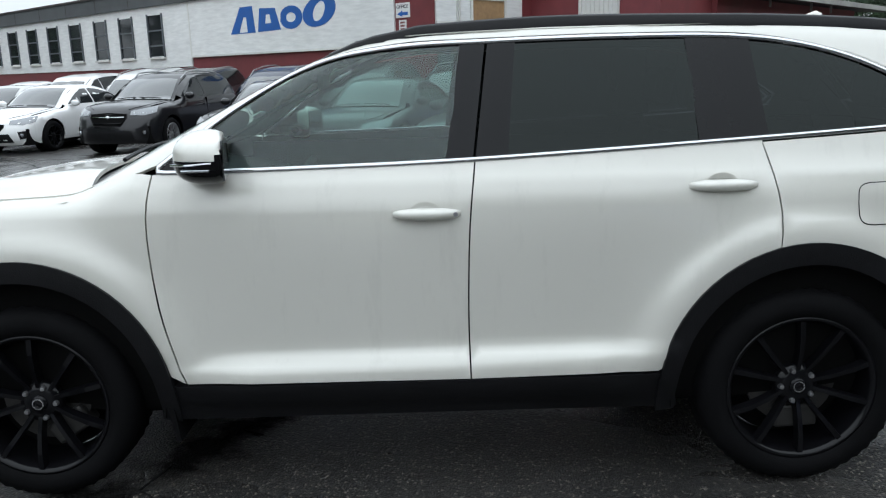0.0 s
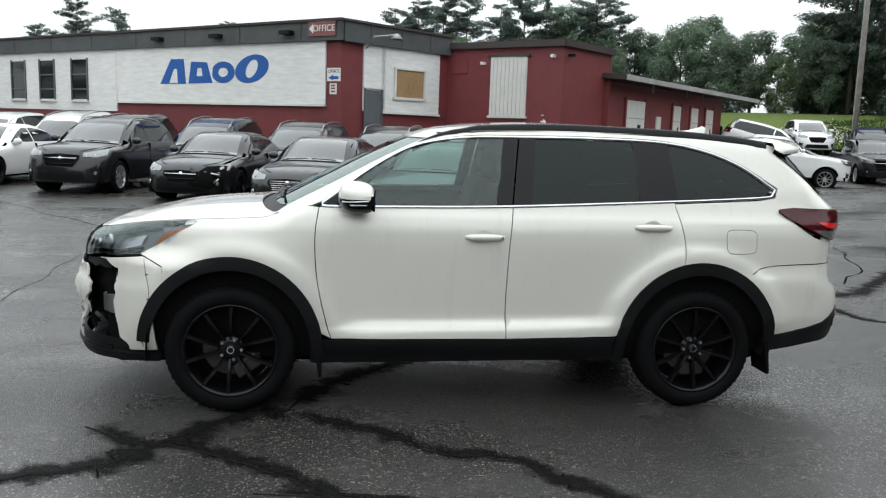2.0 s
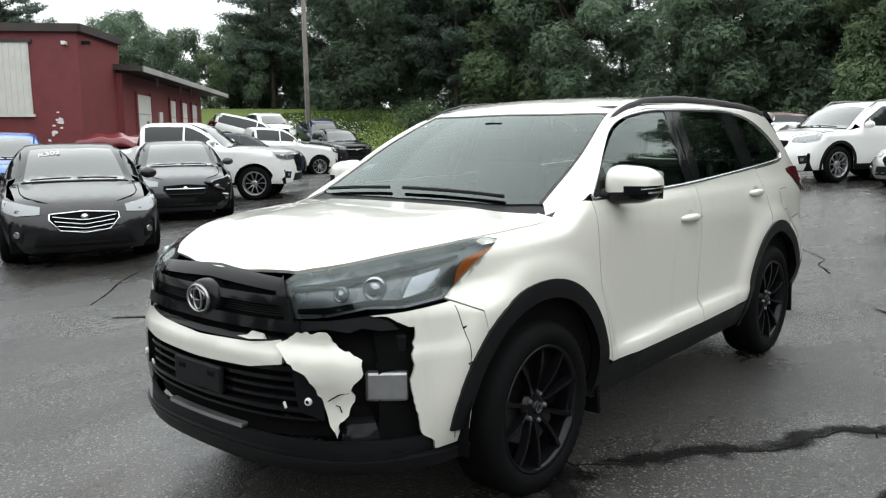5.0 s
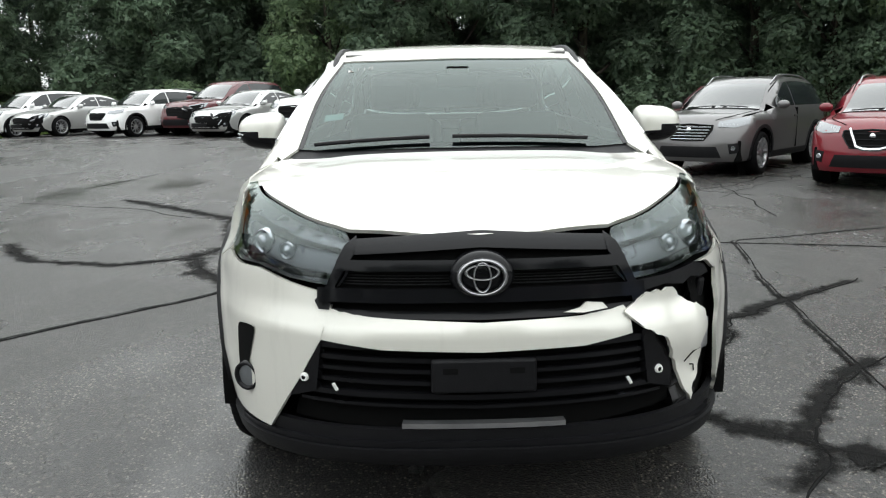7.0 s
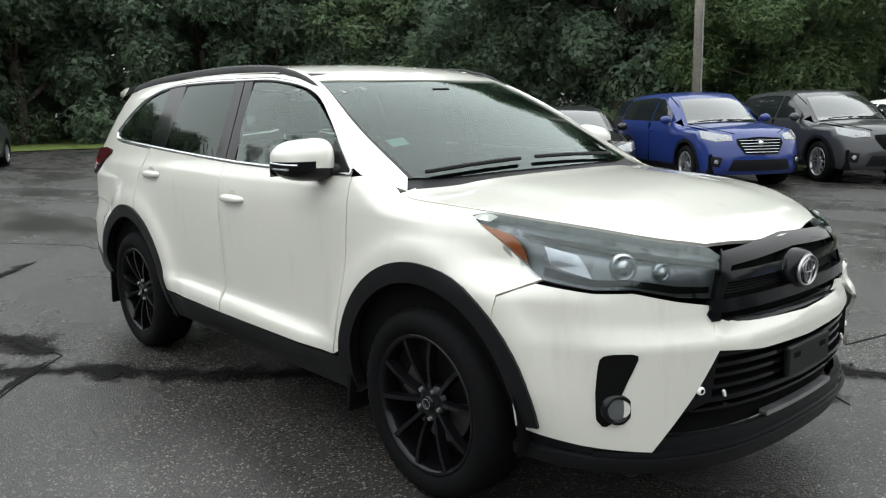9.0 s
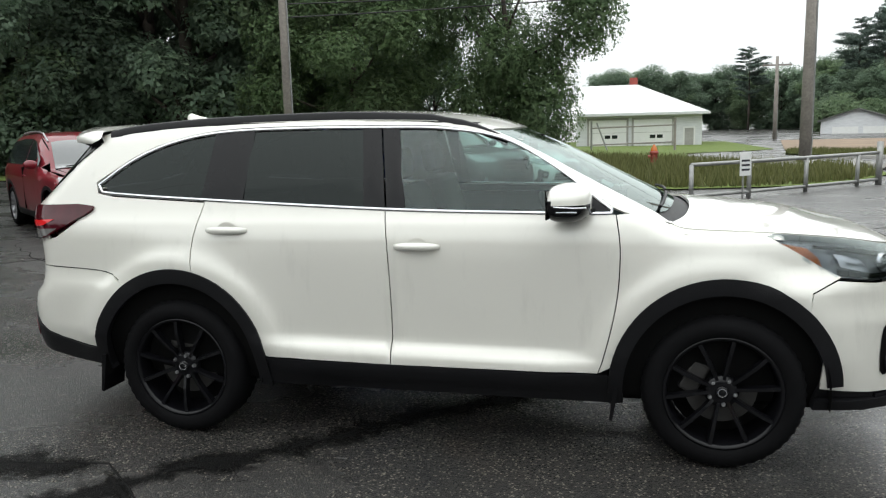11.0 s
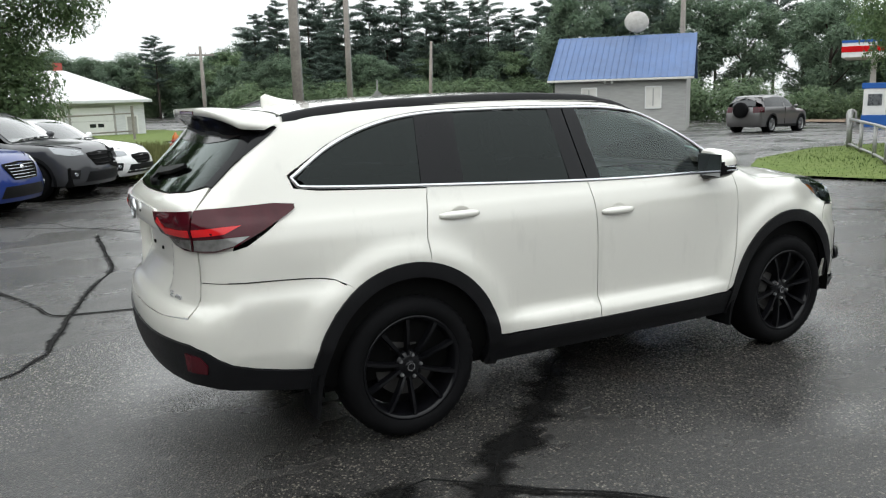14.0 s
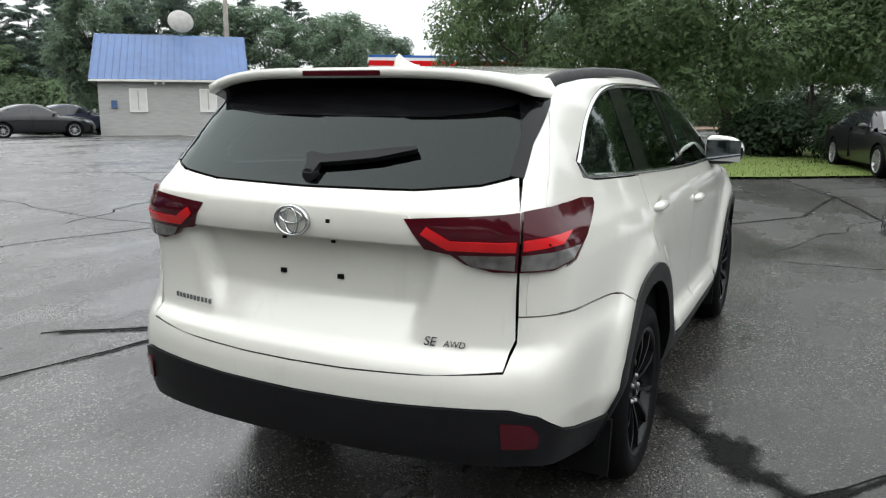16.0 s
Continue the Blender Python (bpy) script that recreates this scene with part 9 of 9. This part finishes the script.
    for i in range(14):
        plant(gb, 34 + 1.9 * i + rnd.uniform(-0.5, 0.5), 37 - 3.1 * i + rnd.uniform(-0.8, 0.8), rnd.uniform(1.1, 1.7), rnd.uniform(0, 6), "green undergrowth bush behind the shop", "woodland bushes", 0.5, category="bush")
    for i in range(26):
        stand(78 - 1.0 * i + rnd.uniform(-0.3, 0.3), 114 + rnd.uniform(-3, 3), 3.5 + rnd.uniform(-0.4, 0.7), rnd.choice(B + N[2:]), "woodland tree behind the tall pines", "far tree line", E2, 1.25)
    E3 = (-3.0, -4.0)
    for az, el, k in ((53, 7.0, N[0]), (51.2, 7.6, B[1]), (49.4, 6.6, N[2]), (47.6, 7.4, B[0]), (45.8, 8.0, N[0]), (44, 6.6, B[1]), (42.2, 7.2, N[1]), (40.4, 6.2, B[0]), (38.6, 7.0, N[1]), (36.8, 5.6, B[1]), (35.2, 6.0, B[0]), (33.4, 5.0, B[3]), (31.6, 4.4, B[0])):
        stand(az, 70 + rnd.uniform(-4, 4), el, k, "woodland tree behind the shop", "far tree line", E3, 1.05)
    for az, el, k in ((24, 5.5, B[0]), (20, 6.5, B[1]), (16, 6.0, B[0]), (12, 6.5, B[3]), (8, 5.5, B[0]), (4, 6.5, B[1]), (0, 6.0, B[0]), (-4, 6.5, B[1])):
        stand(az, 58 + rnd.uniform(-4, 4), el, k, "woodland tree beyond the verge", "far tree line", E3, 1.15)
    belt([(48, -6), (44, -26), (40, -44)], 9, dense, 0.7, 1.0, "woodland tree beyond the verge", "far tree line", 3.0)
    # single trees
    plant(near, -3.9, 27.8, 0.84, 0.4, "full leafy maple beside the lot", "lone trees", 0.0, 1.32)
    plant(near, -10.0, 26.5, 0.92, 2.4, "full leafy maple beside the lot", "lone trees")
    plant(near2, 19.9, 7.4, 0.70, 1.0, "spreading leafy tree on the verge", "lone trees", 0.0, 1.35)
    plant(near2, 22.2, 1.5, 1.0, 3.0, "spreading leafy tree on the verge", "lone trees")
    plant(near2, 23.5, -4.0, 1.02, 5.0, "spreading leafy tree on the verge", "lone trees")
    for x, y, s in ((19.3, 0.0, 1.0), (18.6, -2.2, 0.95), (19.8, 4.6, 1.15), (17.6, 6.4, 0.9)):
        plant(hb, x, y, s, rnd.uniform(0, 6), "dark clipped round hedge bush", "verge bushes", category="bush")
    for i in range(9):
        plant(gb, -8.6 - i * 2.1, 20.8 + i * 0.55 + rnd.uniform(-0.6, 0.6), rnd.uniform(0.5, 0.85), rnd.uniform(0, 6), "pale green roadside bush", "woodland bushes", category="bush")
    for i in range(16):
        a = i / 15
        plant(gb, -41 + rnd.uniform(-1, 1), -38 + 50 * a, rnd.uniform(0.7, 1.2), rnd.uniform(0, 6), "green undergrowth bush at the woodland edge", "woodland bushes", category="bush")
    # undergrowth that closes the foot of the woods
    for i in range(30):
        a = i / 29
        x, y = ((-36 - 13 * a / 0.4, -58 + 22 * a / 0.4) if a < 0.4 else (-49, -36 + 52 * (a - 0.4) / 0.6))
        plant(B[3], x - 1.5 + rnd.uniform(-1, 1), y + rnd.uniform(-1, 1), rnd.uniform(0.36, 0.5), rnd.uniform(0, 6), "low green undergrowth tree at the woodland edge", "woodland bushes", 0.4, 1.0)
    for i in range(9):
        plant(B[3], -8.0 - 3.4 * i, 32.5 - 1.6 * i + rnd.uniform(-1, 1), rnd.uniform(0.42, 0.6), rnd.uniform(0, 6), "low green undergrowth tree at the woodland edge", "woodland bushes", 0.4, 1.0)
    for t in (*B, *N, near, near2, hb, gb):
        for o in (*t.children_recursive, t):
            bpy.data.objects.remove(o)


def blades(name, poly, n, h, mat, seed, label, wide=0.03):
    """Standing grass over an outline, as one sheet of blades."""
    rnd = random.Random(seed)
    a = np.array(poly)
    lo, hi = a.min(0), a.max(0)
    vs, fs = [], []
    pts = np.c_[[rnd.uniform(lo[0], hi[0]) for _ in range(n * 3)], [rnd.uniform(lo[1], hi[1]) for _ in range(n * 3)]]
    pts = pts[inside(a, pts)][:n]
    z = ground_z(pts[:, 0], pts[:, 1])
    for (x, y), g in zip(pts, z):
        hh = h * rnd.uniform(0.4, 1.25) * (0.6 + 0.8 * noise.noise(Vector((x * 0.35, y * 0.35, 0))) ** 2)
        t = rnd.uniform(0, 6.28)
        dx, dy = math.cos(t) * wide, math.sin(t) * wide
        lx, ly = rnd.uniform(-0.4, 0.4) * hh, rnd.uniform(-0.4, 0.4) * hh
        k = len(vs)
        vs += [(x - dx, y - dy, g - 0.02), (x + dx, y + dy, g - 0.02), (x + lx, y + ly, g + hh)]
        fs.append((k, k + 1, k + 2))
    me = bpy.data.meshes.new(name)
    me.from_pydata(vs, [], fs)
    ob = mesh_object(name, me, mat)
    return tagged(ob, label, "grass", kind="stuff")


# ---------------------------------------------------------------- site furniture
def utility_pole(x, y, h, r, label, arm=True, lean=0.0):
    z = float(ground_z(x, y))
    p = empty("utility_pole", Matrix.Translation((x, y, z - 0.3)) @ Matrix.Rotation(lean, 4, "Y"), label, "pole", "utility poles")
    part("shaft", tube([(0, 0, 0), (0, 0, h * 0.5), (0, 0, h)], r, 12, r * 0.72), M["wood_pole"], p, smooth=True)
    if arm:
        part("cross_arm", box(-1.1, 1.1, -0.06, 0.06, h - 0.75, h - 0.62, 0.01), M["wood_pole"], p)
        for dx in (-0.95, -0.4, 0.4, 0.95):
            part("insulator", lathe([(0.0, 0.0), (0.05, 0.02), (0.035, 0.08), (0.05, 0.12), (0.0, 0.16)], 8, Matrix.Translation((dx, 0, h - 0.62)) @ Matrix.Rotation(radians(90), 4, "X")), M["concrete"], p)
    part("conduit", tube([(r * 1.05, 0, 0.3), (r * 0.95, 0, h * 0.8)], 0.03, 6), M["galv"], p)
    return p


def cable(a, b, sag, label="thin black overhead utility cable", r=0.022):
    a, b = Vector(a), Vector(b)
    pts = []
    for i in range(19):
        t = i / 18
        q = a.lerp(b, t)
        q.z -= sag * 4 * t * (1 - t)
        pts.append(q)
    ob = part("overhead_cable", tube(pts, r, 5), M["cable"])
    return tagged(ob, label, "cable", "overhead cables")


def pipe_fence(pts, h, label):
    f = empty("pipe_fence", label=label, category="fence", group="pipe fences")
    q = []
    for x, y in pts:
        z = float(ground_z(x, y))
        q.append(Vector((x, y, z)))
    for i, p in enumerate(q):
        part("post", tube([p + Vector((0, 0, -0.1)), p + Vector((0, 0, h + (0.25 if i == len(q) - 1 else 0)))], 0.045 if i < len(q) - 1 else 0.07, 8), M["galv"], f, smooth=True)
    part("top_rail", tube([p + Vector((0, 0, h)) for p in q], 0.038, 8), M["galv"], f, smooth=True)
    part("low_rail", tube([p + Vector((0, 0, h * 0.16)) for p in q], 0.034, 8), M["galv"], f, smooth=True)
    return f


def site():
    # paved lot edges: meadow, verge, bank
    meadow = [(-6, 17.0), (-2.0, 14.9), (2.0, 14.0), (4.4, 14.6), (6.4, 16.2), (7.6, 18.2), (7.8, 20.6), (3, 24), (3.5, 34), (9, 44), (8, 60), (-4, 66), (-30, 60), (-30, 28), (-12, 21)]
    sheet("meadow", line(meadow, 1.6, True), M["grass"], 0.03, 1.4, "rough green meadow beside the lot", "grass")
    blades("meadow_grass", [(-6, 17.2), (-2.0, 15.1), (2.0, 14.2), (4.4, 14.8), (6.3, 16.3), (7.4, 18.2), (7.0, 21), (3, 25), (-2, 32), (-10, 30), (-10, 21)], 26000, 0.55, M["blade_dry"], 3, "tall rough meadow grass in seed")
    verge = [(9.6, 6.4), (10.6, 3.6), (11.5, 1.4), (12.4, -0.4), (14.2, -2.8), (16, -5.0), (22, -10), (30, -8), (25, 2), (21, 9), (16, 9.6), (12.4, 8.4)]
    sheet("verge", line(verge, 1.0, True), M["grass"], 0.05, 0.9, "mown green grass verge with trees", "grass")
    blades("verge_grass", verge, 30000, 0.13, M["blade"], 4, "short mown verge grass", 0.02)
    island = [(9.5, 28.0), (12.5, 30.5), (17, 34.5), (18.5, 37.5), (14, 41), (9, 40), (7.6, 33)]
    sheet("road_island", line(island, 1.0, True), M["grass"], 0.08, 1.0, "grass island with bare dirt by the road", "grass")
    blades("island_grass", island, 9000, 0.35, M["blade_dry"], 6, "rough grass on the road island")
    dirt = [(9, 41), (16, 41), (24, 39), (30, 44), (30, 60), (12, 60)]
    sheet("bare_dirt", line(dirt, 2.0, True), M["dirt"], 0.05, 2.0, "bare brown dirt across the road", "dirt")
    far_dirt = [(36, 26), (46, 28), (60, 10), (50, 2), (38, 12)]
    sheet("dirt_yard", line(far_dirt, 2.0, True), M["dirt"], 0.06, 2.0, "bare brown dirt behind the pumps", "dirt")
    bank = [(6.1, -19.1), (2.3, -16.5), (0.3, -16.2), (-1.8, -17.7), (-3.1, -19.1), (-4.6, -18.3), (-5.8, -16.9), (-7.4, -18.1), (-8.0, -20.1), (-8.9, -22.3), (-3.5, -22.3), (0.5, -18.0), (7.4, -23.7)]
    sheet("bank_grass", line(bank, 0.8, True), M["grass"], 0.03, 0.8, "grass bank at the foot of the building", "grass")
    blades("bank_blades", [(2.3, -16.5), (0.3, -16.2), (-1.8, -17.7), (-3.1, -19.1), (-4.6, -18.3), (-5.8, -16.9), (-7.4, -18.1), (-6.1, -18.1), (-3.2, -21.6), (0.6, -17.5)], 5000, 0.25, M["blade"], 9, "grass on the bank by the building", 0.02)
    hill = [(-21.5, -33.5), (-24.5, -31.0), (-29, -24.5), (-33.5, -15), (-34, -2), (-33, 8), (-26, 18), (-18, 19.5), (-10, 18.6), (-10, 26), (-30, 40), (-80, 40), (-80, -70), (-30, -70)]
    sheet("hill_grass", line(hill, 3.0, True), M["grass"], 0.04, 2.4, "green grass hill below the woods", "grass")
    blades("hill_blades", [(-21.8, -33.8), (-24.8, -31.2), (-29.3, -24.7), (-33.8, -15), (-40, -15), (-44, -44), (-30, -46)], 26000, 0.35, M["blade"], 7, "green hill grass", 0.045)
    # white flowers on the hill
    rnd = random.Random(8)
    vs, fs = [], []
    for i in range(900):
        cx, cy = rnd.choice(((-31, -37), (-29, -41), (-35, -32), (-27, -38)))
        x, y = cx + rnd.gauss(0, 2.2), cy + rnd.gauss(0, 1.6)
        z = float(ground_z(x, y)) + rnd.uniform(0.25, 0.45)
        k = len(vs)
        vs += [(x - 0.06, y, z), (x + 0.06, y, z), (x, y + 0.06, z + 0.05), (x, y - 0.06, z + 0.05)]
        fs += [(k, k + 2, k + 1), (k, k + 1, k + 3)]
    me = bpy.data.meshes.new("wild_flowers")
    me.from_pydata(vs, [], fs)
    tagged(mesh_object("wild_flowers", me, M["sign_white"]), "small white wild flowers on the hill", "flowers", kind="stuff")

    # poles and cables
    utility_pole(-25.2, -32.2, 14.5, 0.145, "tall grey utility pole on the grass bank", False, 0.01)
    pb = utility_pole(-10.0, 20.0, 11.0, 0.15, "wooden utility pole by the trees")
    pc = utility_pole(6.63, 24.0, 8.6, 0.19, "weathered wooden utility pole near the road", False)
    pd = utility_pole(12.9, 34.2, 8.8, 0.15, "slim wooden utility pole near the road", False)
    utility_pole(12.2, 63.9, 6.8, 0.16, "distant wooden utility pole with transformer")
    utility_pole(27.0, 52.0, 6.5, 0.14, "distant leaning wooden pole", False, 0.05)
    utility_pole(29.8, 28.0, 8.5, 0.16, "wooden utility pole behind the shop")
    for dz in (0.0, -0.42):
        cable((-10, 20, 5.55 + dz), (6.63, 24.0, 6.1 + dz * 0.3), 0.12)
        cable((-10, 20, 7.1 + dz), (-40, 12, 8.0 + dz), 0.8)
        cable((6.63, 24, 6.7 + dz * 0.5), (29.8, 28.0, 7.8 + dz), 0.5)
    cable((6.63, 24, 7.6), (-34, 36, 9.5), 0.4, r=0.014)
    cable((-25.2, -32.2, 11.0), (-46, -14, 13.0), 1.6, r=0.02)
    cable((-25.2, -32.2, 13.4), (6, -50, 12.0), 0.8, r=0.02)
    cable((-25.2, -32.2, 13.9), (6, -50, 12.8), 0.8, r=0.02)
    # roadside sign, hydrant, fences
    s = empty("speed_sign", Matrix.Translation((-4.0, 36.0, 0)), "white speed limit sign on a post", "sign")
    part("post", tube([(0, 0, -0.2), (0, 0, 2.9)], 0.04, 6), M["galv"], s)
    part("board", box(-0.32, 0.32, -0.05, -0.03, 1.95, 2.85, 0.01), M["sign_white"], s)
    wall_text(s, "30", 0.46, Matrix.Translation((0, -0.056, 2.18)) @ FACE, M["sign_black"])
    part("print_bar", box(-0.24, 0.24, -0.056, -0.05, 2.52, 2.60), M["sign_black"], s)
    part("print_bar", box(-0.20, 0.20, -0.056, -0.05, 2.66, 2.74), M["sign_black"], s)
    part("lower_board", box(-0.28, 0.28, -0.05, -0.03, 1.30, 1.85, 0.01), M["sign_white"], s)
    d = empty("diamond_sign", Matrix.Translation((17.0, 40.0, -0.3)), "back of a grey diamond road sign", "sign")
    part("post", tube([(0, 0, -0.3), (0.1, 0, 3.0)], 0.05, 6), M["galv"], d)
    part("board", box(-0.30, 0.30, -0.02, 0.02, -0.30, 0.30, 0.01, Matrix.Translation((0.05, -0.06, 2.0)) @ Matrix.Rotation(radians(45), 4, "Y")), M["galv"], d)
    h = empty("fire_hydrant", Matrix.Translation((1.7, 21.3, 0.02)), "faded red fire hydrant in the grass", "hydrant")
    up = Matrix.Rotation(radians(90), 4, "X")
    part("barrel", lathe([(0.0, 0.0), (0.16, 0.0), (0.16, 0.05), (0.11, 0.07), (0.11, 0.48), (0.14, 0.50), (0.14, 0.55), (0.11, 0.58)], 16, up), M["hydrant_red"], h, smooth=True)
    part("bonnet", lathe([(0.11, 0.58), (0.10, 0.66), (0.05, 0.72), (0.03, 0.78), (0.0, 0.78)], 16, up), M["amber"], h, "orange bonnet", True)
    for a in (0, 90, 180):
        part("nozzle", lathe([(0.055, 0.0), (0.055, 0.19), (0.0, 0.19)], 10, Matrix.Translation((0, 0, 0.40)) @ Matrix.Rotation(radians(a), 4, "Z")), M["hydrant_red"], h)
    f = pipe_fence([(2.12, 11.35), (3.3, 12.3), (4.6, 13.5), (5.9, 14.7), (6.5, 15.3)], 0.72, "galvanised pipe fence round the meadow corner")
    f2 = pipe_fence([(11.8, 4.55), (12.9, 5.6), (14.2, 6.7), (15.5, 7.9), (16.8, 9.1)], 0.78, "galvanised pipe fence along the verge")
    n = empty("fence_notice", Matrix.Translation((3.16, 12.12, 0)), "white notice on the pipe fence", "sign")
    part("board", box(-0.15, 0.15, -0.06, -0.045, 0.45, 0.92, 0.005, Matrix.Rotation(0.7, 4, "Z")), M["sign_white"], n)
    for z in (0.55, 0.64, 0.73):
        part("print_bar", box(-0.11, 0.11, -0.064, -0.06, z, z + 0.04, 0, Matrix.Rotation(0.7, 4, "Z")), M["sign_black"], n)
    part("post", tube([(0, 0, -0.1), (0, 0, 0.95)], 0.02, 6), M["galv"], n)
    g = empty("pipe_gate", Matrix.Translation((-1.2, 42.0, -0.2)), "rusty pipe gate before the garage", "gate")
    part("post", tube([(0, 0, 0), (0, 0, 1.7)], 0.06, 6), M["galv"], g)
    part("post", tube([(4.6, 0, 0), (4.6, 0, 1.8)], 0.07, 6), M["wood_pole"], g)
    for z in (0.35, 1.3):
        part("rail", tube([(0, 0, z), (4.6, 0, z + 0.1)], 0.04, 6), M["wood_pole"], g)
    part("brace", tube([(0.9, 0, 0), (0.3, 0, 1.6)], 0.05, 6), M["galv"], g)
    # rubble at the island
    rb = bmesh.new()
    for i in range(46):
        x, y = 5.6 + rnd.gauss(0, 1.3), 21.5 + rnd.gauss(0, 0.7)
        sz = rnd.uniform(0.08, 0.28)
        add_box(rb, -sz, sz, -sz * 0.7, sz * 0.7, -sz * 0.4, sz * 0.4, 0, Matrix.Translation((x, y, float(ground_z(x, y)) + sz * 0.3)) @ Euler((rnd.uniform(-0.5, 0.5), rnd.uniform(-0.5, 0.5), rnd.uniform(0, 3))).to_matrix().to_4x4())
    tagged(part("rubble", rb, M["concrete"]), "heap of broken concrete in the grass", "rubble", kind="stuff")
    kb = bmesh.new()
    kp = [(7.7, 27.4), (10.5, 27.6), (13.5, 29.9), (17.6, 33.8)]
    for a, b in zip(kp, kp[1:]):
        va, vb = Vector((*a, 0)), Vector((*b, 0))
        q = vb - va
        add_box(kb, 0, q.length, -0.09, 0.09, -0.5, 0.06, 0.02, Matrix.Translation(va) @ Matrix.Rotation(math.atan2(q.y, q.x), 4, "Z"))
    tagged(part("kerb", kb, M["concrete"]), "worn concrete kerb of the road island", "kerb", kind="structure")
    # drain
    dr = empty("storm_drain", Matrix.Translation((-8.6, -1.9, 0.003)), "rusty square storm drain grate", "drain")
    part("rim", box(-0.36, 0.36, -0.36, 0.36, -0.05, 0.006, 0.0), M["void"], dr)
    for i in range(9):
        part("bar", box(-0.33, 0.33, -0.33 + i * 0.08, -0.29 + i * 0.08, 0.006, 0.016), M["roof_edge"], dr)
    # chimney over the far trees
    ch = part("far_chimney", box(-56.5, -55.4, 11.3, 12.4, -2, 6.3), M["hydrant_red"])
    tagged(ch, "distant red brick chimney among trees", "chimney")
    # cracks and tar seams of the lot
    r = random.Random(5)
    tar = [([(2.75, 1.86), (2.45, 1.80), (2.07, 1.69), (1.84, 1.60), (1.70, 1.40), (1.52, 1.17), (1.29, 0.97), (1.01, 0.88)], 0.19),
           ([(1.05, 0.88), (0.81, 1.10), (0.55, 1.26), (0.36, 1.45), (0.20, 1.57), (0.02, 1.60), (-0.18, 1.70), (-0.29, 1.92), (-0.39, 1.98), (-0.7, 2.4), (-1.2, 3.05)], 0.11),
           ([(2.12, 1.10), (1.78, 1.36), (1.51, 1.43), (1.21, 1.63), (0.96, 1.86), (0.6, 2.25)], 0.13),
           ([(1.05, 0.88), (0.82, 0.39), (0.57, 0.16), (0.28, -0.14), (-0.12, -0.43), (-0.55, -0.91), (-0.92, -1.20), (-1.20, -1.42), (-1.50, -1.75), (-1.95, -2.15), (-2.6, -2.4), (-3.3, -2.1), (-4.2, -2.4), (-5.0, -2.6), (-7.3, -4.8)], 0.22),
           ([(-3.36, 1.16), (-3.14, 1.36), (-2.97, 1.66), (-2.61, 3.22), (-2.19, 4.58), (-2.09, 7.08)], 0.06),
           ([(-2.6, -2.4), (-2.3, -3.0), (-2.6, -3.9), (-3.6, -4.6)], 0.16), ([(-1.58, -1.42), (-2.1, -1.5), (-2.8, -1.8), (-3.3, -2.1)], 0.26), ([(-4.2, -2.4), (-4.2, -1.4), (-5.2, -0.6)], 0.14),
           ([(-1.58, -1.42), (-0.89, -2.01), (-0.09, -2.78), (0.9, -3.7)], 0.05), ([(-1.63, 2.44), (-0.7, 2.25), (-0.17, 2.18), (1.14, 1.96)], 0.035), ([(-1.63, 2.44), (-2.87, 2.77), (-3.43, 4.56)], 0.03),
           ([(12.37, -0.84), (9.82, -1.74), (7.11, -2.31), (5.88, -2.25)], 0.03), ([(5.2, -0.3), (5.85, -0.45), (7.13, -1.32), (9.82, -1.74)], 0.03)]
    for i, (pts, w) in enumerate(tar):
        ragged = [p for a, b in zip(pts, pts[1:]) for p in wander(a, b, i * 31 + int(a[0] * 50), 0.016, 5)[:-1]] + [np.array(pts[-1])]
        seam_line("tar_seam", ragged, w * 1.9, M["tar"], "dark tar-soaked seam in the asphalt", r, step=0.03)
        off = [p + np.array((0.02, 0.03)) for p in ragged]
        seam_line("crack", off, 0.012, M["crack"], "thin jagged crack in the asphalt", r, 0.006)
    for i in range(110):
        a = r.uniform(0, 6.28)
        d = r.uniform(6.5, 22)
        x, y = math.cos(a) * d, math.sin(a) * d
        if y < -15 or (y > 12) or (x > 10.5 and y < 8):
            continue
        t = r.uniform(0, 3.14)
        l = r.uniform(1.2, 4.5)
        seam_line("crack", wander((x - math.cos(t) * l, y - math.sin(t) * l), (x + math.cos(t) * l, y + math.sin(t) * l), 100 + i, 0.12), r.uniform(0.008, 0.028), M["crack"] if i % 4 else M["tar"], "thin jagged crack in the asphalt", r)


# ---------------------------------------------------------------- build
white_suv()
office_building()
red_block()
shop()
hip_garage()
old_house()
petrol_station()
all_cars()
site()
nature()
for _w in WHEELS.values():
    for _o in (*_w.children_recursive, _w):
        bpy.data.objects.remove(_o)
